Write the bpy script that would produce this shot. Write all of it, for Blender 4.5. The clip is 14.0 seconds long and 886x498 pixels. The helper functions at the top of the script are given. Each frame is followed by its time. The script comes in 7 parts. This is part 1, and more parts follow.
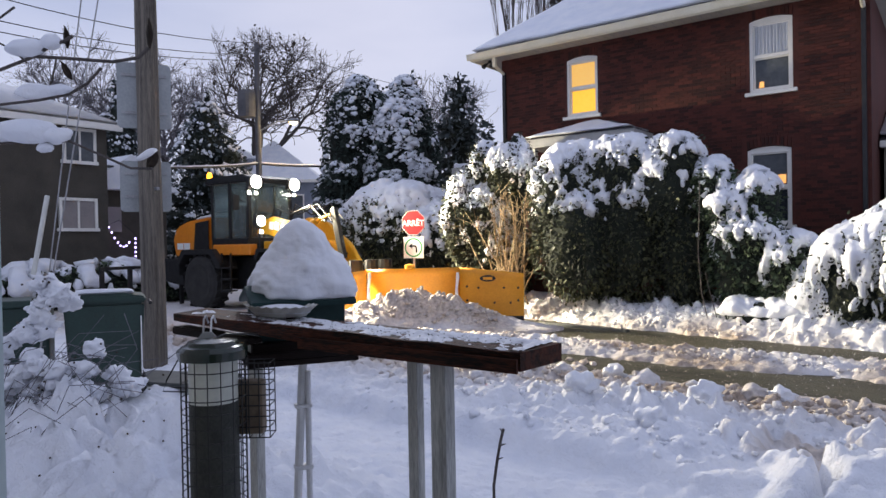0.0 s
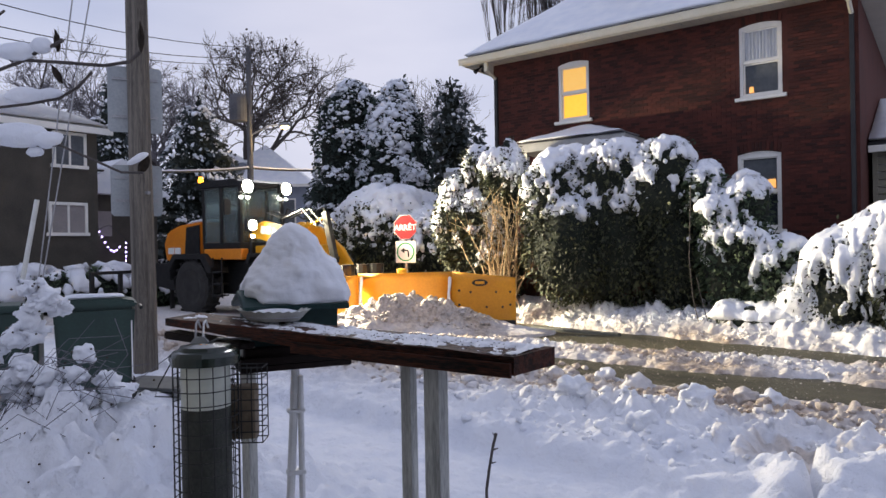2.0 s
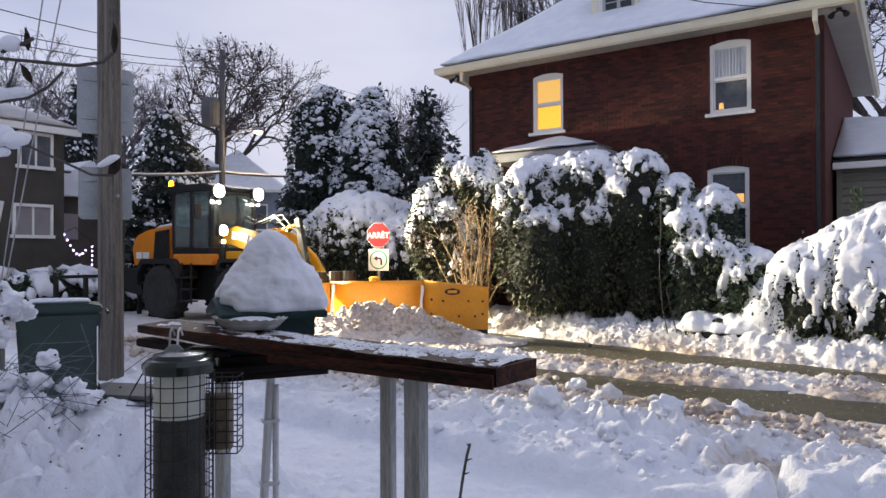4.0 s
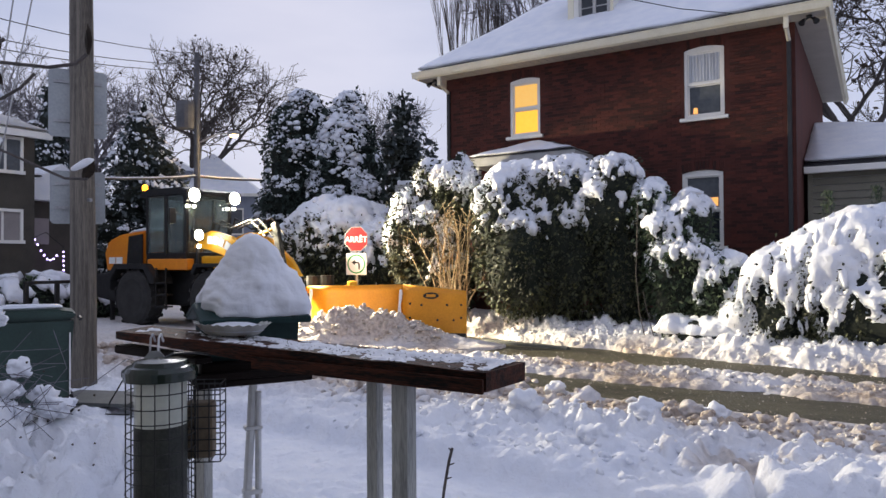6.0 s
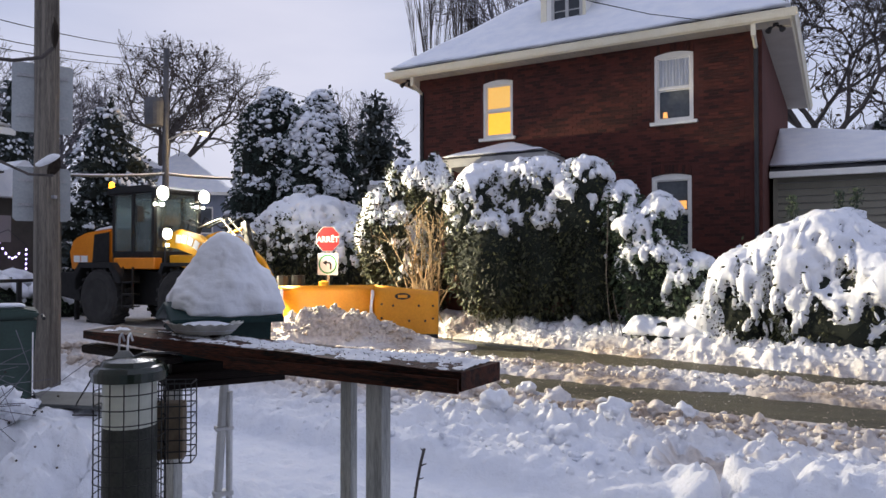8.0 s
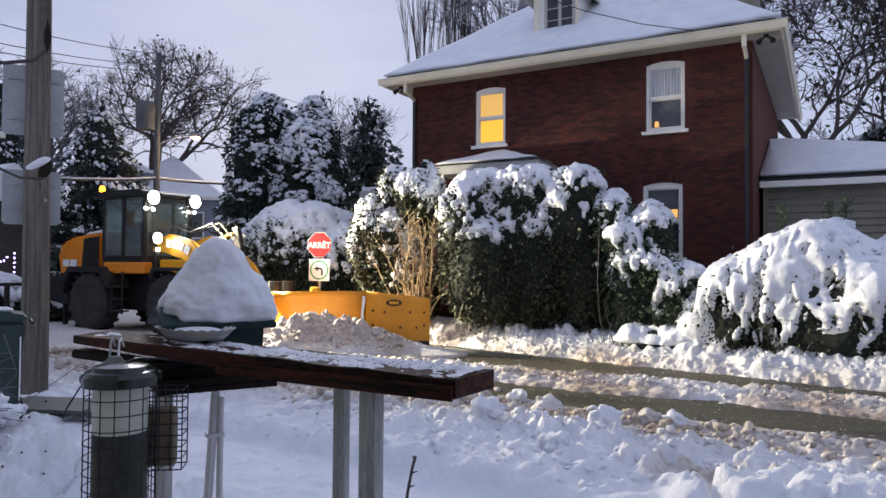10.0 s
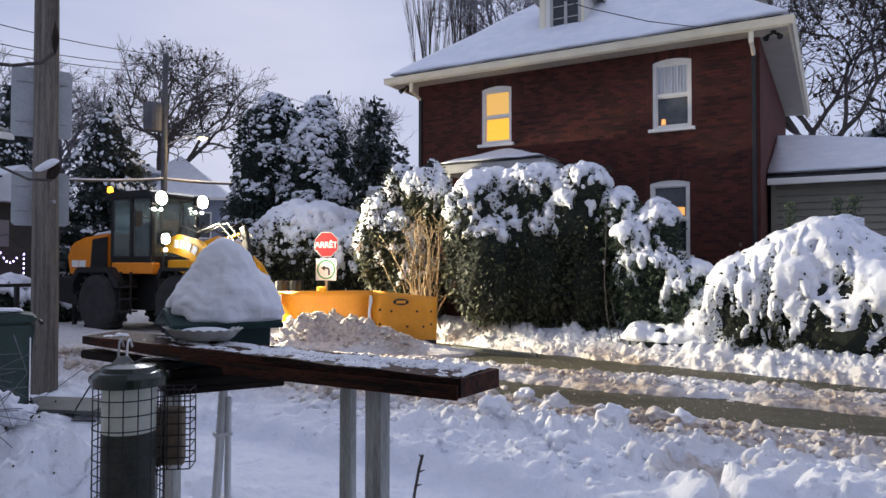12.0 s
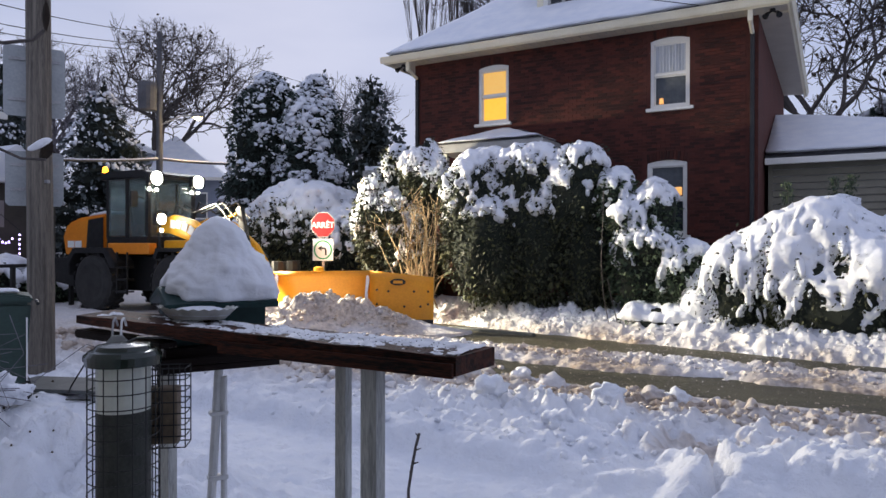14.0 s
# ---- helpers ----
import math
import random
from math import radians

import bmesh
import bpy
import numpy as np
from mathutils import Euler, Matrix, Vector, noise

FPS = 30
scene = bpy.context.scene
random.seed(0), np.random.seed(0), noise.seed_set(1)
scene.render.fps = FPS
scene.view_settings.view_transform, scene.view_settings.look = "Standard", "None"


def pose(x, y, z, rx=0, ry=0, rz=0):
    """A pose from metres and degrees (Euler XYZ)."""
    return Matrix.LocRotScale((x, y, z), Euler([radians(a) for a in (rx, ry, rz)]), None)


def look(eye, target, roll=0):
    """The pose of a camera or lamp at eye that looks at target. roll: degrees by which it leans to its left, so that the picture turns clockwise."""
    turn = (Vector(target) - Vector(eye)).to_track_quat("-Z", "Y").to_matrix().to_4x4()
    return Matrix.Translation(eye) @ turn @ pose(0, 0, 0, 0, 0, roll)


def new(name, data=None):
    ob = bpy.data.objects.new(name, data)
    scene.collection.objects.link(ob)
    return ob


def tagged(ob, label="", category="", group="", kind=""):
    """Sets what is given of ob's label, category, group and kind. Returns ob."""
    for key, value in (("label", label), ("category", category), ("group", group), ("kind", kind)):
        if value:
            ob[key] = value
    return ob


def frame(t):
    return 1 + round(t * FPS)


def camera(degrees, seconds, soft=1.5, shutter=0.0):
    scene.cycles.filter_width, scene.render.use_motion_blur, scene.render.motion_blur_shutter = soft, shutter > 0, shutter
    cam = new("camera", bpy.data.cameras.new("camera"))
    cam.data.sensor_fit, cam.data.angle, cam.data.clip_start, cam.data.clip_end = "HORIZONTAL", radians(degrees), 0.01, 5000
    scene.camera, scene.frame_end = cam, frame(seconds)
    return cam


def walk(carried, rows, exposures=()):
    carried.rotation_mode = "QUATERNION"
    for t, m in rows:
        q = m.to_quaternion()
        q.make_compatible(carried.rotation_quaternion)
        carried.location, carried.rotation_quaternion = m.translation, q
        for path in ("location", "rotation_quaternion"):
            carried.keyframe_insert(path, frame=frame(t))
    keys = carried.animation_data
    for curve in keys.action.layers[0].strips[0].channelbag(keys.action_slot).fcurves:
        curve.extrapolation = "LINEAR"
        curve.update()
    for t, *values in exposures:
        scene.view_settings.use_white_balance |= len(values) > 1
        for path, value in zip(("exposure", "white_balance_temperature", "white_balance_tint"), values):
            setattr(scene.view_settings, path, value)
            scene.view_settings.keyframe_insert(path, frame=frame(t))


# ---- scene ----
cam = camera(65.58, 14.0)
PATH = [
    (0.0, pose(0.000, 0.000, 1.800, 89.46, 1.02, 37.00)),
    (0.5, pose(0.001, -0.001, 1.801, 89.45, 1.20, 37.12)),
    (1.0, pose(0.001, -0.002, 1.801, 89.46, 1.21, 37.25)),
    (1.5, pose(0.001, -0.000, 1.801, 89.59, 1.27, 36.99)),
    (2.0, pose(-0.001, -0.003, 1.800, 89.81, 1.05, 36.33)),
    (2.5, pose(-0.010, -0.002, 1.799, 89.65, 0.45, 35.67)),
    (3.0, pose(-0.016, -0.008, 1.803, 90.01, 0.00, 34.92)),
    (5.5, pose(-0.036, -0.007, 1.802, 90.85, 0.67, 32.94)),
    (6.0, pose(-0.043, -0.009, 1.802, 90.82, 0.39, 32.14)),
    (6.5, pose(-0.042, -0.007, 1.800, 90.64, 0.20, 31.47)),
    (7.0, pose(-0.047, -0.006, 1.799, 90.49, 0.36, 30.82)),
    (7.5, pose(-0.050, -0.011, 1.801, 90.69, 0.19, 30.20)),
    (8.0, pose(-0.049, -0.013, 1.800, 90.88, 0.02, 29.79)),
    (10.5, pose(-0.055, -0.017, 1.801, 91.51, -0.44, 29.06)),
    (11.0, pose(-0.049, -0.022, 1.802, 91.61, -0.22, 29.33)),
    (11.5, pose(-0.048, -0.020, 1.803, 91.72, -0.11, 29.58)),
    (12.0, pose(-0.049, -0.018, 1.802, 91.35, -0.14, 29.65)),
    (12.5, pose(-0.050, -0.015, 1.801, 90.43, -0.17, 29.59)),
    (13.0, pose(-0.050, -0.014, 1.800, 90.02, -0.16, 29.48)),
    (13.5, pose(-0.051, -0.007, 1.797, 89.71, -0.09, 29.50)),
    (14.0, pose(-0.051, -0.008, 1.798, 89.71, -0.09, 29.40)),
]
walk(cam, PATH, [(0.0, 0.08, 6800, 10), (1.0, 0.12, 7050, 10), (8.0, 0.12, 7050, 10), (10.4, 0.0, 6700, 10), (14.0, 0.0, 6700, 10)])

# ---- light: dusk under an even cover of cloud ----
world = bpy.data.worlds.new("dusk")
scene.world = world
world.use_nodes = True
wn, wl = world.node_tree.nodes, world.node_tree.links
wn.clear()
sky = wn.new("ShaderNodeTexSky")
sky.sky_type, sky.sun_disc = "NISHITA", False
sky.sun_elevation, sky.sun_rotation = radians(23), radians(315)
cloud_at = wn.new("ShaderNodeTexCoord")
cloud_map = wn.new("ShaderNodeMapping")
cloud_map.inputs["Scale"].default_value = (1.2, 1.2, 4.0)
cloud = wn.new("ShaderNodeTexNoise")
cloud.inputs["Scale"].default_value, cloud.inputs["Detail"].default_value = 1.6, 5
tone = wn.new("ShaderNodeValToRGB")
tone.color_ramp.elements[0].position, tone.color_ramp.elements[0].color = 0.3, (0.375, 0.44, 0.665, 1)
tone.color_ramp.elements[1].position, tone.color_ramp.elements[1].color = 0.72, (0.55, 0.60, 0.81, 1)
back_sky, back_cloud = wn.new("ShaderNodeBackground"), wn.new("ShaderNodeBackground")
back_sky.inputs["Strength"].default_value = 0.05
back_cloud.inputs["Strength"].default_value = 1.16
mixed, world_out = wn.new("ShaderNodeMixShader"), wn.new("ShaderNodeOutputWorld")
mixed.inputs["Fac"].default_value = 0.88
wl.new(cloud_at.outputs["Generated"], cloud_map.inputs["Vector"])
wl.new(cloud_map.outputs["Vector"], cloud.inputs["Vector"])
wl.new(cloud.outputs["Fac"], tone.inputs["Fac"])
wl.new(tone.outputs["Color"], back_cloud.inputs["Color"])
wl.new(sky.outputs["Color"], back_sky.inputs["Color"])
wl.new(back_sky.outputs["Background"], mixed.inputs[1])
wl.new(back_cloud.outputs["Background"], mixed.inputs[2])
wl.new(mixed.outputs["Shader"], world_out.inputs["Surface"])

sun = new("sun", bpy.data.lights.new("sun", "SUN"))
sun.data.energy, sun.data.angle, sun.data.color = 0.52, radians(12), (0.92, 0.93, 1.0)
sun.matrix_world = look((-9, 9, 5.5), (0, 0, 0))


# ---- small tools ----
def ramp_noise(nodes, links, coords, scale, detail=4.0):
    n = nodes.new("ShaderNodeTexNoise")
    n.inputs["Scale"].default_value, n.inputs["Detail"].default_value = scale, detail
    links.new(coords, n.inputs["Vector"])
    return n


def surface(name, a, b, scale=6.0, fine=60.0, rough=0.7, metal=0.0, bump=0.2, depth=0.01, stretch=(1, 1, 1), vary="", glow=None, power=0.0, coat=0.0, shine=0.5):
    """A material that drifts between the colours a and b at two scales, with fine relief."""
    m = bpy.data.materials.new(name)
    m.use_nodes = True
    nodes, links = m.node_tree.nodes, m.node_tree.links
    shader = nodes["Principled BSDF"]
    at, fit = nodes.new("ShaderNodeTexCoord"), nodes.new("ShaderNodeMapping")
    fit.inputs["Scale"].default_value = stretch
    links.new(at.outputs["Object"], fit.inputs["Vector"])
    big, small = ramp_noise(nodes, links, fit.outputs["Vector"], scale), ramp_noise(nodes, links, fit.outputs["Vector"], fine, 6)
    add = nodes.new("ShaderNodeMath")
    add.operation = "MULTIPLY_ADD"
    add.inputs[1].default_value, add.inputs[2].default_value = 0.5, 0.0
    links.new(small.outputs["Fac"], add.inputs[0])
    both = nodes.new("ShaderNodeMath")
    both.operation = "MULTIPLY_ADD"
    both.inputs[1].default_value = 0.6
    links.new(big.outputs["Fac"], both.inputs[0])
    links.new(add.outputs[0], both.inputs[2])
    last = both.outputs[0]
    if vary:
        info = nodes.new("ShaderNodeObjectInfo" if vary == "object" else "ShaderNodeNewGeometry")
        more = nodes.new("ShaderNodeMath")
        more.operation = "MULTIPLY_ADD"
        more.inputs[1].default_value = 0.45
        links.new(info.outputs["Random" if vary == "object" else "Random Per Island"], more.inputs[0])
        links.new(last, more.inputs[2])
        less = nodes.new("ShaderNodeMath")
        less.operation = "SUBTRACT"
        less.inputs[1].default_value = 0.22
        links.new(more.outputs[0], less.inputs[0])
        last = less.outputs[0]
    ramp = nodes.new("ShaderNodeValToRGB")
    ramp.color_ramp.elements[0].position, ramp.color_ramp.elements[0].color = 0.33, (*a, 1)
    ramp.color_ramp.elements[1].position, ramp.color_ramp.elements[1].color = 0.75, (*b, 1)
    links.new(last, ramp.inputs["Fac"])
    links.new(ramp.outputs["Color"], shader.inputs["Base Color"])
    shader.inputs["Specular IOR Level"].default_value = shine
    shader.inputs["Roughness"].default_value, shader.inputs["Metallic"].default_value = rough, metal
    shader.inputs["Coat Weight"].default_value = coat
    if bump:
        relief = nodes.new("ShaderNodeBump")
        relief.inputs["Strength"].default_value, relief.inputs["Distance"].default_value = bump, depth
        links.new(last if not vary else both.outputs[0], relief.inputs["Height"])
        links.new(relief.outputs["Normal"], shader.inputs["Normal"])
    if glow:
        shader.inputs["Emission Color"].default_value, shader.inputs["Emission Strength"].default_value = (*glow, 1), power
    return m


def snow_surface(name, dirty, relief_depth=0.03):
    """Snow; where the mesh carries 'slush' it is browned, by road grime and by painted pit shade."""
    m = bpy.data.materials.new(name)
    m.use_nodes = True
    nodes, links = m.node_tree.nodes, m.node_tree.links
    shader = nodes["Principled BSDF"]
    at = nodes.new("ShaderNodeTexCoord")
    big, mid, fine = (ramp_noise(nodes, links, at.outputs["Object"], s, 6) for s in (2.5, 14, 90))
    clean = nodes.new("ShaderNodeValToRGB")
    clean.color_ramp.elements[0].position, clean.color_ramp.elements[0].color = 0.3, (0.70, 0.73, 0.80, 1)
    clean.color_ramp.elements[1].position, clean.color_ramp.elements[1].color = 0.7, (0.82, 0.83, 0.86, 1)
    links.new(big.outputs["Fac"], clean.inputs["Fac"])
    colour = clean.outputs["Color"]
    if dirty:
        grime = nodes.new("ShaderNodeValToRGB")
        grime.color_ramp.elements[0].position, grime.color_ramp.elements[0].color = 0.3, (0.24, 0.18, 0.135, 1)
        grime.color_ramp.elements[1].position, grime.color_ramp.elements[1].color = 0.68, (0.58, 0.48, 0.39, 1)
        links.new(mid.outputs["Fac"], grime.inputs["Fac"])
        mark = nodes.new("ShaderNodeAttribute")
        mark.attribute_name = "slush"
        blend = nodes.new("ShaderNodeMix")
        blend.data_type = "RGBA"
        links.new(mark.outputs["Fac"], blend.inputs["Factor"])
        links.new(colour, blend.inputs["A"])
        links.new(grime.outputs["Color"], blend.inputs["B"])
        colour = blend.outputs["Result"]
    links.new(colour, shader.inputs["Base Color"])
    shader.inputs["Roughness"].default_value = 0.65
    shader.inputs["Specular IOR Level"].default_value = 0.25
    total = nodes.new("ShaderNodeMath")
    total.operation = "MULTIPLY_ADD"
    total.inputs[1].default_value = 0.25
    links.new(fine.outputs["Fac"], total.inputs[0])
    links.new(mid.outputs["Fac"], total.inputs[2])
    relief = nodes.new("ShaderNodeBump")
    relief.inputs["Strength"].default_value, relief.inputs["Distance"].default_value = 0.6, relief_depth
    links.new(total.outputs[0], relief.inputs["Height"])
    links.new(relief.outputs["Normal"], shader.inputs["Normal"])
    return m


def thing(name, label, category, m=None, group=""):
    ob = new(name)
    ob.matrix_basis = m or Matrix()
    ob.empty_display_size = 0.1
    return tagged(ob, label, category, group)


def part(name, bm, material, parent, label="", smooth=False):
    """Links a bmesh as one mesh object under a thing or a part."""
    me = bpy.data.meshes.new(name)
    bm.to_mesh(me)
    bm.free()
    me.materials.append(material)
    if smooth:
        me.polygons.foreach_set("use_smooth", np.ones(len(me.polygons), bool))
    ob = new(name, me)
    if parent is not None:
        ob.parent = parent
    if label:
        ob["label"] = label
    return ob


def np_mesh(name, v, f, material, parent=None, smooth=False, marks=None, label=""):
    """A mesh object from numpy arrays of corners and of faces with equal corner counts."""
    me = bpy.data.meshes.new(name)
    n, k = f.shape
    me.vertices.add(len(v))
    me.vertices.foreach_set("co", np.ascontiguousarray(v, np.float32).ravel())
    me.loops.add(n * k)
    me.loops.foreach_set("vertex_index", np.ascontiguousarray(f, np.int32).ravel())
    me.polygons.add(n)
    me.polygons.foreach_set("loop_start", np.arange(0, n * k, k, dtype=np.int32))
    me.polygons.foreach_set("loop_total", np.full(n, k, np.int32))
    me.update(calc_edges=True)
    if marks is not None:
        me.attributes.new("slush", "FLOAT", "POINT").data.foreach_set("value", np.ascontiguousarray(marks, np.float32))
    me.polygons.foreach_set("use_smooth", np.full(n, smooth, bool))
    me.materials.append(material)
    ob = new(name, me)
    if parent is not None:
        ob.parent = parent
    if label:
        ob["label"] = label
    return ob


def box(bm, x0, x1, y0, y1, z0, z1, bevel=0.0, m=None):
    made = bmesh.ops.create_cube(bm, size=1.0, matrix=Matrix.Translation(((x0 + x1) / 2, (y0 + y1) / 2, (z0 + z1) / 2)) @ Matrix.Diagonal((x1 - x0, y1 - y0, z1 - z0, 1)))
    verts = made["verts"]
    if bevel:
        edges = list({e for v in verts for e in v.link_edges})
        out = bmesh.ops.bevel(bm, geom=edges, offset=bevel, segments=2, affect="EDGES", profile=0.6)
        verts = list({v for f in out["faces"] for v in f.verts} | {v for v in verts if v.is_valid})
    if m is not None:
        bmesh.ops.transform(bm, matrix=m, verts=verts)
    return bm


def one(x0, x1, y0, y1, z0, z1, bevel=0.0, m=None):
    return box(bmesh.new(), x0, x1, y0, y1, z0, z1, bevel, m)


def rod(bm, a, b, r0, r1=None, seg=10):
    """A round bar from a to b."""
    a, b = Vector(a), Vector(b)
    way = b - a
    turn = way.to_track_quat("Z", "Y").to_matrix().to_4x4()
    bmesh.ops.create_cone(bm, cap_ends=True, segments=seg, radius1=r0, radius2=r0 if r1 is None else r1, depth=way.length,
                          matrix=Matrix.Translation((a + b) / 2) @ turn)
    return bm


def run(bm, points, r, seg=8):
    """One bent round bar through the points."""
    pts = [Vector(p) for p in points]
    rings = []
    for i, p in enumerate(pts):
        way = (pts[min(i + 1, len(pts) - 1)] - pts[max(i - 1, 0)]).normalized()
        side = way.cross(Vector((0.31, 0.17, 0.94)))
        side = (side if side.length > 0.05 else way.cross(Vector((1, 0, 0)))).normalized()
        up = way.cross(side)
        rings.append([bm.verts.new(p + (side * math.cos(2 * math.pi * k / seg) + up * math.sin(2 * math.pi * k / seg)) * r) for k in range(seg)])
    for lo, hi in zip(rings, rings[1:]):
        for k in range(seg):
            bm.faces.new((lo[k - 1], lo[k], hi[k], hi[k - 1]))
    bm.faces.new(rings[0])
    bm.faces.new(rings[-1][::-1])
    return bm


def slab(outline, axis, lo, hi, bevel=0.0):
    """A flat outline in two axes, given thickness along the third."""
    bm = bmesh.new()
    put = {"x": lambda u, v, w: (w, u, v), "y": lambda u, v, w: (u, w, v), "z": lambda u, v, w: (u, v, w)}[axis]
    a, b = [bm.verts.new(put(u, v, lo)) for u, v in outline], [bm.verts.new(put(u, v, hi)) for u, v in outline]
    bm.faces.new(a)
    bm.faces.new(b)
    for i in range(len(a)):
        bm.faces.new((a[i - 1], a[i], b[i], b[i - 1]))
    bmesh.ops.recalc_face_normals(bm, faces=bm.faces[:])
    if bevel:
        bmesh.ops.bevel(bm, geom=bm.edges[:], offset=bevel, segments=2, affect="EDGES")
    return bm


def lathe(profile, seg=24, m=None):
    """A turned shape round z from (radius, height) pairs."""
    bm = bmesh.new()
    rings = [[bm.verts.new((r * math.cos(2 * math.pi * k / seg), r * math.sin(2 * math.pi * k / seg), z)) for k in range(seg)] for r, z in profile]
    for lo, hi in zip(rings, rings[1:]):
        for k in range(seg):
            bm.faces.new((lo[k - 1], lo[k], hi[k], hi[k - 1]))
    bm.faces.new(rings[0])
    bm.faces.new(rings[-1])
    bmesh.ops.recalc_face_normals(bm, faces=bm.faces[:])
    if m is not None:
        bmesh.ops.transform(bm, matrix=m, verts=bm.verts[:])
    return bm


rng = np.random.default_rng(7)


def grain(p):
    """Smooth noise from 0 to 1 at each row of p (n x 3)."""
    i = np.floor(p).astype(np.int64)
    f = p - i
    f = f * f * (3 - 2 * f)
    total = 0
    for c in range(8):
        o = np.array([c & 1, c >> 1 & 1, c >> 2 & 1])
        q = i + o
        h = (q[:, 0] * 374761393 + q[:, 1] * 668265263 + q[:, 2] * 2147483647) & 0xFFFFFFFF
        h = ((h ^ (h >> 13)) * 1274126177) & 0xFFFFFFFF
        h = ((h ^ (h >> 16)) & 0xFFFF) / 65535.0
        total = total + h * np.prod(np.where(o, f, 1 - f), axis=1)
    return total


def layers(p, octaves=4):
    return sum(grain(p * 2.03**k + 17.3 * k) * 0.5 ** (k + 1) for k in range(octaves)) / (1 - 0.5**octaves)


def ball(level):
    bm = bmesh.new()
    bmesh.ops.create_icosphere(bm, subdivisions=level, radius=1.0)
    v, f = np.array([x.co[:] for x in bm.verts]), np.array([[x.index for x in q.verts] for q in bm.faces])
    bm.free()
    return v, f


BALLS = {2: ball(2), 3: ball(3), 6: ball(6)}


def lumps(centres, frames, level=2, rough=0.45, freq=1.6):
    """Uneven lumps: frames (n x 3 x 3) hold three half axes as columns."""
    v0, f0 = BALLS[level]
    n = len(centres)
    seeds = rng.uniform(0, 900, (n, 1, 3))
    swell = 1 + rough * (layers((v0[None] * freq + seeds).reshape(-1, 3), 3) - 0.5).reshape(n, -1, 1) * 2
    v = np.einsum("nij,nkj->nki", frames, v0[None] * swell) + centres[:, None]
    f = f0[None] + (np.arange(n) * len(v0))[:, None, None]
    return v.reshape(-1, 3), f.reshape(-1, 3)


def skin(lobes, n):
    """Points and outward directions over a union of ellipsoids (centre, radii)."""
    areas = np.array([(r[0] * r[1] + r[0] * r[2] + r[1] * r[2]) for _, r in lobes])
    pts, nor = [], []
    for (c, r), share in zip(lobes, areas / areas.sum()):
        d = rng.normal(size=(int(n * share) + 1, 3))
        d /= np.linalg.norm(d, axis=1, keepdims=True)
        p = np.array(c) + d * np.array(r)
        m = d / np.array(r)
        pts.append(p)
        nor.append(m / np.linalg.norm(m, axis=1, keepdims=True))
    pts, nor = np.concatenate(pts), np.concatenate(nor)
    keep = np.ones(len(pts), bool)
    for c, r in lobes:
        keep &= (((pts - np.array(c)) / np.array(r)) ** 2).sum(1) > 0.86
    return pts[keep], nor[keep]


def sprays(p, n, size, wide=0.5, droop=0.5):
    """Small leaves at points p with outward directions n, as folded blades."""
    k = len(p)
    way = n + rng.normal(0, 0.55, (k, 3)) - np.array([0, 0, droop])
    way /= np.linalg.norm(way, axis=1, keepdims=True)
    side = np.cross(way, rng.normal(size=(k, 3)))
    side /= np.linalg.norm(side, axis=1, keepdims=True) + 1e-9
    s = size * rng.uniform(0.5, 1.4, (k, 1))
    v = np.stack([p - way * s * 0.5, p + side * s * wide * 0.5, p + way * s * 0.5, p - side * s * wide * 0.5], 1)
    return v.reshape(-1, 3), np.arange(4 * k).reshape(k, 4)


def snowed(p, n, lean, patchy, streak, snow_from, fine, freq=3.4):
    """How firmly snow lies at points p with outward directions n: above 0 it covers them."""
    tongue = layers(p * np.array([freq, freq, freq / streak]) + 9, 3) - 0.5
    small = layers(p * np.array([8.0, 8.0, 8.0 / (0.5 + 0.5 * streak)]) + 3, 3) - 0.5
    cover = n[:, 2] - lean + tongue * patchy + small * fine
    return np.minimum(cover, (p[:, 2] - snow_from) * 2.2 + tongue * 1.6), tongue, small


def drape(home, lobes, thick, lean, patchy, ragged, streak, snow_from, fine, freq=3.4):
    """A blanket of snow over a union of ellipsoids: thick and rounded on top, running out in tongues."""
    v0, f0 = BALLS[6]
    allv, allf, base = [], [], 0
    for i, (c, r) in enumerate(lobes):
        p = c + v0 * r
        n = v0 / r
        n /= np.linalg.norm(n, axis=1, keepdims=True)
        free = np.ones(len(p), bool)
        for j, (c2, r2_) in enumerate(lobes):
            if j != i:
                free &= (((p - c2) / r2_) ** 2).sum(1) > 0.8
        p = p + n * (layers(p * 1.3 + 40, 3) - 0.5)[:, None] * ragged * 2.2
        cover, tongue, small = snowed(p, n, lean, patchy, streak, snow_from, fine, freq)
        deep = np.sqrt(np.clip(cover, 0, 0.6) / 0.6) * thick * (0.75 + 0.5 * np.abs(small) * 4 * 0.5 + tongue * 0.6)
        deep = np.where(cover < 0, np.maximum(cover * 0.8, -0.16), deep)
        q = p + n * deep[:, None] + np.array([0, 0, 0.35]) * np.clip(deep, 0, 1)[:, None]
        keep = (free[f0].any(1)) & (cover[f0].max(1) > -0.12)
        allv.append(q)
        allf.append(f0[keep] + base)
        base += len(q)
    v, f = np.concatenate(allv), np.concatenate(allf)
    used, f = np.unique(f, return_inverse=True)
    sheet = np_mesh("snow_blanket", v[used], f.reshape(-1, 3), M["snow"], home, True, label="thick white snow lying in rounded folds")
    sheet["kind"] = "stuff"


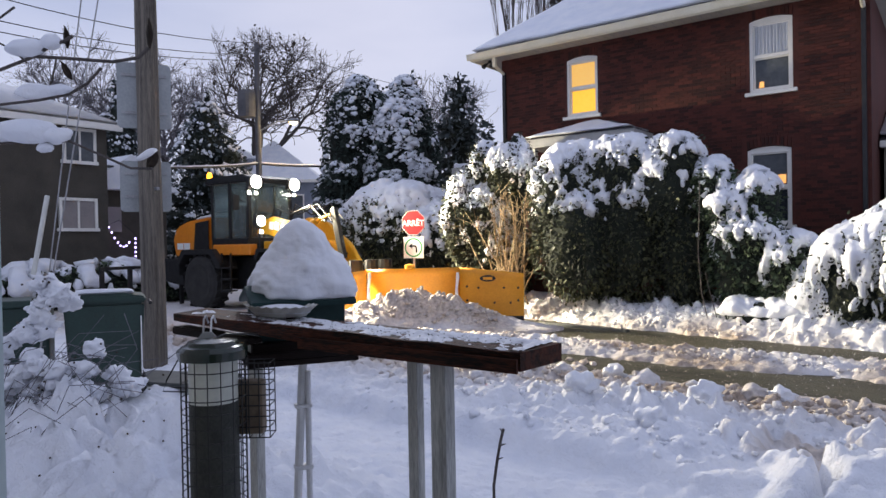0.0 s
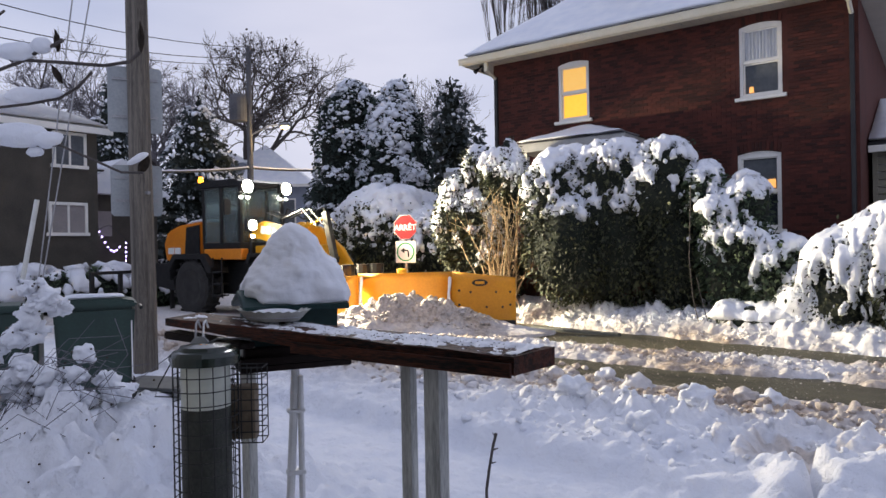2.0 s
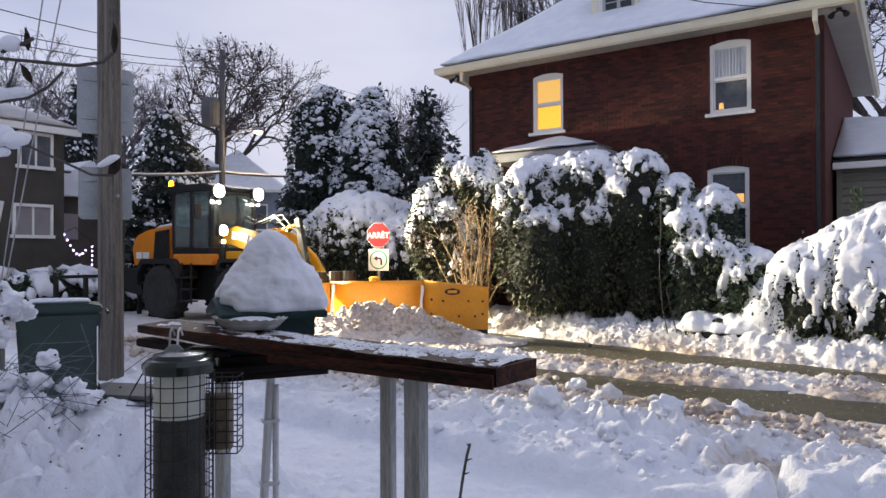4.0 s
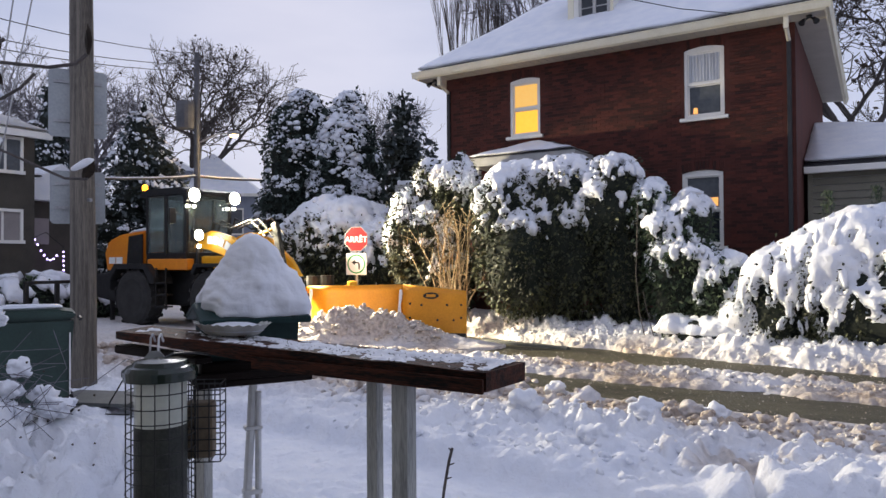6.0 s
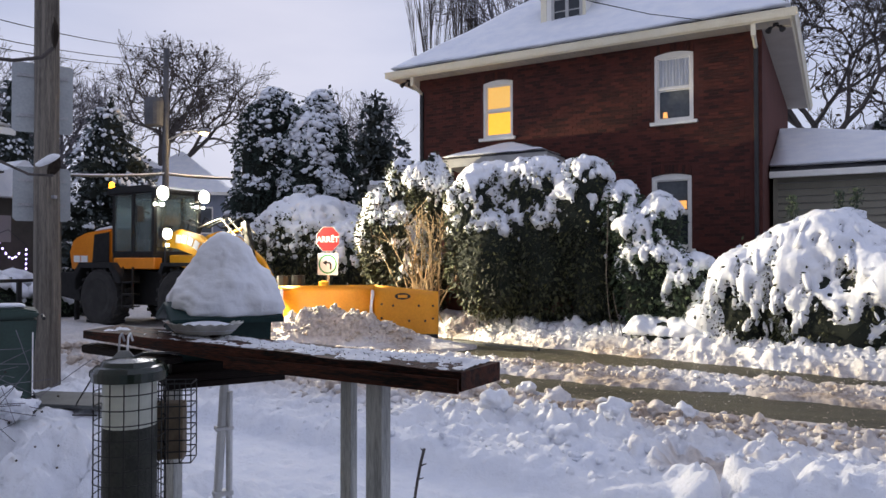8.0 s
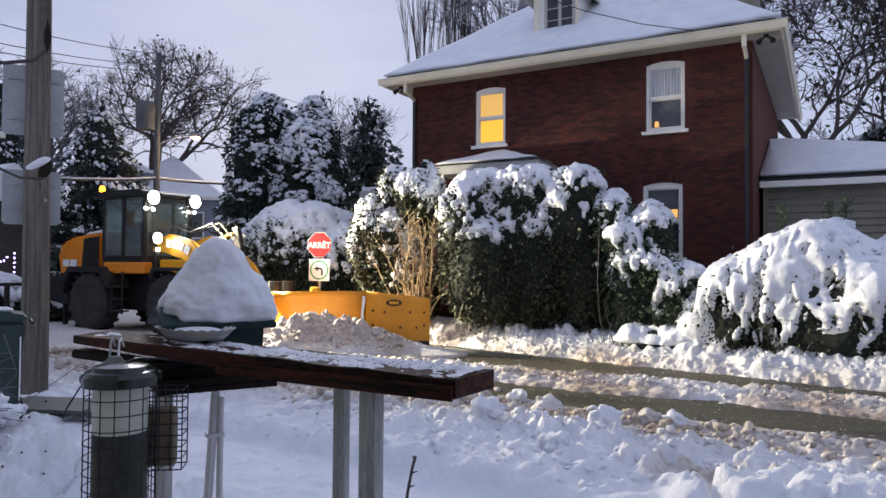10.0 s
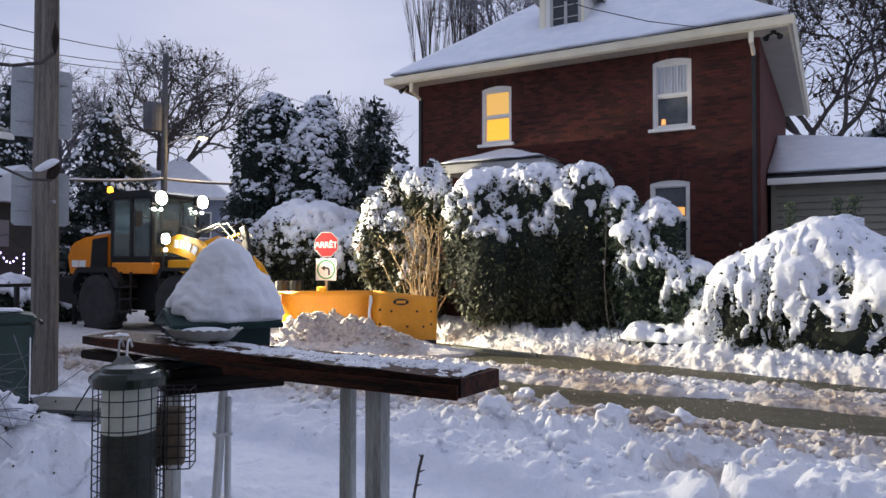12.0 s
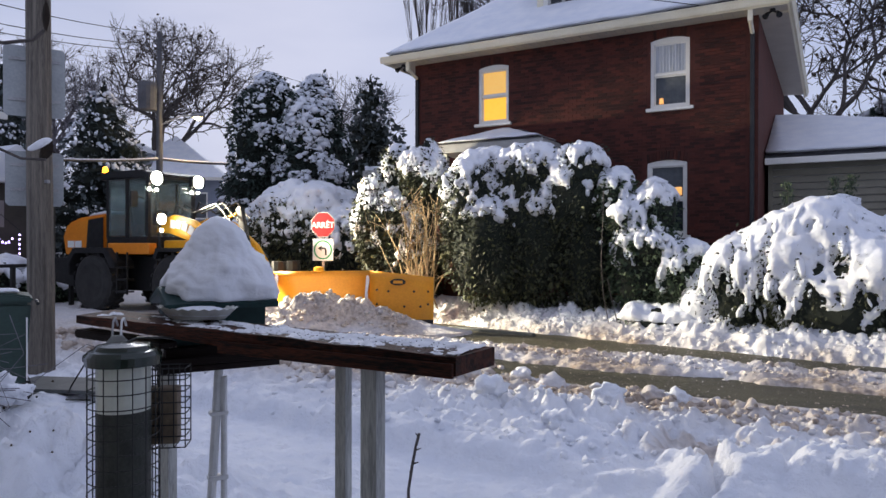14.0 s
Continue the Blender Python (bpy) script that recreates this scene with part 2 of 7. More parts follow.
def bush(name, label, lobes, leaves, leaf_size, clumps, clump_size, lean=0.15, long=1.2, bare=0.0, leaf=None, kind="bush", inner=0.86, thick=0.55, level=2, snow_from=-9.0, ragged=0.22, puff=0.2, wide=0.85, patchy=1.5, blanket=None):
    """An evergreen under snow: near-black inner mass for the shade within, leaf sprays and clumps of snow where its
    skin looks up.
    """
    home = thing(name, label, kind, pose(lobes[0][0][0], lobes[0][0][1], 0.0))
    off = np.array([lobes[0][0][0], lobes[0][0][1], 0.0])
    lobes = [(np.array(c) - off, np.array(r)) for c, r in lobes]
    # filler lumps whose near-black colour stands in for shade behind the leaves
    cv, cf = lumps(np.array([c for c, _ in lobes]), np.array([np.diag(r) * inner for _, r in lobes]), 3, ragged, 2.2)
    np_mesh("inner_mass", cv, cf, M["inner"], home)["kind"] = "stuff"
    p, n = skin(lobes, leaves)
    p = p + n * (layers(p * 1.3 + 40, 3) - 0.5)[:, None] * ragged * 2.2 + n * rng.uniform(-0.12, 0.08, (len(p), 1))
    few = rng.random(len(p)) < 0.14
    p = p + n * (few * rng.uniform(0.06, 0.16, len(p)))[:, None]
    if blanket:
        rule = {k: v for k, v in blanket.items() if k != "thick"}
        open_air = (snowed(p, n, **rule)[0] < 0.05) | (rng.random(len(p)) < 0.004)
        p, n = p[open_air], n[open_air]
    np_mesh("foliage", *sprays(p, n, leaf_size), leaf or M["cedar"], home)
    p, n = skin(lobes, clumps * 5)
    broad, fine = layers(p * 0.9 + 9, 3) - 0.5, layers(p * 4.5 + 3, 2) - 0.5
    cover = n[:, 2] + broad * patchy + fine * 0.9
    keep = rng.permutation(np.flatnonzero((cover > lean) & (p[:, 2] > snow_from)))
    p, n, cover = p[keep][:clumps], n[keep][:clumps], cover[keep][:clumps]
    p = p + n * (layers(p * 1.3 + 40, 3) - 0.5)[:, None] * ragged * 2.2
    stray = rng.normal(0, 0.22, p.shape)
    down = np.array([0, 0, -1.0]) + n * n[:, 2:3] + stray - n * (stray * n).sum(1, keepdims=True)
    down /= np.linalg.norm(down, axis=1, keepdims=True) + 1e-9
    across = np.cross(n, down)
    s = clump_size * rng.choice([0.5, 0.75, 1.0, 1.7], (len(p), 1), p=[0.3, 0.3, 0.25, 0.15]) * rng.uniform(0.7, 1.25, (len(p), 1)) * np.clip(0.55 + (cover[:, None] - lean) * 0.8, 0.45, 1.4)
    axes = np.stack([down * s * long, across * s * wide, n * s * thick], 2)
    cover_mesh = np_mesh("snow_cover", *lumps(p + n * s * puff, axes, level, 0.85, 1.9), M["snow"], home, True, label="thick white snow lying in clumps")
    cover_mesh["kind"] = "stuff"
    if blanket:
        drape(home, lobes, ragged=ragged, **blanket)
    return home


def limbs(name, label, base, height, spread, levels, seed, trunk_r=0.2, first=0.35, lean=(0, 0), leaf_count=0, bark=None, twig=None, upright=0.35, kids=4, kind="tree", leaf_size=0.2, fat=0.55, thin=0.008, crown=0.0):
    """A bare tree: tapered trunk, limbs that fork down to twigs."""
    r = np.random.default_rng(seed)
    home = thing(name, label, kind, pose(*base))
    segs, tips = {0: []}, []

    def grow(a, way, length, radius, level):
        steps = 4 if level < 2 else 3
        at, w = np.array(a, float), np.array(way, float)
        nodes = [at]
        for k in range(steps):
            w = w + r.normal(0, 0.13 if upright < 1 else 0.035, 3) + np.array([0, 0, upright * 0.15 * (level > 0)])
            w /= np.linalg.norm(w)
            nxt = at + w * length / steps
            ra, rb = radius * (1 - 0.7 * k / steps), radius * (1 - 0.7 * (k + 1) / steps)
            segs.setdefault(level, []).append((at, nxt, ra, rb))
            at = nxt
            nodes.append(at)
            if level < levels and (k + 1) / steps >= (first if level == 0 else 0.3):
                for _ in range(kids if level else kids + 1):
                    side = r.normal(size=3)
                    side -= w * (side @ w)
                    side /= np.linalg.norm(side)
                    out = w * (0.55 + upright) + side * spread + np.array([0, 0, 0.15])
                    grow(at - w * r.uniform(0, length / steps), out / np.linalg.norm(out), length * r.uniform(0.42, 0.66), max(rb * fat, thin), level + 1)
        if level >= levels - 1:
            tips.append(at)

    def fork(a, way, length, radius, level):
        """A limb that bends a little and then parts into two or three, out to the rim of a round crown."""
        at, w = np.array(a, float), np.array(way, float)
        for k in range(3):
            w = w + r.normal(0, 0.10 + 0.02 * level, 3) + np.array([0, 0, 0.05])
            w /= np.linalg.norm(w)
            nxt = at + w * length / 3
            segs.setdefault(min(level, 2) if level else 0, []).append((at, nxt, radius * (1 - 0.1 * k), radius * (0.9 - 0.1 * k)))
            at = nxt
            if 1 < level < levels and r.random() < 0.55:
                side = r.normal(size=3)
                out = w * 0.6 + side / np.linalg.norm(side) * 0.8
                fork(at, out / np.linalg.norm(out), length * 0.6, max(radius * 0.42, thin), max(level + 2, levels - 1))
        if level >= levels:
            tips.append(at)
            return
        for _ in range(4 if level == 0 else 2 if r.random() < 0.6 else 3):
            side = r.normal(size=3)
            side -= w * (side @ w)
            out = w + side / np.linalg.norm(side) * spread * r.uniform(0.5, 1.15)
            fork(at, out / np.linalg.norm(out), (crown * 0.34 if level == 0 else length * r.uniform(0.68, 0.92)), max(radius * r.uniform(0.58, 0.74), thin), level + 1)

    if crown:
        fork((0, 0, 0), (lean[0], lean[1], 1), height, trunk_r, 0)
    else:
        grow((0, 0, 0), (lean[0], lean[1], 1), height, trunk_r, 0)
    for level, name_part in ((0, "trunk"), (1, "main_branchwork"), (2, "fine_branchwork")):
        some = [s for k, v in segs.items() for s in v if (k == level if level < 2 else k >= 2)]
        if not some:
            continue
        a, b = np.array([s[0] for s in some]), np.array([s[1] for s in some])
        ra, rb = np.array([s[2] for s in some]), np.array([s[3] for s in some])
        k = (10, 6, 3)[level]
        way = b - a
        way /= np.linalg.norm(way, axis=1, keepdims=True) + 1e-9
        u = np.cross(way, np.where(np.abs(way[:, 2:]) > 0.9, [[1.0, 0, 0]], [[0, 0, 1.0]]))
        u /= np.linalg.norm(u, axis=1, keepdims=True)
        w = np.cross(way, u)
        ang = 2 * np.pi * np.arange(k) / k
        ring = u[:, None] * np.cos(ang)[None, :, None] + w[:, None] * np.sin(ang)[None, :, None]
        v = np.concatenate([a[:, None] + ring * ra[:, None, None], b[:, None] + ring * rb[:, None, None]], 1)
        i = np.arange(k)
        f = np.stack([i, (i + 1) % k, (i + 1) % k + k, i + k], 1)
        f = f[None] + (np.arange(len(some)) * 2 * k)[:, None, None]
        wood = np_mesh(name_part, v.reshape(-1, 3), f.reshape(-1, 4), (bark or M["bark"]) if level < 2 else (twig or M["twig"]), home, level < 2)
        if level:
            wood["kind"] = "stuff"
    if leaf_count:
        t = np.array(tips)[r.integers(0, len(tips), leaf_count)] + r.normal(0, 0.15, (leaf_count, 3))
        np_mesh("dead_leaves", *sprays(t, r.normal(size=t.shape), leaf_size, 0.7, 0.6), M["dead_leaf"], home, label="withered brown leaves")
    return home


# ---- materials ----
M = {
    "snow": snow_surface("snow", False),
    "near_snow": snow_surface("near_snow", False, 0.010),
    "ground_snow": snow_surface("ground_snow", True, 0.055),
    "asphalt": surface("asphalt", (0.009, 0.009, 0.008), (0.125, 0.115, 0.075), 1.3, 30, 0.5, 0, 1.0, 0.03, (0.3, 1.8, 1), shine=0.18),
    "brick": surface("brick", (0.024, 0.0062, 0.0042), (0.088, 0.020, 0.012), 1.2, 40, 0.9, 0, 0.4, 0.006, vary="island"),
    "brick_piece": surface("brick_piece", (0.024, 0.0062, 0.0042), (0.088, 0.020, 0.012), 1.2, 40, 0.9, 0, 0.4, 0.006, vary="object"),
    "mortar": surface("mortar", (0.042, 0.012, 0.009), (0.095, 0.027, 0.019), 5, 60, 0.95),
    "white_paint": surface("white_paint", (0.66, 0.65, 0.60), (0.82, 0.80, 0.75), 2, 30, 0.5, 0, 0.1, 0.003),
    "cream_metal": surface("cream_metal", (0.66, 0.60, 0.44), (0.78, 0.73, 0.58), 2, 30, 0.4, 0, 0.08, 0.003),
    "soffit": surface("soffit", (0.38, 0.34, 0.28), (0.48, 0.44, 0.37), 2, 30, 0.6),
    "grey_trim": surface("grey_trim", (0.30, 0.30, 0.29), (0.45, 0.44, 0.42), 3, 40, 0.6),
    "siding": surface("siding", (0.14, 0.13, 0.095), (0.23, 0.21, 0.16), 2, 30, 0.6, 0, 0.15, 0.004),
    "shingle": surface("shingle", (0.025, 0.025, 0.03), (0.08, 0.08, 0.085), 4, 60, 0.9),
    "dark_glass": surface("dark_glass", (0.010, 0.014, 0.018), (0.03, 0.035, 0.04), 1, 8, 0.06, 0, 0),
    "curtain": surface("curtain", (0.40, 0.42, 0.45), (0.66, 0.68, 0.71), 2, 20, 0.9, 0, 0.2, 0.01, (6, 6, 0.4)),
    # darkness of unlit rooms put into the colour, for interiors and opaque panes
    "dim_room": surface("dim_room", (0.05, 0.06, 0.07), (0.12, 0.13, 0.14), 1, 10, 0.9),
    "lit_blind": surface("lit_blind", (0.55, 0.42, 0.18), (0.65, 0.50, 0.25), 1, 10, 0.8, glow=(1.0, 0.52, 0.07), power=0.62),
    "lit_low": surface("lit_low", (0.50, 0.36, 0.10), (0.60, 0.45, 0.15), 1, 10, 0.8, glow=(1.0, 0.48, 0.01), power=0.95),
    "lamp_glow": surface("lamp_glow", (0.8, 0.5, 0.2), (0.9, 0.6, 0.3), 1, 10, 0.8, glow=(1.0, 0.45, 0.08), power=0.8),
    "black_metal": surface("black_metal", (0.012, 0.012, 0.013), (0.035, 0.035, 0.035), 8, 80, 0.45, 0.4),
    # the shade deep inside the foliage is put into this colour
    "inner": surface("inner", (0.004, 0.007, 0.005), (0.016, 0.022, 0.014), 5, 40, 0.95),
    "cedar": surface("cedar", (0.012, 0.026, 0.014), (0.055, 0.085, 0.04), 2, 20, 0.75, 0, 0, vary="island"),
    "olive_leaf": surface("olive_leaf", (0.006, 0.009, 0.004), (0.056, 0.062, 0.023), 2, 20, 0.7, 0, 0, vary="island"),
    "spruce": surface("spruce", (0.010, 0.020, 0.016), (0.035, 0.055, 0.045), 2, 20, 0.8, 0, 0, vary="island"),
    # spruce leaves again, with dusk haze put into the colour: paler and bluer
    "hazed_spruce": surface("hazed_spruce", (0.022, 0.032, 0.034), (0.075, 0.095, 0.10), 2, 20, 0.8, 0, 0, vary="island"),
    "bark": surface("bark", (0.03, 0.026, 0.025), (0.10, 0.085, 0.08), 3, 30, 0.9, 0, 0.5, 0.02, (4, 4, 0.6)),
    "twig": surface("twig", (0.08, 0.075, 0.085), (0.22, 0.21, 0.235), 2, 20, 0.9, 0, 0, vary="island"),
    "tan_stem": surface("tan_stem", (0.16, 0.11, 0.06), (0.36, 0.27, 0.16), 3, 30, 0.85, 0, 0.3),
    "dead_leaf": surface("dead_leaf", (0.02, 0.014, 0.010), (0.07, 0.05, 0.035), 3, 30, 0.9, 0, 0, vary="island"),
    "pole_wood": surface("pole_wood", (0.055, 0.046, 0.038), (0.19, 0.165, 0.135), 2.5, 26, 0.85, 0, 0.6, 0.012, (9, 9, 0.35)),
    "far_wood": surface("far_wood", (0.06, 0.06, 0.065), (0.13, 0.13, 0.14), 2, 20, 0.9),
    "sign_back": surface("sign_back", (0.26, 0.28, 0.29), (0.38, 0.40, 0.41), 2, 30, 0.45, 0.5, 0.05),
    "sign_red": surface("sign_red", (0.34, 0.013, 0.016), (0.46, 0.022, 0.024), 3, 30, 0.4, 0, 0),
    "sign_white": surface("sign_white", (0.66, 0.67, 0.66), (0.80, 0.80, 0.78), 3, 30, 0.4, 0, 0),
    "sign_green": surface("sign_green", (0.01, 0.22, 0.07), (0.02, 0.32, 0.11), 3, 30, 0.4, 0, 0),
    "steel": surface("steel", (0.22, 0.22, 0.23), (0.42, 0.42, 0.43), 4, 50, 0.45, 0.7),
    "plough_yellow": surface("plough_yellow", (0.62, 0.24, 0.010), (0.82, 0.36, 0.020), 1.6, 25, 0.42, 0, 0.12, 0.004),
    "loader_yellow": surface("loader_yellow", (0.66, 0.30, 0.012), (0.84, 0.44, 0.030), 1.6, 25, 0.38, 0, 0.08, 0.004),
    "loader_orange": surface("loader_orange", (0.60, 0.17, 0.010), (0.80, 0.27, 0.020), 1.6, 25, 0.4, 0, 0.08, 0.004),
    "rubber": surface("rubber", (0.010, 0.010, 0.010), (0.04, 0.038, 0.036), 4, 50, 0.9, 0, 0.4, 0.01),
    "rim": surface("rim", (0.03, 0.03, 0.032), (0.09, 0.09, 0.09), 4, 50, 0.6, 0.3),
    "cab_glass": surface("cab_glass", (0.015, 0.022, 0.022), (0.03, 0.042, 0.042), 1, 8, 0.08, 0, 0),
    "headlight": surface("headlight", (0.9, 0.9, 0.85), (0.95, 0.95, 0.9), 1, 8, 0.3, 0, 0, glow=(1.0, 0.96, 0.82), power=55),
    "beacon": surface("beacon", (0.8, 0.3, 0.02), (0.9, 0.4, 0.05), 1, 8, 0.3, 0, 0, glow=(1.0, 0.35, 0.02), power=6),
    "street_glow": surface("street_glow", (0.9, 0.7, 0.4), (0.95, 0.8, 0.5), 1, 8, 0.3, 0, 0, glow=(1.0, 0.66, 0.22), power=14),
    "fairy": surface("fairy", (0.5, 0.4, 0.8), (0.6, 0.5, 0.9), 1, 8, 0.3, 0, 0, glow=(0.55, 0.42, 1.0), power=8),
    "plank": surface("plank", (0.006, 0.004, 0.003), (0.085, 0.024, 0.011), 5, 40, 0.62, 0, 0.5, 0.006, (1.2, 14, 14), shine=0.15),
    "plank_dark": surface("plank_dark", (0.005, 0.004, 0.004), (0.020, 0.013, 0.011), 5, 40, 0.75, 0, 0.5, 0.006, (1.2, 14, 14), shine=0.15),
    "grey_wood": surface("grey_wood", (0.26, 0.27, 0.26), (0.50, 0.51, 0.49), 5, 40, 0.8, 0, 0.4, 0.004, (14, 14, 1.2)),
    "white_tube": surface("white_tube", (0.55, 0.56, 0.58), (0.72, 0.73, 0.74), 6, 60, 0.5, 0, 0.1),
    "green_plastic": surface("green_plastic", (0.005, 0.022, 0.022), (0.013, 0.044, 0.043), 6, 60, 0.55, 0, 0.1, 0.003, shine=0.25),
    "green_lid": surface("green_lid", (0.003, 0.010, 0.008), (0.008, 0.022, 0.015), 6, 60, 0.2, 0, 0.1, 0.003, coat=0.2),
    "black_wire": surface("black_wire", (0.010, 0.011, 0.012), (0.03, 0.03, 0.03), 20, 90, 0.4, 0.3, 0),
    "tube_clear": surface("tube_clear", (0.50, 0.54, 0.48), (0.68, 0.70, 0.62), 8, 60, 0.25, 0, 0.05, 0.002),
    "seed": surface("seed", (0.008, 0.012, 0.010), (0.05, 0.055, 0.045), 25, 160, 0.6, 0, 0.8, 0.006),
    "suet": surface("suet", (0.10, 0.075, 0.05), (0.26, 0.20, 0.14), 18, 90, 0.7, 0, 0.7, 0.006),
    "dish": surface("dish", (0.50, 0.50, 0.46), (0.66, 0.66, 0.61), 8, 60, 0.35),
    "bin_green": surface("bin_green", (0.006, 0.020, 0.016), (0.016, 0.045, 0.036), 3, 40, 0.5, 0, 0.1, 0.004),
    "bin_blue": surface("bin_blue", (0.01, 0.022, 0.08), (0.02, 0.05, 0.16), 3, 40, 0.5),
    "house_dark": surface("house_dark", (0.035, 0.032, 0.026), (0.085, 0.075, 0.060), 1.5, 30, 0.9, 0, 0.3, 0.01),
    "house_blue": surface("house_blue", (0.18, 0.21, 0.27), (0.27, 0.30, 0.37), 1.5, 30, 0.9),
    "pink_blind": surface("pink_blind", (0.20, 0.19, 0.19), (0.32, 0.28, 0.27), 1.5, 30, 0.9),
    "ice_path": surface("ice_path", (0.035, 0.04, 0.04), (0.10, 0.105, 0.10), 3, 30, 0.5),
    "plaster": surface("plaster", (0.50, 0.48, 0.44), (0.62, 0.60, 0.56), 2, 30, 0.9),
    "frame_teal": surface("frame_teal", (0.45, 0.55, 0.56), (0.58, 0.67, 0.68), 3, 40, 0.5),
}

for key, lo, hi in (("plank", 0.46, 0.66), ("grey_wood", 0.42, 0.66), ("pole_wood", 0.42, 0.68)):
    for node in M[key].node_tree.nodes:
        if node.type == "VALTORGB":
            node.color_ramp.elements[0].position, node.color_ramp.elements[1].position = lo, hi


clear = M["cab_glass"].node_tree.nodes["Principled BSDF"]
for link in list(M["cab_glass"].node_tree.links):
    if link.to_socket == clear.inputs["Base Color"]:
        M["cab_glass"].node_tree.links.remove(link)
clear.inputs["Base Color"].default_value = (0.62, 0.74, 0.72, 1)
clear.inputs["Transmission Weight"].default_value = 0.9

# ---- ground: one sheet of snow, shaped by the street, the banks and the shovelled path ----
def step(a, b, x):
    t = np.clip((x - a) / (b - a), 0, 1)
    return t * t * (3 - 2 * t)


def hump(x, c, w):
    return np.exp(-(((x - c) / w) ** 2))


def cobble(x, y, scale, shift=0.0, size=0.62):
    """Rounded lumps of uneven size, from 0 between them to 1 on top."""
    u, v = x * scale + shift, y * scale + shift * 1.7
    iu, iv = np.floor(u).astype(np.int64), np.floor(v).astype(np.int64)
    best = np.zeros_like(u)
    for du in (-1, 0, 1):
        for dv in (-1, 0, 1):
            a, b = iu + du, iv + dv
            h = (a * 374761393 + b * 668265263 + int(shift * 97) * 974634777) & 0xFFFFFFFF
            h = ((h ^ (h >> 13)) * 1274126177) & 0xFFFFFFFF
            h ^= h >> 16
            cx, cy, r = a + (h & 255) / 255, b + (h >> 8 & 255) / 255, size * (0.35 + 0.65 * (h >> 16 & 255) / 255)
            d2 = ((u - cx) ** 2 + (v - cy) ** 2) / r**2
            best = np.maximum(best, np.sqrt(np.clip(1 - d2, 0, 1)) * r / size)
    return best


def lie(x, y):
    """Height of the snow at arrays x, y, and its browning by road grime and pit shade."""
    p = np.stack([x, y, 0 * x], -1)
    n1, n2, n3 = layers(p * 0.55, 3) - 0.5, layers(p * 2.2 + 5, 4) - 0.5, layers(p * 7 + 11, 3) - 0.5
    n4 = np.abs(layers(p * 5.2 + 51, 4) - 0.5)
    crumb = np.abs(layers(p * 3.4 + 31, 4) - 0.5) * 2
    wob = n1 * 0.5
    bx, by = x + n2 * 0.16, y + n3 * 0.16
    big, mid, bits = cobble(bx, by, 2.0, 1.3), cobble(bx, by, 4.6, 5.1), cobble(bx, by, 10.0, 8.7)
    kerb = np.clip(12.1 - 0.2 * x, 11.7, 13.7)
    # own yard
    n5 = np.abs(layers(p * 12 + 71, 3) - 0.5)
    yard = 0.11 + n2 * 0.13 + n3 * 0.09 + n4 * 0.13 + n5 * 0.06
    yard = yard * (1 - 0.65 * step(6.5, 7.5, y))
    right = step(-5.2, -2.6, x + wob)
    mound = 0.09 * (1 - 0.6 * step(-1.5, -0.6, x)) * hump(y, 6.15, 0.9) * right * (0.9 + n1 * 0.9) + 0.10 * hump(y, 6.4, 0.9) * (1 - right)
    mound = mound * (1 + n2 * 1.1) + hump(y, 6.3, 1.0) * (0.4 + 0.6 * right) * (1 - 0.45 * step(-1.5, -0.6, x)) * ((crumb - 0.3) * 0.10 + n4 * 0.12 + n5 * 0.10)
    edge = y + 0.08 * (x + 4) + 0.12 * n1 + 0.08 * n2
    path = step(3.3, 3.8, y - 0.05 * (x + 4)) * (1 - step(4.92, 5.12, edge)) * step(-7.5, -6.5, x)
    shoulder = step(4.92, 5.12, edge) * (1 - step(6.2, 7.2, y)) * step(-7.5, -6.5, x) * (1 - step(-2.4, -1.4, x))
    lefty = 0.52 * hump(x, -4.9, 1.6) * hump(y, 2.2, 1.1) * (0.8 + n2 * 1.2 + n4 * 1.5 + n5 * 0.6)
    near_right = 0.34 * step(-1.15, -0.75, x) * hump(y, 4.85, 0.85) * (0.85 + n2 * 0.7 + n4 * 0.8)
    cleft = 0.40 * hump(x + 0.75 + 0.1 * np.sin(y * 5), 0, 0.07) * hump(y, 5.1, 0.7)
    heaped = np.clip(hump(y, 6.3, 0.95) * (0.35 + 0.65 * right) + 0.8 * lefty + 0.5 * near_right, 0, 1)
    loose = heaped * (0.075 * (big - 0.45) + 0.055 * (mid - 0.2) * (0.3 + 2.6 * n4) + 0.028 * bits) + (1 - 0.75 * path) * (0.04 * (mid - 0.15) * step(0.0, 0.2, n2) + 0.022 * bits * step(-0.15, 0.1, n1))
    pit = hump(x, -0.95, 0.38) * hump(y, 5.95, 0.32)
    z = loose + 0.06 * shoulder - 0.22 * pit + yard * (1 - 0.7 * path) + path * n5 * 0.07 + mound + lefty + near_right - cleft
    # slush berm at the kerb
    berm_y = 8.05 - 0.6 * step(-3, -8, x)
    berm = 0.075 * hump(y, berm_y - 0.42, 0.42) * (0.2 + crumb * 1.3 + n4 * 1.6 + n5 * 1.2)
    berm = berm + hump(y, berm_y - 0.38, 0.45) * (0.07 * big + 0.08 * mid + 0.045 * bits - 0.05)
    street = step(7.6, 8.3, y - wob * 0.6 + 0.25 * (layers(p * 1.6 + 3, 3) - 0.5) * 2)
    left = step(-8.5, -12.5, x)
    # the driven strips, open to the wet asphalt
    yy = y + n1 * 0.35 + n2 * 0.35 + n3 * 0.22
    wheel = np.maximum(step(8.35, 8.7, yy) * (1 - step(9.65, 9.95, yy)), step(10.95, 11.3, yy) * (1 - step(-0.15, 0.2, yy - kerb)))
    ridge = hump(y, 10.5, 0.6)
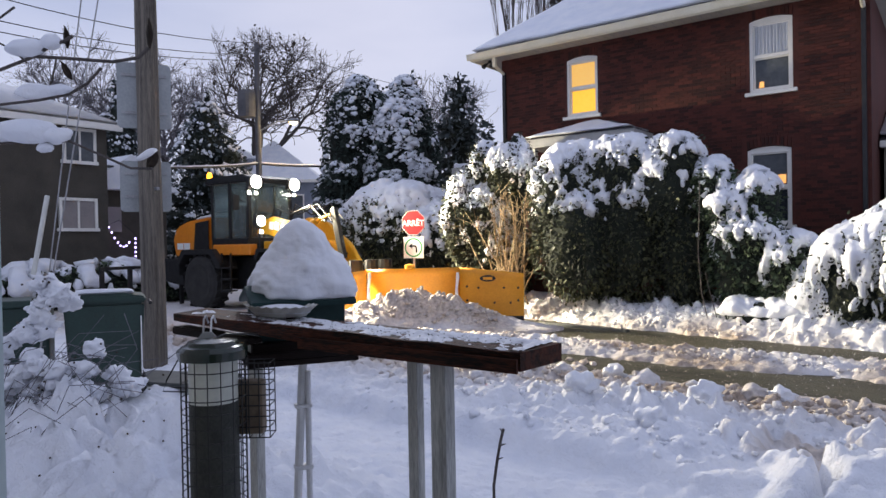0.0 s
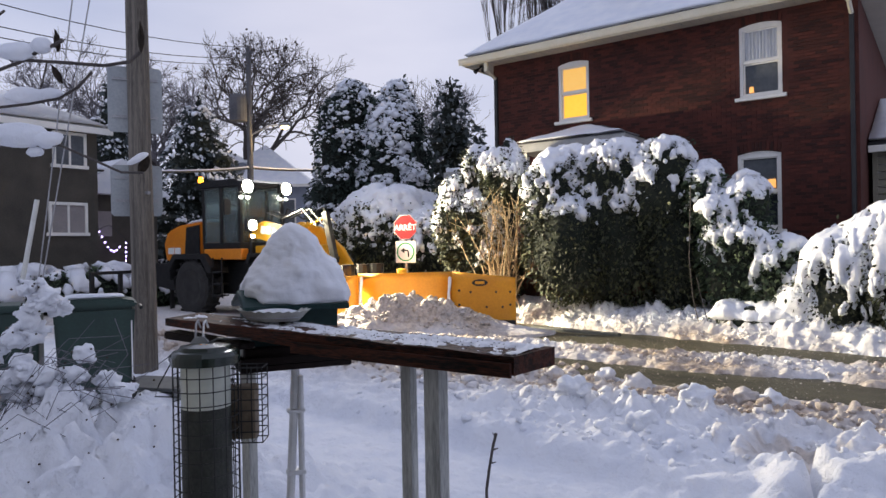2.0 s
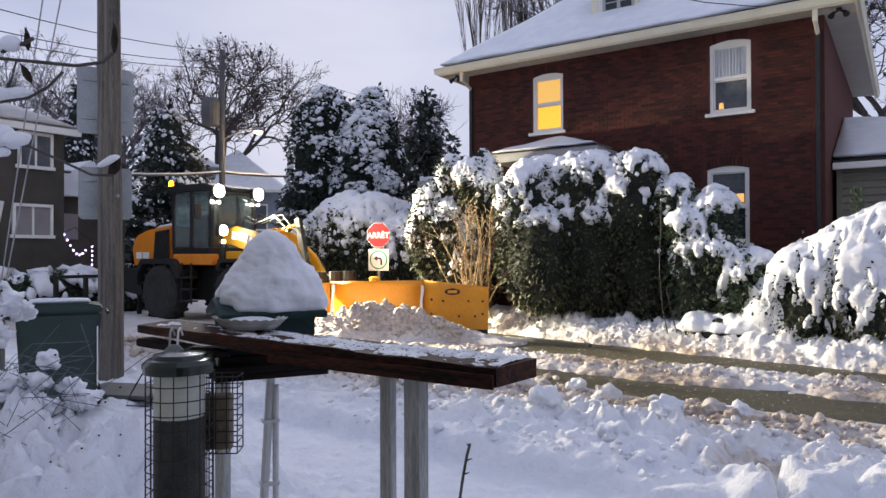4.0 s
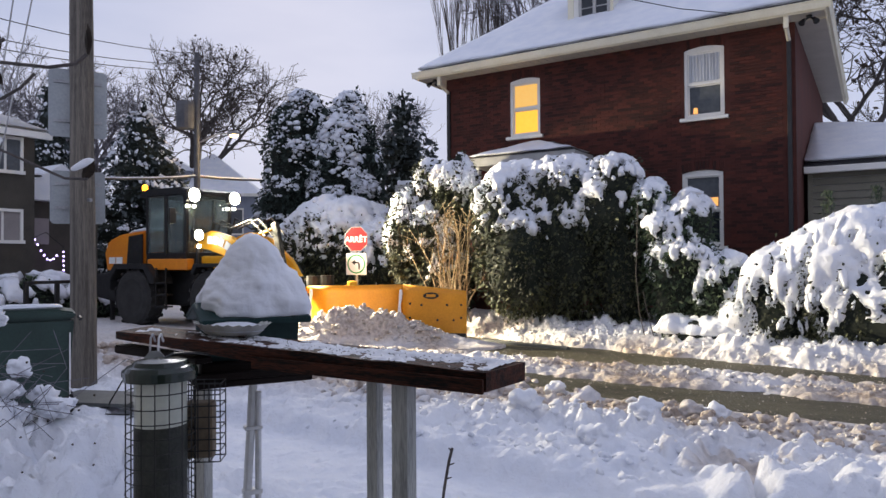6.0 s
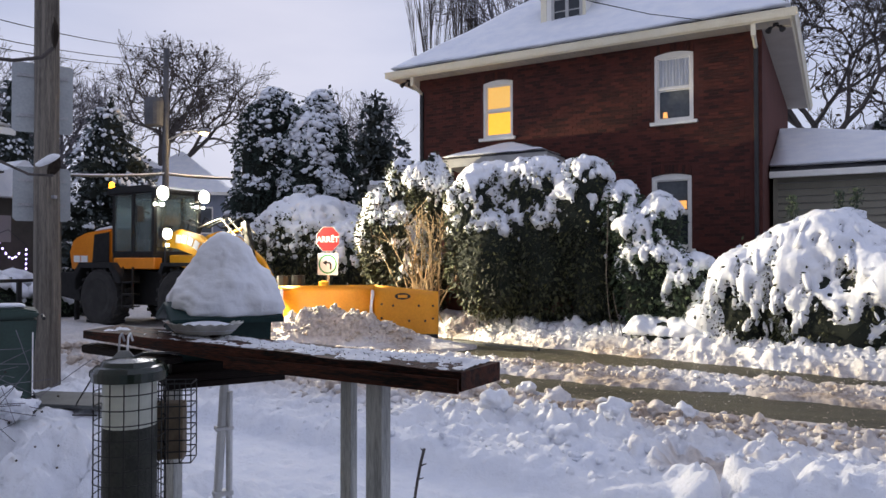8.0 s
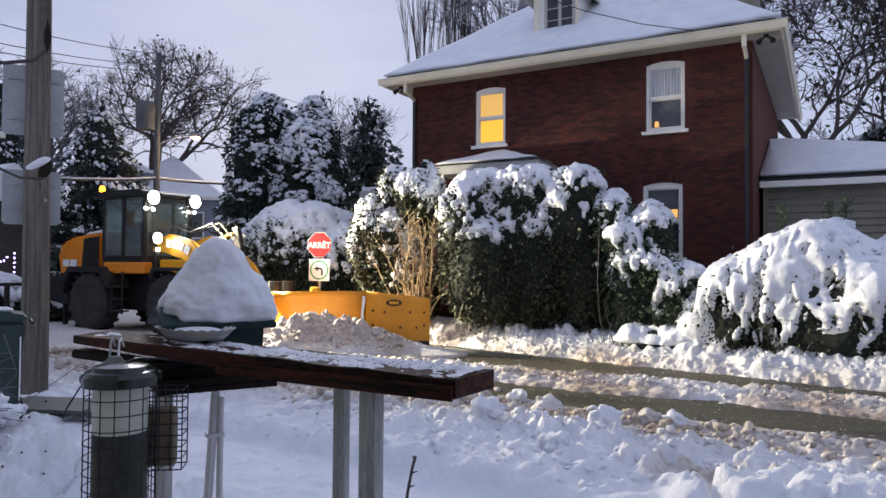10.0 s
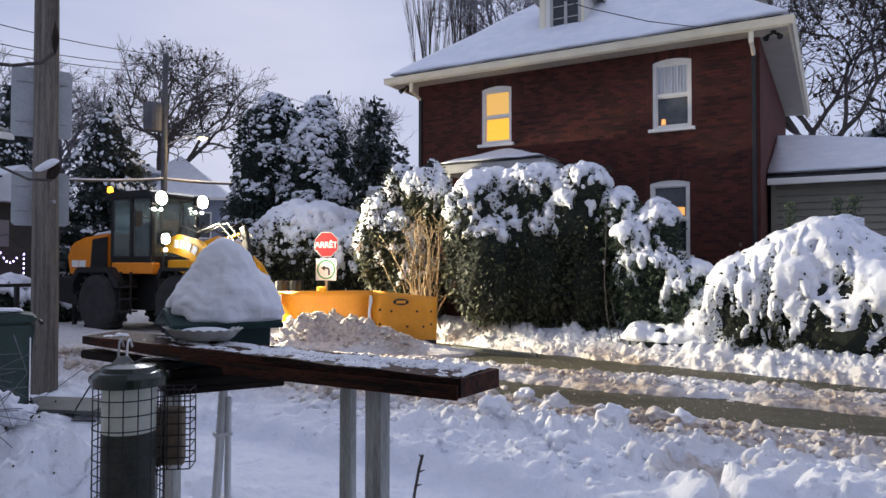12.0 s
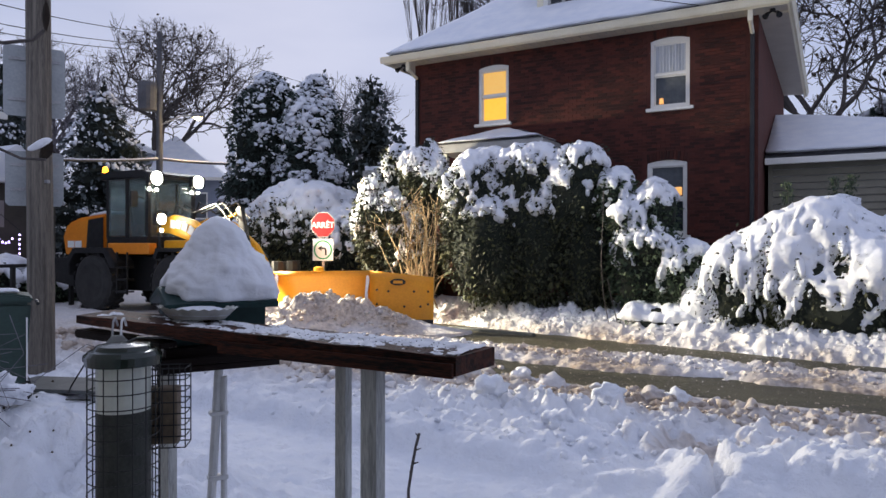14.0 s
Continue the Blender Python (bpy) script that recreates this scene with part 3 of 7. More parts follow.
    packed = 0.04 + ridge * (0.02 + 0.055 * mid + 0.045 * bits + crumb * 0.08) + crumb * 0.04 + 0.02 * n3
    carriage = packed - 0.16 * wheel * (1 - left) + left * (0.05 + 0.03 * n2)
    z = z * (1 - street) + carriage * street + berm
    rubble = step(-4.2, -6.0, x) * (1 - step(-13, -16, x)) * step(5.4, 6.6, y) * (1 - step(9.2, 10.6, y))
    z = z + rubble * (crumb * 0.16 + n4 * 0.22 - 0.03)
    # far bank and the garden behind it
    over = y - kerb - 0.45 * n1 - 0.2 * (layers(p * 1.9 + 7, 3) - 0.5) * 2
    far = step(0.1, 0.95, over)
    far = far * (1 - step(-15, -19, x) * 0.9)
    crest = hump(over, 0.75, 0.6)
    bank = 0.42 + (0.08 * (crumb - 0.28) + 0.12 * (big - 0.3) + 0.12 * (mid - 0.2) + 0.06 * bits + n4 * 0.06) * crest + 0.10 * n2 * (0.3 + crest) + 0.10 * step(13.6, 16, y)
    lip = hump(over, 0.25, 0.3) * (0.05 * mid + 0.05 * bits)
    z = z * (1 - far) + bank * far + lip
    # the heap that the plough pushes
    heap = 0.85 * np.exp(-(((x + 9.0) * 0.87 + (y - 10.95) * 0.5) / 1.8) ** 2 - (((y - 10.95) * 0.87 - (x + 9.2) * 0.5) / 0.62) ** 2)
    z = np.maximum(z, heap * (0.85 + crumb * 0.4 + n3 * 0.35) - 0.25 * (heap < 0.05))
    side = 0.4 * np.exp(-((x + 10.6) / 1.2) ** 2 - ((y - 9.3) / 0.8) ** 2)
    z = z + side * (0.4 + crumb)
    dirt_shade = np.clip(hump(y, berm_y - 0.35, 0.85) * 1.5 + street * (1 - far) * 0.85 + (1 - right) * hump(y, 7.4, 1.2) * 1.1, 0, 1)
    dirt_shade = np.clip(dirt_shade * (0.80 + (n1 + n2) * 1.2), 0, 1) * (1 - 0.55 * far)
    dirt_shade = np.maximum(dirt_shade, np.clip(heap * 2.5, 0, 0.85)) * (1 - 0.35 * left)
    dirt_shade = np.maximum(dirt_shade, rubble * np.clip(0.72 + 1.2 * n2 + 0.8 * n1, 0, 1))
    dirt_shade = np.maximum(dirt_shade, left * street * (1 - far) * 0.42)
    # patchy brown on the pit floor stands in for the shadow there
    dirt_shade = np.maximum(dirt_shade, 0.75 * np.clip(pit * 1.4 + 2 * n3, 0, 1) * (pit > 0.05))
    dirt_shade = dirt_shade + far * hump(over, 0.3, 0.7) * 0.16
    away = np.maximum(step(6, 14, x), np.maximum(step(-26, -40, x), step(18, 30, y)))
    return z * (1 - away) + 0.15 * away, np.clip(dirt_shade, 0, 1)


def spaced(fine_from, fine_to, fine, far_lo, far_hi):
    mid = np.arange(fine_from, fine_to, fine)
    lo = fine_from - np.cumsum(fine * 1.12 ** np.arange(1, 80))
    hi = fine_to + np.cumsum(fine * 1.12 ** np.arange(0, 80))
    return np.concatenate([lo[lo > far_lo][::-1], mid, hi[hi < far_hi]])


gx, gy = spaced(-11.0, 1.6, 0.032, -900, 900), spaced(2.2, 14.2, 0.032, -60, 900)
mx, my = np.meshgrid(gx, gy)
hz, dirt_shade = lie(mx.ravel(), my.ravel())
nx, ny = len(gx), len(gy)
idx = np.arange(nx * ny).reshape(ny, nx)
faces = np.stack([idx[:-1, :-1], idx[:-1, 1:], idx[1:, 1:], idx[1:, :-1]], -1).reshape(-1, 4)
ground = np_mesh("ground", np.stack([mx.ravel(), my.ravel(), hz], -1), faces, M["ground_snow"], None, True, dirt_shade)
tagged(ground, "deep lumpy snow, browned to slush along the street", "snow", kind="structure")

road_bm = one(-60, 40, 8.2, 14.0, -0.3, 0.0)
road = part("road", road_bm, M["asphalt"], None)
tagged(road, "wet dark asphalt street with slush between the wheel tracks", "road", kind="structure")

kerb_stone = part("kerb", one(-1.05, 1.05, -0.06, 0.06, -0.15, 0.06, 0.015, pose(-6.2, 12.9, 0, 0, 0, -8.7)), M["ice_path"], None)
tagged(kerb_stone, "dark wet kerb stone showing between the ploughed snow", "kerb", kind="structure")


def ground_z(x, y):
    return float(lie(np.array([x]), np.array([y]))[0][0])


def scatter(name, label, n, xs, ys, size, dirty, keep=None, level=2):
    """Loose lumps of ploughed snow along a strip."""
    x, y = rng.uniform(*xs, n), rng.uniform(*ys, n)
    if keep:
        ok = keep(x, y)
        x, y = x[ok], y[ok]
    z, d = lie(x, y)
    z = np.where((y > 8.3) & (y < 13.5), np.maximum(z, 0.0), z)
    s = size * rng.uniform(0.4, 1.0, len(x)) * rng.choice([1, 1, 1, 1.8], len(x))
    ax = np.zeros((len(x), 3, 3))
    turn = rng.uniform(0, 6.28, len(x))
    ax[:, 0, 0], ax[:, 1, 0], ax[:, 0, 1], ax[:, 1, 1] = np.cos(turn) * s, np.sin(turn) * s, -np.sin(turn) * s * 0.8, np.cos(turn) * s * 0.8
    ax[:, 2, 2] = s * 0.7
    v, f = lumps(np.stack([x, y, z + s * 0.15], -1), ax, level, 0.85, 2.0)
    marks = np.repeat(np.clip(d * 0.7 + dirty * rng.uniform(0, 1, len(x)), 0, 0.9), len(BALLS[level][0]))
    ob = np_mesh(name, v, f, M["ground_snow"], None, True, marks)
    return tagged(ob, label, "snow", kind="stuff")


scatter("slush_lumps", "brown-grey lumps of ploughed slush along the kerb", 1500, (-9, 2.0), (6.9, 8.15), 0.042, 0.85)
scatter("snow_crumbs", "small white crumbs of broken snow on the yard mound", 420, (-5.2, 1.5), (5.0, 7.3), 0.035, 0.0)
scatter("bank_lumps", "loose lumps of snow thrown up on the far bank", 1500, (-9, 3), (12.1, 14.2), 0.035, 0.08, lambda x, y: np.abs(y - 12.7 + 0.2 * x) < 0.55)
scatter("ridge_crumbs", "slush crumbs between the wheel tracks", 900, (-7, 3), (9.95, 10.85), 0.03, 0.3)
scatter("road_crumbs", "small crumbs of slush strewn on the wet street", 2600, (-8, 3), (8.3, 12.6), 0.008, 0.6)
scatter("rubble_lumps", "brown lumps of broken slush beside the pole", 1500, (-13, -4.2), (6.0, 9.4), 0.065, 0.7)
scatter("heap_lumps", "lumps of dirty snow in the ploughed heap", 800, (-10.9, -7.4), (10.1, 11.9), 0.036, 0.6,
        lambda x, y: np.abs((y - 10.95) - 0.57 * (x + 9.2)) < 0.75)


def chunk(x, y, s, dirty, label):
    z = ground_z(x, y)
    ax = np.diag([s, s * 0.75, s * 0.7])[None]
    v, f = lumps(np.array([[0, 0, s * 0.45]]), ax, 3, 0.85, 2.0)
    ob = np_mesh("snow_chunk", v, f, M["ground_snow"], None, True, np.full(len(v), dirty))
    ob.matrix_basis = pose(x, y, z - s * 0.1)
    return tagged(ob, label, "snow chunk", "chunks thrown up by the plough")


for cx, cy, s, d in ((-3.35, 7.85, 0.16, 0.1), (-2.95, 7.75, 0.22, 0.4), (-1.75, 7.7, 0.13, 0.6), (-1.50, 7.75, 0.14, 0.1), (-3.9, 7.6, 0.11, 0.45), (-2.3, 7.6, 0.09, 0.2), (-6.4, 7.6, 0.15, 0.6), (-3.0, 6.2, 0.16, 0.0), (-2.1, 5.7, 0.14, 0.0), (-1.9, 6.5, 0.15, 0.0)):
    chunk(cx, cy, s, d, "dirty brown chunk of slush on the kerb" if d > 0.4 else "white chunk of snow on the bank")

# ---- the brick house across the street ----
FX0, FX1, FY, BY, SOF = -10.35, -1.45, 16.65, 26.0, 6.90
house = thing("brick_house", "two-storey red brick house with a snowy hipped roof", "house", pose(FX0, FY, 0))
house_off = Matrix.Translation((-FX0, -FY, 0))


def at_house(bm):
    bmesh.ops.transform(bm, matrix=house_off, verts=bm.verts[:])
    return bm


openings = [(-8.34, -7.46, 5.06, 6.62), (-3.79, -2.90, 5.04, 6.70), (-3.86, -2.95, 2.05, 3.82)]
cuts = sorted({FX0, FX1, *[v for o in openings for v in o[:2]]})
for xa, xb in zip(cuts, cuts[1:]):
    gaps = sorted([(o[2], o[3]) for o in openings if o[0] <= xa + 1e-6 and o[1] >= xb - 1e-6])
    z = 0.0
    for lo, hi in gaps + [(SOF, SOF)]:
        if lo > z:
            part("wall", at_house(one(xa, xb, FY, FY + 0.3, z, lo)), M["mortar"], house)
        z = hi
part("side_wall", at_house(one(FX1 - 0.3, FX1, FY + 0.3, BY, 0, SOF)), M["brick"], house)
part("side_wall", at_house(one(FX0, FX0 + 0.3, FY + 0.3, BY, 0, SOF)), M["brick"], house)
part("back_wall", at_house(one(FX0 + 0.3, FX1 - 0.3, BY - 0.3, BY, 0, SOF)), M["brick"], house)
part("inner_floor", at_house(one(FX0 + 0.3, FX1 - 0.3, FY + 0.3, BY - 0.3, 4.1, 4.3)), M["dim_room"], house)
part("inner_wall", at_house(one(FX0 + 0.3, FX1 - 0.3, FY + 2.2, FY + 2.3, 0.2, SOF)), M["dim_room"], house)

OV, PITCH = 0.62, 0.80
ex0, ex1, ey0, ey1, ez = FX0 - OV, FX1 + OV, FY - OV, BY + OV, 7.05
half = (ey1 - ey0) / 2
rz = ez + PITCH * half


def roof_shell(lift, out):
    bm = bmesh.new()
    c = [(ex0 - out, ey0 - out, ez + lift), (ex1 + out, ey0 - out, ez + lift), (ex1 + out, ey1 + out, ez + lift), (ex0 - out, ey1 + out, ez + lift)]
    r = [((ex0 + ex1) / 2 - 0.3, (ey0 + ey1) / 2, min(rz, ez + PITCH * (ex1 - ex0) / 2) + lift), ((ex0 + ex1) / 2 + 0.3, (ey0 + ey1) / 2, min(rz, ez + PITCH * (ex1 - ex0) / 2) + lift)]
    v = [bm.verts.new(p) for p in c + r]
    for f in ((0, 1, 5, 4), (1, 2, 5), (2, 3, 4, 5), (3, 0, 4), (3, 2, 1, 0)):
        bm.faces.new([v[i] for i in f])
    bmesh.ops.recalc_face_normals(bm, faces=bm.faces[:])
    return bm


part("roof", at_house(roof_shell(0.0, 0.0)), M["shingle"], house)
snow_bm = roof_shell(0.13, -0.015)
bmesh.ops.subdivide_edges(snow_bm, edges=snow_bm.edges[:], cuts=30, use_grid_fill=True)
for v in snow_bm.verts:
    n = noise.noise(v.co * 0.7) * 0.035 + noise.noise(v.co * 2.3) * 0.012
    v.co.z += n
    if v.co.z < ez + 0.22:
        v.co.z -= 0.05 * abs(noise.noise(v.co * 3.1))
part("roof_snow", at_house(snow_bm), M["snow"], house, "smooth white snow cover", True)
part("soffit", at_house(slab([(ey0 + 0.02, ez - 0.18), (FY, SOF), (FY, SOF + 0.03), (ey0 + 0.02, ez - 0.15)], "x", ex0 + 0.02, ex1 - 0.02)), M["soffit"], house)
part("soffit", at_house(slab([(FX1, SOF), (ex1 - 0.02, ez - 0.18), (ex1 - 0.02, ez - 0.15), (FX1, SOF + 0.03)], "y", FY + 0.002, BY)), M["soffit"], house)
part("soffit", at_house(one(ex0 + 0.02, FX0, FY + 0.001, BY, SOF, SOF + 0.03)), M["soffit"], house)
for k in range(46):
    x = ex0 + 0.2 + k * 0.215
    part("soffit_seam", at_house(slab([(ey0 + 0.06, ez - 0.188), (FY - 0.02, SOF - 0.004), (FY - 0.02, SOF + 0.004), (ey0 + 0.06, ez - 0.18)], "x", x, x + 0.012)), M["grey_trim"], house)


def gutter(x0, y0, x1, y1):
    along_x = abs(x1 - x0) > abs(y1 - y0)
    prof = [(0.0, 0.0), (0.06, -0.02), (0.085, 0.05), (0.10, 0.12), (0.115, 0.125), (0.115, 0.145), (0.0, 0.145)]
    if along_x:
        return slab([(y0 - u, ez - 0.14 + w) for u, w in prof], "x", x0, x1)
    s = 1 if x0 > (FX0 + FX1) / 2 else -1
    return slab([(x0 + s * u, ez - 0.14 + w) for u, w in prof], "y", y0, y1)


part("gutter", at_house(gutter(ex0 - 0.1, ey0, ex1 + 0.1, ey0)), M["cream_metal"], house, "cream metal gutter")
part("gutter", at_house(gutter(ex1, ey0, ex1, ey1)), M["cream_metal"], house)
part("gutter", at_house(gutter(ex0, ey0, ex0, ey1)), M["cream_metal"], house)
part("fascia", at_house(one(ex0, ex1, ey0, ey0 + 0.03, ez - 0.19, ez - 0.02)), M["cream_metal"], house)
part("fascia", at_house(one(ex1 - 0.03, ex1, ey0 + 0.03, ey1, ez - 0.19, ez - 0.02)), M["cream_metal"], house)
part("fascia", at_house(one(ex0, ex0 + 0.03, ey0 + 0.03, ey1, ez - 0.19, ez - 0.02)), M["cream_metal"], house)

for px in (FX0 + 0.10, FX1 - 0.12):
    pipe = bmesh.new()
    box(pipe, px - 0.045, px + 0.045, FY - 0.085, FY - 0.005, 0.3, SOF - 0.35, 0.012)
    part("downpipe", at_house(pipe), M["black_metal"], house, "dark downpipe")
    elbow = bmesh.new()
    box(elbow, px - 0.05, px + 0.05, ey0 + 0.03, ey0 + 0.12, SOF - 0.28, SOF + 0.02, 0.012)
    rod(elbow, (px, ey0 + 0.08, SOF - 0.24), (px, FY - 0.045, SOF - 0.40), 0.045)
    part("downpipe_elbow", at_house(elbow), M["cream_metal"], house, "cream outlet elbow")


def flood(x):
    fl = bmesh.new()
    rod(fl, (x, FY - 0.32, SOF), (x, FY - 0.32, SOF - 0.06), 0.06)
    for s in (-1, 1):
        rod(fl, (x, FY - 0.32, SOF - 0.05), (x + s * 0.09, FY - 0.36, SOF - 0.12), 0.02)
        rod(fl, (x + s * 0.09, FY - 0.34, SOF - 0.10), (x + s * 0.14, FY - 0.44, SOF - 0.20), 0.035, 0.065)
    part("floodlight", at_house(fl), M["black_metal"], house, "twin black floodlight under the eaves")


flood(FX0 - 0.2)
flood(FX1 + 0.30)


def sash_window(o, top, low, arch=0.07):
    x0, x1, z0, z1 = o
    y = FY + 0.05
    w = 0.075
    cx, hw = (x0 + x1) / 2, (x1 - x0) / 2
    rise = lambda x: arch * (1 - ((x - cx) / hw) ** 2)
    win = part("window", at_house(one(x0, x1, y + 0.09, y + 0.10, z0, z1)), M["dark_glass"], house)
    fr = bmesh.new()
    box(fr, x0, x0 + w, y - 0.02, y + 0.08, z0, z1 - arch - w)
    box(fr, x1 - w, x1, y - 0.02, y + 0.08, z0, z1 - arch - w)
    box(fr, x0 + w, x1 - w, y - 0.02, y + 0.08, z0, z0 + w)
    part("frame", at_house(fr), M["white_paint"], win)
    xs = np.linspace(x0, x1, 9)
    head = slab([(x, z1 - arch - w) for x in xs] + [(x, z1 - arch + rise(x)) for x in xs[::-1]], "y", y - 0.02, y + 0.08)
    part("arched_head", at_house(head), M["white_paint"], win)
    mid = (z0 + z1 - arch) / 2
    part("meeting_rail", at_house(one(x0 + w, x1 - w, y + 0.0, y + 0.07, mid - 0.025, mid + 0.025)), M["white_paint"], win)
    for zz0, zz1, yy in ((z0 + w, mid - 0.025, y + 0.05), (mid + 0.025, z1 - arch - w, y + 0.03)):
        sf = bmesh.new()
        for a, b, c, d in ((x0 + w, x0 + w + 0.03, zz0, zz1), (x1 - w - 0.03, x1 - w, zz0, zz1), (x0 + w + 0.03, x1 - w - 0.03, zz0, zz0 + 0.03), (x0 + w + 0.03, x1 - w - 0.03, zz1 - 0.03, zz1)):
            box(sf, a, b, yy - 0.01, yy + 0.025, c, d)
        part("sash", at_house(sf), M["white_paint"], win)
    part("upper_pane", at_house(one(x0 + w, x1 - w, y + 0.060, y + 0.065, mid, z1 - arch - w)), top, win)
    part("lower_pane", at_house(one(x0 + w, x1 - w, y + 0.075, y + 0.08, z0 + w, mid)), low, win)
    part("sill", at_house(one(x0 - 0.09, x1 + 0.09, FY - 0.09, FY + 0.1, z0 - 0.08, z0, 0.012)), M["white_paint"], win, "white stone sill")
    # soldier bricks over the arch
    for k in range(12):
        x = x0 + (k + 0.5) * (x1 - x0) / 12
        b = one(-0.03, 0.03, FY - 0.018, FY + 0.02, 0, 0.2, 0, Matrix.Translation((x, 0, z1 - arch + rise(x) + 0.004)) @ Matrix.Rotation((x - cx) * 0.25, 4, "Y"))
        part("arch_brick", at_house(b), M["brick_piece"], win)
    return win


sash_window(openings[0], M["lit_blind"], M["lit_low"])
# the dim panes have the unlit room behind painted into them
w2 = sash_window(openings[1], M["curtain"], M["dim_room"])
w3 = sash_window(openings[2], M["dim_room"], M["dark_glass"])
wave = [(-3.70 + 0.0062 * k, FY + 0.085 + 0.012 * math.sin(k * 0.55) + 0.006 * math.sin(k * 1.7)) for k in range(114)]
part("sheer_curtain", at_house(slab(wave + [(x, y + 0.006) for x, y in wave[::-1]], "z", 5.90, 6.54)), M["curtain"], w2, "sheer white curtain")
lamp1 = bmesh.new()
rod(lamp1, (-3.56, FY + 0.118, 5.16), (-3.56, FY + 0.118, 5.29), 0.055, 0.045, 12)
part("lamp_shade", at_house(lamp1), M["lamp_glow"], w2, "glowing orange lampshade behind the pane")
part("lamp_shade", at_house(one(-3.25, -3.08, FY + 0.08, FY + 0.104, 2.98, 3.18, 0.01)), M["lamp_glow"], w3, "glowing orange lampshade behind the pane")

# dormer in the street face of the roof
DX0, DX1, DY, DZ0, DZ1 = -6.95, -5.74, 17.45, 7.85, 9.25
dorm = part("dormer", at_house(one(DX0, DX1, DY, DY + 2.2, DZ0, DZ1)), M["white_paint"], house)
tri = slab([(DX0 - 0.02, DZ1), (DX1 + 0.02, DZ1), ((DX0 + DX1) / 2, DZ1 + 0.55)], "y", DY, DY + 2.9)
part("gable", at_house(tri), M["white_paint"], dorm)
for s in (-1, 1):
    cx = (DX0 + DX1) / 2
    ox = cx + s * 0.88
    pr = slab([(cx, DZ1 + 0.62), (ox, DZ1 - 0.18), (ox, DZ1 - 0.10), (cx, DZ1 + 0.72)], "y", DY - 0.22, DY + 3.0)
    part("dormer_roof", at_house(pr), M["grey_trim"], dorm)
    sn = slab([(cx, DZ1 + 0.72), (ox, DZ1 - 0.10), (ox - s * 0.02, DZ1 + 0.02), (cx, DZ1 + 0.86)], "y", DY - 0.2, DY + 3.0, 0.02)
    part("dormer_snow", at_house(sn), M["snow"], dorm)
for a, b in ((DX0 - 0.02, DX0 + 0.14), (DX1 - 0.14, DX1 + 0.02)):
    part("corner_board", at_house(one(a, b, DY - 0.03, DY - 0.002, DZ0, DZ1)), M["cream_metal"], dorm)
dw = part("dormer_window", at_house(one(-6.60, -5.86, DY - 0.01, DY - 0.003, 8.12, 9.12)), M["dark_glass"], dorm)
for a, b, c, d in ((-6.66, -6.58, 8.08, 9.15), (-5.88, -5.80, 8.08, 9.15), (-6.27, -6.18, 8.12, 9.12), (-6.58, -5.88, 8.04, 8.13)):
    part("muntin", at_house(one(a, b, DY - 0.04, DY - 0.012, c, d)), M["grey_trim"], dw)
for x0, x1 in ((-6.58, -6.27), (-6.18, -5.88)):
    for z in (8.42, 8.74):
        part("muntin", at_house(one(x0, x1, DY - 0.03, DY - 0.012, z, z + 0.025)), M["grey_trim"], dw)
part("dormer_sill", at_house(one(-6.78, -5.70, DY - 0.10, DY - 0.041, 7.93, 8.06, 0.015)), M["cream_metal"], dorm)
# side dormer over the east slope
sd = part("side_dormer", at_house(one(ex1 - 2.6, ex1 - 0.75, 18.6, 20.4, 7.6, 9.6)), M["siding"], house)
part("dormer_roof", at_house(one(ex1 - 2.8, ex1 - 0.55, 18.4, 20.6, 9.6, 9.72)), M["white_paint"], sd)

# porch roof over the door, below the lit window
PX0, PX1, PY, PZ = -8.95, -5.98, 15.35, 4.38
porch = thing("porch", "small porch with a snowy hipped roof and grey fascia", "porch", pose(PX0, PY, 0))


def at_porch(bm):
    bmesh.ops.transform(bm, matrix=Matrix.Translation((-PX0, -PY, 0)), verts=bm.verts[:])
    return bm


def hip(lift, x0, x1, y0, y1, z, top, inset):
    bm = bmesh.new()
    v = [bm.verts.new(p) for p in ((x0, y0, z + lift), (x1, y0, z + lift), (x1, y1, z + lift), (x0, y1, z + lift), (x0 + inset, y1, top + lift), (x1 - inset, y1, top + lift))]
    for f in ((0, 1, 5, 4), (1, 2, 5), (3, 0, 4), (2, 3, 4, 5), (3, 2, 1, 0)):
        bm.faces.new([v[i] for i in f])
    bmesh.ops.recalc_face_normals(bm, faces=bm.faces[:])
    return bm


part("roof", at_porch(hip(0.0, PX0, PX1, PY, FY - 0.03, PZ, PZ + 0.46, 1.1)), M["shingle"], porch)
psn = hip(0.07, PX0 + 0.02, PX1 - 0.12, PY + 0.02, FY - 0.05, PZ, PZ + 0.46, 1.35)
bmesh.ops.subdivide_edges(psn, edges=psn.edges[:], cuts=8, use_grid_fill=True)
for v in psn.verts:
    v.co.z += noise.noise(v.co * 2.1) * 0.03
part("roof_snow", at_porch(psn), M["snow"], porch, "", True)
part("fascia", at_porch(one(PX0 + 0.03, PX1 - 0.03, PY + 0.03, FY - 0.03, PZ - 0.22, PZ - 0.004)), M["grey_trim"], porch)
for x in (PX0 + 0.2, PX1 - 0.2):
    part("post", at_porch(one(x - 0.07, x + 0.07, PY + 0.15, PY + 0.29, 0.3, PZ - 0.22, 0.01)), M["white_paint"], porch)
part("floor_slab", at_porch(one(PX0 + 0.05, PX1 - 0.05, PY + 0.05, FY - 0.03, 0.2, 1.15)), M["mortar"], porch)

# garage with pale siding beside the house
garage = thing("garage", "low garage with pale siding and a snowy roof", "garage", pose(-1.36, 18.0, 0))


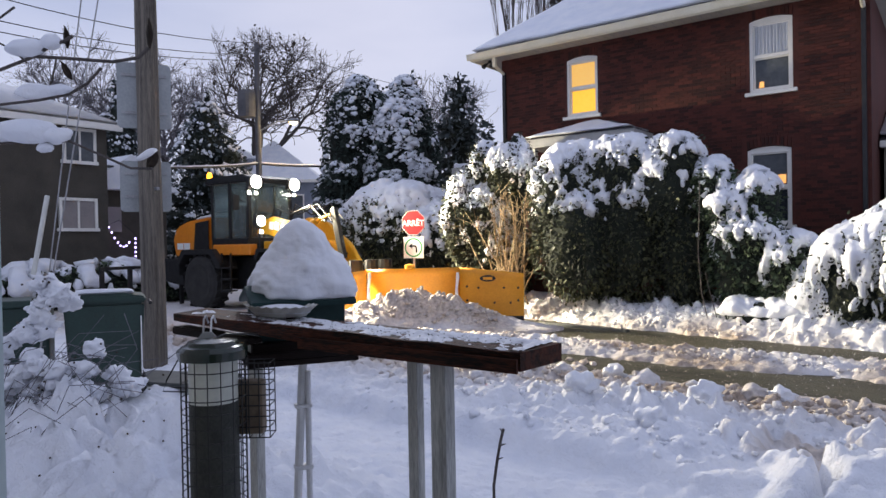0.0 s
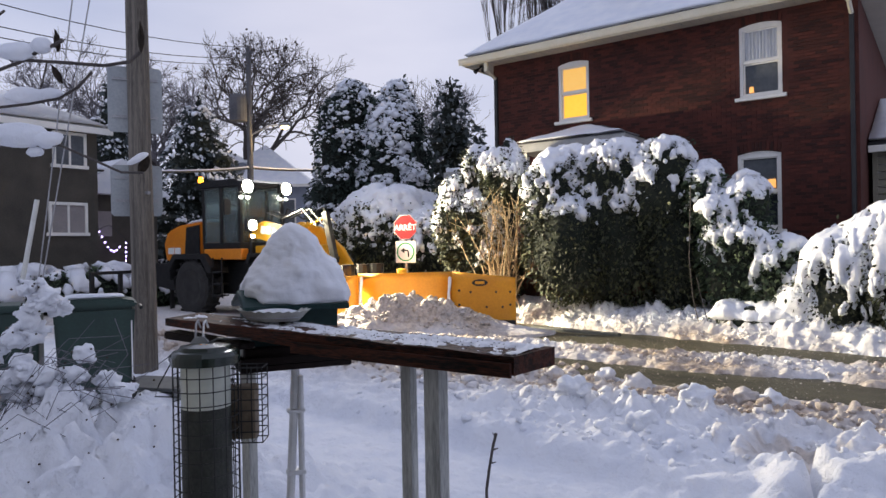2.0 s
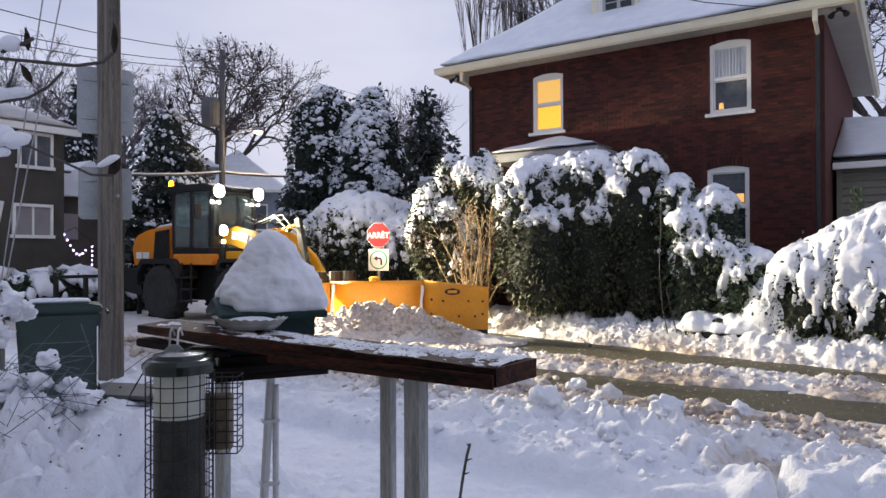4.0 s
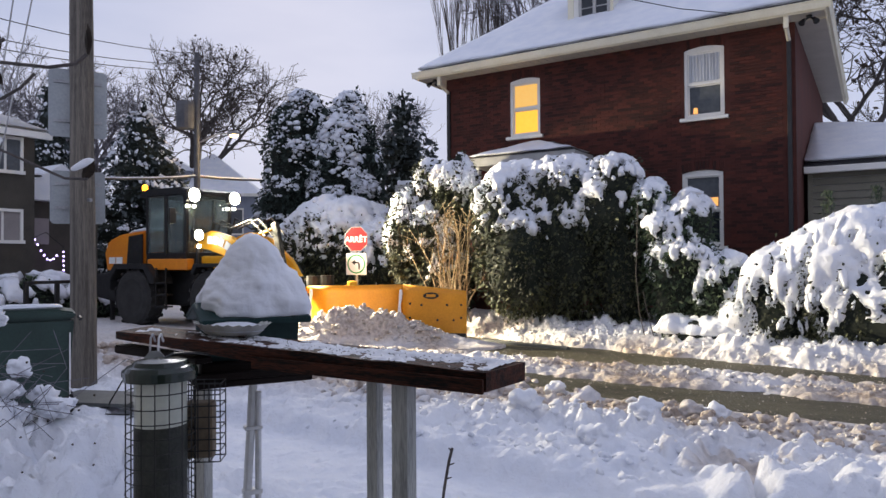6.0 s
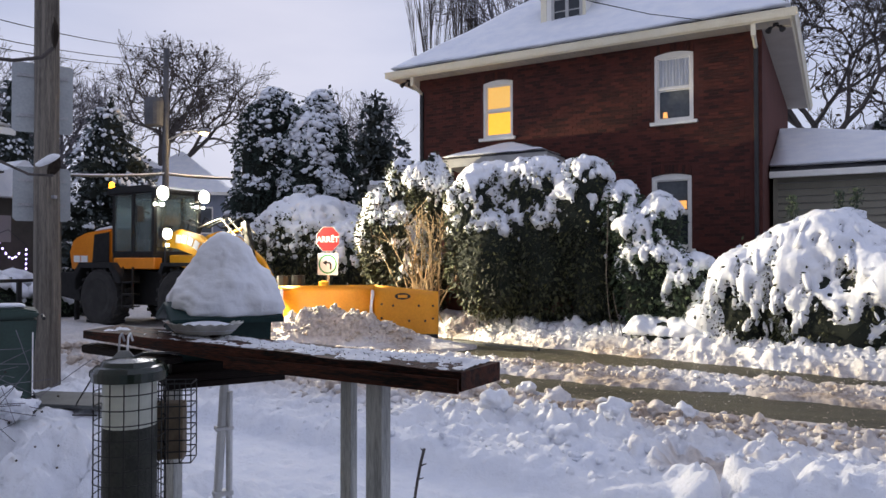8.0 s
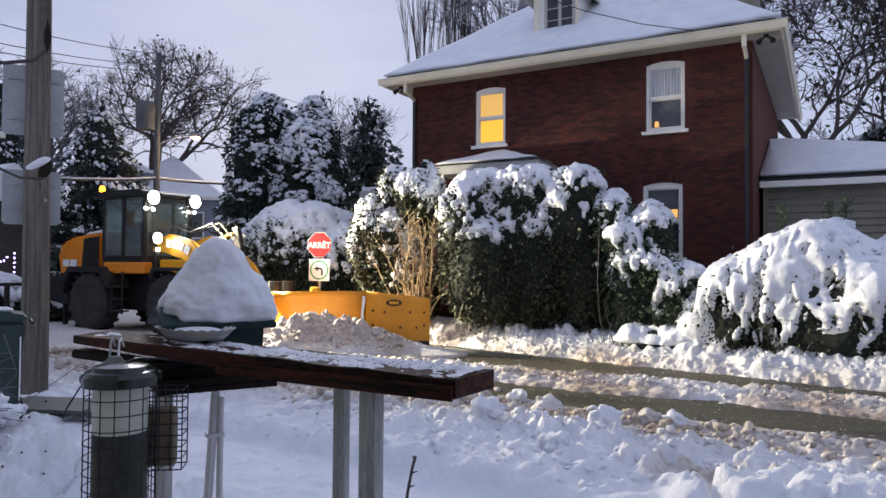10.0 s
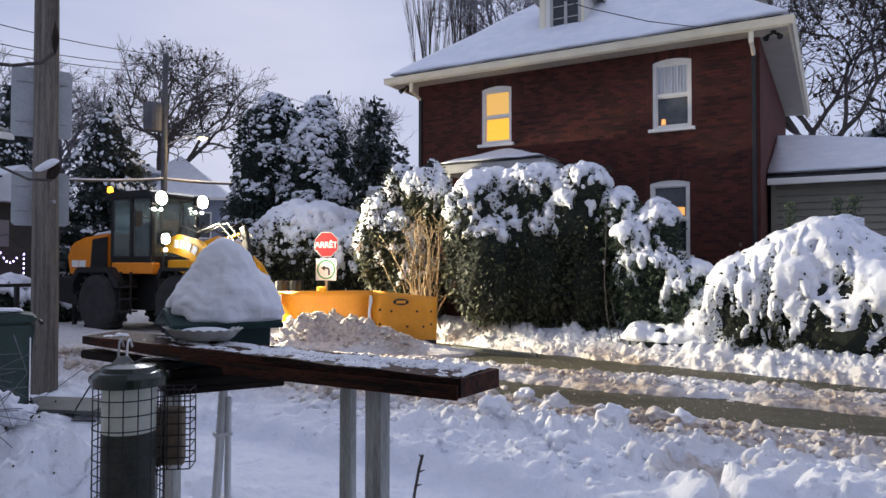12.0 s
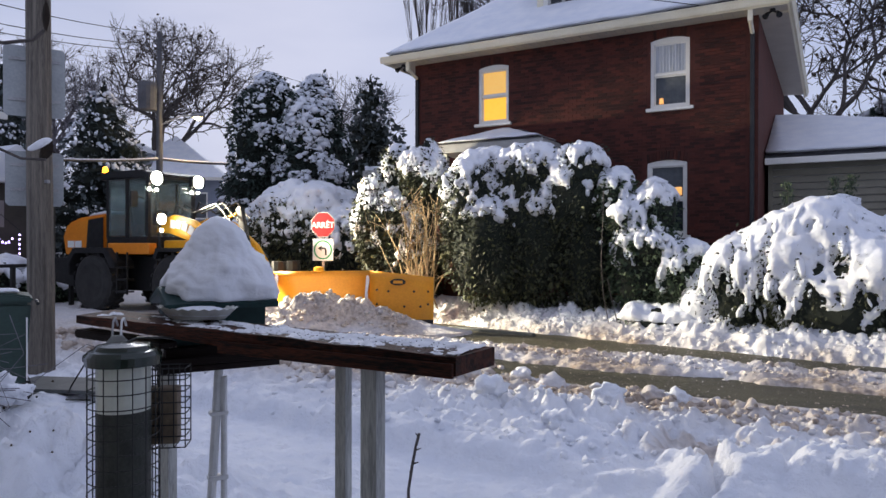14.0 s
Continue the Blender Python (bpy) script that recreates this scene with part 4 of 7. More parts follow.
def at_garage(bm):
    bmesh.ops.transform(bm, matrix=Matrix.Translation((1.36, -18.0, 0)), verts=bm.verts[:])
    return bm


part("wall", at_garage(one(-1.36, 5.5, 18.32, 24.5, 0.1, 3.80)), M["grey_trim"], garage)
for k in range(20):
    z = 0.5 + k * 0.165
    part("siding_board", at_garage(slab([(18.315, z), (18.25, z), (18.29, z + 0.145), (18.315, z + 0.145)], "x", -1.34, 5.5)), M["siding"], garage)
part("corner_board", at_garage(one(-1.36, -1.26, 18.22, 18.248, 0.4, 3.8)), M["siding"], garage)


def garage_roof(lift, grow):
    bm = bmesh.new()
    v = [bm.verts.new(p) for p in ((-1.42, 18.0 + grow, 3.95 + lift), (6.0, 18.0 + grow, 3.95 + lift), (6.0, 24.8, 3.95 + lift), (-1.42, 24.8, 3.95 + lift), (-1.42, 21.6, 5.42 + lift), (-1.1, 21.6, 5.42 + lift))]
    for f in ((0, 1, 5, 4), (1, 2, 5), (2, 3, 4, 5), (3, 0, 4), (3, 2, 1, 0)):
        bm.faces.new([v[i] for i in f])
    bmesh.ops.recalc_face_normals(bm, faces=bm.faces[:])
    return bm


part("roof", at_garage(garage_roof(-0.06, 0.0)), M["shingle"], garage)
gsn = garage_roof(0.08, 0.03)
bmesh.ops.subdivide_edges(gsn, edges=gsn.edges[:], cuts=14, use_grid_fill=True)
for v in gsn.verts:
    v.co.z += noise.noise(v.co * 1.4) * 0.03
part("roof_snow", at_garage(gsn), M["snow"], garage, "", True)
part("gutter", at_garage(one(-1.42, 6.0, 17.90, 18.02, 3.72, 3.87, 0.02)), M["white_paint"], garage)

# ---- evergreens before the house ----
bush("cedar_hedge", "big dark green hedge shrub heaped with snow",
     [((-6.2, 14.5, 2.1), (1.65, 1.0, 1.75)), ((-7.15, 14.05, 2.75), (0.72, 0.85, 1.15)), ((-5.0, 14.6, 2.7), (0.98, 0.95, 1.22)), ((-4.65, 14.7, 1.7), (0.72, 0.9, 1.6)), ((-6.75, 13.9, 1.7), (0.95, 0.85, 1.2)), ((-5.95, 14.4, 3.2), (0.95, 0.8, 0.85)), ((-6.85, 14.3, 3.45), (0.6, 0.6, 0.6)), ((-4.75, 14.35, 3.4), (0.6, 0.6, 0.6))],
     34000, 0.10, 420, 0.08, 0.30, 1.2, leaf=M["olive_leaf"], snow_from=1.6, patchy=1.6, ragged=0.16,
     blanket=dict(thick=0.085, lean=0.36, patchy=1.7, streak=1.4, snow_from=2.55, fine=1.7, freq=4.6))
bush("cedar_shrub", "tall loose cedar shrub dusted with snow",
     [((-9.35, 14.5, 1.9), (0.90, 0.9, 1.7)), ((-8.85, 14.5, 3.35), (0.62, 0.7, 0.8)), ((-9.85, 14.3, 2.4), (0.62, 0.7, 1.2)), ((-8.75, 14.7, 3.95), (0.26, 0.25, 0.55)), ((-9.45, 14.4, 3.4), (0.45, 0.5, 0.9)), ((-8.5, 14.3, 3.3), (0.38, 0.5, 0.6))],
     34000, 0.10, 6500, 0.045, -0.12, 1.6, leaf=M["olive_leaf"], snow_from=0.9, patchy=2.6, ragged=0.34, wide=0.7,
     blanket=dict(thick=0.08, lean=0.62, patchy=2.2, streak=1.2, snow_from=3.0, fine=1.6))
bush("rounded_shrub", "broad rounded evergreen under a thick snow cap",
     [((-14.3, 16.6, 2.0), (2.1, 1.7, 1.75)), ((-12.9, 16.4, 1.5), (1.15, 1.3, 1.5)), ((-15.9, 16.4, 1.5), (1.2, 1.2, 1.4))],
     20000, 0.13, 500, 0.10, 0.15, 1.2, leaf=M["olive_leaf"], snow_from=1.0, patchy=1.4,
     blanket=dict(freq=4.2, thick=0.11, lean=0.40, patchy=1.6, streak=2.2, snow_from=1.7, fine=1.0))
bush("yew_shrub", "small dark yew with drooping snowy branches",
     [((-3.35, 14.4, 1.5), (0.75, 0.75, 1.25)), ((-3.95, 14.4, 2.7), (0.36, 0.5, 0.68)), ((-3.1, 14.3, 2.45), (0.40, 0.45, 0.62)), ((-2.65, 14.2, 1.1), (0.58, 0.6, 0.8)), ((-2.5, 14.1, 1.55), (0.45, 0.4, 0.3)), ((-3.2, 14.0, 1.75), (0.5, 0.4, 0.35)), ((-3.75, 14.0, 2.3), (0.25, 0.3, 0.3))],
     14000, 0.11, 500, 0.08, 0.30, 1.3, snow_from=0.9, patchy=1.5,
     blanket=dict(thick=0.075, lean=0.42, patchy=1.8, streak=1.8, snow_from=1.0, fine=1.9, freq=5.0))
bush("weeping_shrub", "wide weeping evergreen bowed down by heavy snow",
     [((-0.1, 14.0, 1.1), (1.75, 1.15, 1.48)), ((1.3, 14.0, 1.1), (1.5, 1.15, 1.4)), ((-1.35, 13.9, 0.85), (0.98, 0.85, 1.1)), ((0.4, 13.6, 0.9), (1.7, 0.95, 1.2))],
     42000, 0.075, 500, 0.06, -0.3, 1.8, leaf=M["olive_leaf"], snow_from=0.55, thick=0.6, wide=0.55, patchy=1.9, ragged=0.26,
     blanket=dict(thick=0.06, lean=0.08, patchy=2.5, streak=6.0, snow_from=0.35, fine=1.8, freq=7.5))
for x, y, z in ((-0.75, 14.0, 2.55), (0.0, 14.1, 2.6), (0.25, 14.0, 2.62)):
    sprig = thing("upright_sprig", "dark evergreen sprig standing up out of the snow", "sprig", pose(x, y, z), "sprigs over the weeping shrub")
    sp_ = np.stack([rng.normal(0, 0.05, 160), rng.normal(0, 0.05, 160), rng.uniform(0, 0.42, 160)], -1)
    np_mesh("foliage", *sprays(sp_, np.tile([0.2, 0, 1.0], (160, 1)), 0.07, 0.35, -0.2), M["cedar"], sprig)
    part("stem", rod(bmesh.new(), (0, 0, -0.3), (0.02, 0, 0.38), 0.012, 0.005, 6), M["bark"], sprig)

bush("low_shrub", "low shrub buried under a smooth mound of snow", [((-2.85, 13.75, 0.36), (0.95, 0.5, 0.30)), ((-1.95, 13.85, 0.42), (0.75, 0.55, 0.48))], 2000, 0.08, 40, 0.06, 0.2, 1.2, thick=0.4,
     blanket=dict(thick=0.10, lean=-0.15, patchy=0.6, streak=1.2, snow_from=0.25, fine=0.5))
sapling = thing("thin_sapling", "thin pale sapling against the dark hedge", "sapling", pose(-3.95, 13.3, 0.3))
part("stem", run(bmesh.new(), [(0.12, 0, 0), (0.02, 0, 0.5), (-0.03, 0, 1.2), (0.0, 0, 2.0), (0.02, 0, 2.6)], 0.009, 6), M["bark"], sapling)
part("side_stem", run(bmesh.new(), [(0.28, 0.05, 0), (0.16, 0.03, 0.5), (0.1, 0.0, 0.85)], 0.008, 6), M["bark"], sapling)
stems = thing("shrub_stems", "bare tan stems of a leggy bush beside the hedge", "bush", pose(-8.35, 13.7, 0))
r2 = np.random.default_rng(5)
for k in range(26):
    a = Vector((r2.normal(0, 0.16), r2.normal(0, 0.10), 0.35))
    pts = [a]
    way = Vector((r2.normal(-0.15, 0.28), r2.normal(0, 0.15), 1)).normalized()
    for _ in range(5):
        way = (way + Vector((r2.normal(0, 0.12), r2.normal(0, 0.1), 0.1))).normalized()
        pts.append(pts[-1] + way * r2.uniform(0.35, 0.62))
    st = bmesh.new()
    for i, (p, q) in enumerate(zip(pts, pts[1:])):
        rod(st, p, q, 0.022 * (1 - i * 0.15), 0.022 * (0.85 - i * 0.15), 5)
        if i > 0:
            for _ in range(3):
                s = p.lerp(q, r2.uniform(0, 1))
                rod(st, s, s + Vector((r2.normal(0, 0.2), r2.normal(0, 0.15), r2.uniform(0.08, 0.4))), 0.009, 0.004, 4)
    part("stem", st, M["tan_stem"], stems)


# ---- stop sign on the far bank ----
def letters(text, size, material, parent, m, name="lettering"):
    cu = bpy.data.curves.new(name, "FONT")
    cu.body, cu.size, cu.align_x, cu.align_y, cu.extrude, cu.offset = text, size, "CENTER", "CENTER", 0.001, 0.006
    tmp = bpy.data.objects.new(name, cu)
    scene.collection.objects.link(tmp)
    bpy.context.view_layer.update()
    me = bpy.data.meshes.new_from_object(tmp.evaluated_get(bpy.context.evaluated_depsgraph_get()))
    bpy.data.objects.remove(tmp)
    me.materials.clear()
    me.materials.append(material)
    me.transform(m)
    ob = new(name, me)
    ob.parent = parent
    return ob


def octagon(r):
    return [(r * math.cos(math.pi / 8 + k * math.pi / 4), r * math.sin(math.pi / 8 + k * math.pi / 4)) for k in range(8)]


SX, SY = -10.78, 13.1
sign = thing("stop_sign", "red octagonal stop sign over a white left-turn plate", "road sign", pose(SX, SY, 0, 0, 0, 17))
part("post", one(-0.03, 0.03, 0.012, 0.06, 0.2, 2.45, 0.006), M["steel"], sign)
r8 = 0.30 / math.cos(math.pi / 8)
upright = Matrix.Translation((0, 0, 2.30)) @ Matrix.Rotation(radians(90), 4, "X")


def plate(outline, lo, hi, z):
    bm = slab(outline, "z", lo, hi)
    bmesh.ops.transform(bm, matrix=Matrix.Translation((0, 0, z)) @ Matrix.Rotation(radians(90), 4, "X"), verts=bm.verts[:])
    return bm


red = part("octagon_plate", plate(octagon(r8), 0.0, 0.006, 2.30), M["sign_white"], sign)
part("red_field", plate(octagon(r8 * 0.955), 0.007, 0.009, 2.30), M["sign_red"], red)
letters("ARRÊT", 0.195, M["sign_white"], red, Matrix.Translation((0, -0.0115, 2.285)) @ Matrix.Rotation(radians(90), 4, "X"))
turnp = part("turn_plate", plate([(-0.265, -0.265), (0.265, -0.265), (0.265, 0.265), (-0.265, 0.265)], 0.0, 0.006, 1.69), M["sign_white"], sign)
ring = bmesh.new()
for k in range(36):
    a, b = 2 * math.pi * k / 36, 2 * math.pi * (k + 1) / 36
    q = [ring.verts.new((r * math.cos(t), -0.009, 1.69 + r * math.sin(t))) for r, t in ((0.20, a), (0.20, b), (0.235, b), (0.235, a))]
    ring.faces.new(q)
part("green_ring", ring, M["sign_green"], turnp)
arrow = slab([(0.055, -0.13), (0.095, -0.13), (0.095, 0.0), (0.06, 0.055), (-0.03, 0.055), (-0.03, 0.10), (-0.13, 0.035), (-0.03, -0.03), (-0.03, 0.015), (0.04, 0.015), (0.055, -0.01)], "y", -0.011, -0.008)
bmesh.ops.transform(arrow, matrix=Matrix.Translation((0, 0, 1.69)), verts=arrow.verts[:])
part("arrow", arrow, M["black_metal"], turnp)

# ---- the wheel loader with its plough, standing at the corner ----
LZ = 0.07
loader = thing("wheel_loader", "yellow and black articulated wheel loader with its lights on", "loader", pose(-16.5, 12.1, LZ, 0, 0, 1.0))


def tyre_mesh():
    bm = lathe([(0.36, -0.22), (0.50, -0.26), (0.66, -0.25), (0.73, -0.20), (0.75, -0.08), (0.75, 0.08), (0.73, 0.20), (0.66, 0.25), (0.50, 0.26), (0.36, 0.22)], 36)
    bmesh.ops.rotate(bm, verts=bm.verts[:], matrix=Matrix.Rotation(radians(90), 3, "X"))
    return bm


lug = one(0.735, 0.785, -0.04, 0.04, 0.02, 0.235, 0.006)
lug_me = bpy.data.meshes.new("tread_lug")
lug.to_mesh(lug_me)
lug.free()
lug_me.materials.append(M["rubber"])


for x in (0.0, 2.95):
    for y in (-0.98, 0.98):
        b = tyre_mesh()
        bmesh.ops.translate(b, verts=b.verts[:], vec=(x, y, 0.76))
        wheel = part("wheel", b, M["rubber"], loader, "black lugged tyre dusted with snow")
        rim = lathe([(0.12, -0.10), (0.30, -0.12), (0.37, -0.2), (0.37, 0.2), (0.30, 0.12), (0.12, 0.16)], 24, Matrix.Translation((x, y, 0.76)) @ Matrix.Rotation(radians(90), 4, "X"))
        part("rim", rim, M["rim"], wheel)
        for k in range(20):
            for s in (-1, 1):
                lg = new("tread_lug", lug_me)
                lg.parent = wheel
                lg.matrix_basis = Matrix.Translation((x, y, 0.76)) @ Matrix.Rotation(radians(90), 4, "X") @ Matrix.Rotation(2 * math.pi * (k + 0.25 * s) / 20, 4, "Z") @ Matrix.Rotation(math.pi * (s < 0), 4, "X") @ Matrix.Rotation(radians(18), 4, "X")
for y0, y1 in ((-1.28, -0.72), (0.72, 1.28)):
    arch = [(-0.98, 0.95), (-0.98, 1.35), (-0.70, 1.66), (0.62, 1.66), (0.98, 1.30), (0.98, 1.15), (0.80, 1.15), (0.52, 1.52), (-0.60, 1.52), (-0.84, 1.25), (-0.84, 0.95)]
    part("rear_fender", slab(arch, "y", y0, y1, 0.015), M["black_metal"], loader)
    arch = [(2.35, 1.40), (2.45, 1.66), (3.40, 1.66), (3.70, 1.40), (3.60, 1.36), (3.36, 1.57), (2.55, 1.57), (2.45, 1.38)]
    part("front_fender", slab(arch, "y", y0, y1, 0.012), M["black_metal"], loader)
part("hood", slab([(-1.78, 1.42), (-1.90, 1.95), (-1.72, 2.30), (-1.2, 2.46), (-0.12, 2.55), (-0.12, 1.42)], "y", -0.78, 0.78, 0.06), M["loader_orange"], loader, "orange engine hood")
for s in (-1, 1):
    ys = (0.785, 0.81) if s > 0 else (-0.81, -0.785)
    part("engine_panel", slab([(-0.85, 1.50), (-0.75, 2.40), (-0.14, 2.46), (-0.14, 1.50)], "y", *ys, 0.008), M["black_metal"], loader)
    for k in range(2):
        part("model_plate", one(-1.62 + 0.32 * k, -1.36 + 0.32 * k, *ys, 1.66, 1.84), M["sign_white"], loader, "pale model mark")
part("hood_snow", slab([(-0.95, 2.48), (-0.8, 2.56), (-0.2, 2.63), (-0.14, 2.55)], "y", -0.7, 0.7, 0.03), M["snow"], loader, "", True)
part("counterweight", slab([(-1.95, 0.75), (-2.02, 1.40), (-0.95, 1.40), (-0.95, 0.62)], "y", -1.05, 1.05, 0.05), M["black_metal"], loader)
part("rear_frame", one(-1.0, 1.55, -0.5, 0.5, 0.55, 1.45, 0.03), M["black_metal"], loader)
part("front_frame", one(1.75, 3.65, -0.46, 0.46, 0.55, 1.85, 0.05), M["loader_yellow"], loader)
part("pivot", rod(bmesh.new(), (1.65, 0, 0.5), (1.65, 0, 1.5), 0.16), M["black_metal"], loader)
for s in (-1, 1):
    part("side_band", one(0.45, 2.0, s * 0.98 - 0.12, s * 0.98 + 0.12, 1.50, 1.78, 0.04), M["loader_orange"], loader)
    st = bmesh.new()
    for z in (0.55, 0.85, 1.15):
        box(st, 0.95, 1.35, s * 1.12 - 0.12, s * 1.12 + 0.12, z, z + 0.04)
    for x in (0.95, 1.33):
        box(st, x, x + 0.03, s * 1.20 - 0.02, s * 1.20 + 0.02, 0.5, 1.55)
    part("step_ladder", st, M["black_metal"], loader)
cab = part("cab", one(0.42, 1.98, -0.78, 0.78, 1.52, 1.95, 0.04), M["black_metal"], loader, "black cab with dark glass")
cab.location.x = -0.45
for x, y in ((0.46, -0.74), (0.46, 0.74), (1.25, -0.77), (1.25, 0.77), (1.94, -0.70), (1.94, 0.70)):
    part("cab_post", one(x - 0.045, x + 0.045, y - 0.045, y + 0.045, 1.90, 3.42, 0.01), M["black_metal"], cab)
part("windscreen", one(1.93, 1.95, -0.655, 0.655, 1.96, 3.40), M["cab_glass"], cab)
part("rear_window", one(0.44, 0.46, -0.69, 0.69, 1.96, 3.40), M["cab_glass"], cab)
for s in (-1, 1):
    part("side_window", one(0.51, 1.20, s * 0.755 - 0.008, s * 0.755 + 0.008, 1.96, 3.40), M["cab_glass"], cab)
    part("door_window", one(1.30, 1.89, s * 0.755 - 0.008, s * 0.755 + 0.008, 1.70, 3.40), M["cab_glass"], cab)
part("cab_roof", slab([(0.25, 3.42), (0.25, 3.54), (0.5, 3.62), (1.9, 3.62), (2.15, 3.52), (2.15, 3.42)], "y", -0.86, 0.86, 0.03), M["black_metal"], cab)
part("driver_seat", slab([(0.75, 1.95), (0.68, 2.15), (0.62, 2.85), (0.74, 2.88), (0.86, 2.28), (1.22, 2.24), (1.24, 2.1), (1.1, 1.95)], "y", -0.26, 0.26, 0.03), M["rubber"], cab)
part("steering_column", rod(bmesh.new(), (1.7, 0, 1.95), (1.5, 0, 2.55), 0.05), M["black_metal"], cab)
part("steering_wheel", lathe([(0.16, -0.015), (0.2, -0.015), (0.2, 0.015), (0.16, 0.015)], 20, Matrix.Translation((1.49, 0, 2.57)) @ Matrix.Rotation(radians(-20), 4, "Y")), M["black_metal"], cab)
mirror = bmesh.new()
rod(mirror, (1.9, -0.8, 2.9), (2.1, -1.2, 2.95), 0.02)
box(mirror, 2.06, 2.12, -1.34, -1.14, 2.65, 3.05, 0.02)
part("mirror", mirror, M["black_metal"], cab)
for y in (-0.66, 0.66):
    lamp = part("work_light", one(2.08, 2.20, y - 0.23, y + 0.23, 3.26, 3.55, 0.03), M["black_metal"], loader, "glaring white work light")
    lamp.location.x = -0.45
    # disc larger than a real lens: its size stands in for the lamp's glare
    part("lens", lathe([(0.02, 0.05), (0.11, 0.04), (0.17, 0.0), (0.02, -0.02)], 20, Matrix.Translation((2.205, y, 3.405)) @ Matrix.Rotation(radians(90), 4, "Y")), M["headlight"], lamp)
    for dz, dy in ((3.10, -0.1), (3.10, 0.12)):
        part("small_lens", one(2.03, 2.05, y + dy - 0.035, y + dy + 0.035, dz, dz + 0.06), M["headlight"], lamp)
for y in (-1.02, 1.02):
    stalk = bmesh.new()
    rod(stalk, (2.7, y, 1.62), (2.7, y, 2.22), 0.03)
    box(stalk, 2.62, 2.76, y - 0.15, y + 0.15, 2.22, 2.50, 0.02)
    lamp = part("headlight", stalk, M["black_metal"], loader, "headlight on a black stalk")
    lamp.location.x = -0.40
    # headlight lens enlarged as well, to suggest glare by its shape
    part("lens", lathe([(0.02, 0.04), (0.09, 0.03), (0.13, 0.0), (0.02, -0.02)], 20, Matrix.Translation((2.765, y, 2.36)) @ Matrix.Rotation(radians(90), 4, "Y")), M["headlight"], lamp)
    part("small_lens", one(2.762, 2.772, y - 0.05, y + 0.05, 2.05, 2.12), M["headlight"], lamp)
part("beacon", lathe([(0.07, 0), (0.075, 0.04), (0.06, 0.14), (0.02, 0.16)], 12, Matrix.Translation((-0.13, -0.74, 3.62))), M["beacon"], loader, "amber beacon")
part("exhaust", rod(bmesh.new(), (-0.45, 0.45, 2.45), (-0.45, 0.45, 3.2), 0.06), M["black_metal"], loader)
for s in (-1, 1):
    y0, y1 = (s * 0.62 - 0.07, s * 0.62 + 0.07)
    arm = part("lift_arm", slab([(1.75, 2.05), (1.9, 2.35), (2.4, 2.48), (3.1, 2.32), (3.9, 1.75), (4.5, 0.95), (4.75, 0.62), (4.5, 0.42), (4.15, 0.80), (3.55, 1.40), (2.8, 1.86), (2.2, 2.02)], "y", y0, y1, 0.02), M["loader_yellow"], loader, "yellow curved lift arm")
    for k in range(4):
        b = one(-0.085, 0.085, s * 0.71 - 0.008, s * 0.71 + 0.008, -0.10, 0.10, 0, Matrix.Translation((2.38 + 0.21 * k, 0, 2.24 - 0.035 * k * k * 0.5)) @ Matrix.Rotation(radians(8 + 7 * k), 4, "Y"))
        part("maker_mark", b, M["sign_white"], arm, "white block of the maker's mark")
    ram = bmesh.new()
    rod(ram, (2.1, s * 0.38, 1.1), (3.2, s * 0.38, 1.35), 0.07)
    rod(ram, (3.2, s * 0.38, 1.35), (3.9, s * 0.45, 1.5), 0.04)
    part("lift_cylinder", ram, M["black_metal"], loader)
link = bmesh.new()
box(link, -0.09, 0.09, -0.07, 0.07, -0.70, 0.62, 0.03, Matrix.Translation((4.05, 0.0, 2.05)) @ Matrix.Rotation(radians(-14), 4, "Y"))
part("bell_crank", link, M["black_metal"], loader)
tilt = bmesh.new()
rod(tilt, (2.3, 0, 2.0), (3.3, 0, 2.35), 0.085)
rod(tilt, (3.3, 0, 2.35), (4.0, 0, 2.55), 0.045)
part("tilt_cylinder", tilt, M["loader_yellow"], loader)
for k, (y, lift) in enumerate(((-0.25, 0.25), (0.2, 0.32), (-0.5, 0.2))):
    part("hose", run(bmesh.new(), [(2.0, y, 2.15), (2.4, y - 0.1, 2.5 + lift), (2.9, y, 2.52), (3.5, y + 0.1, 2.6 + lift * 0.6), (4.1, y, 2.3)], 0.025, 6), M["black_metal"], loader)
part("coupler", one(4.45, 4.95, -0.75, 0.75, 0.35, 1.25, 0.06), M["black_metal"], loader)
for y in (-0.55, 0.0, 0.5):
    part("valve_tank", rod(bmesh.new(), (5.15, y, 0.5), (5.15, y, 1.35), 0.17), M["black_metal"], loader)

plough = thing("snow_plough", "wide orange-yellow plough blade with angled wings", "plough", pose(-10.75, 11.35, 0.10))


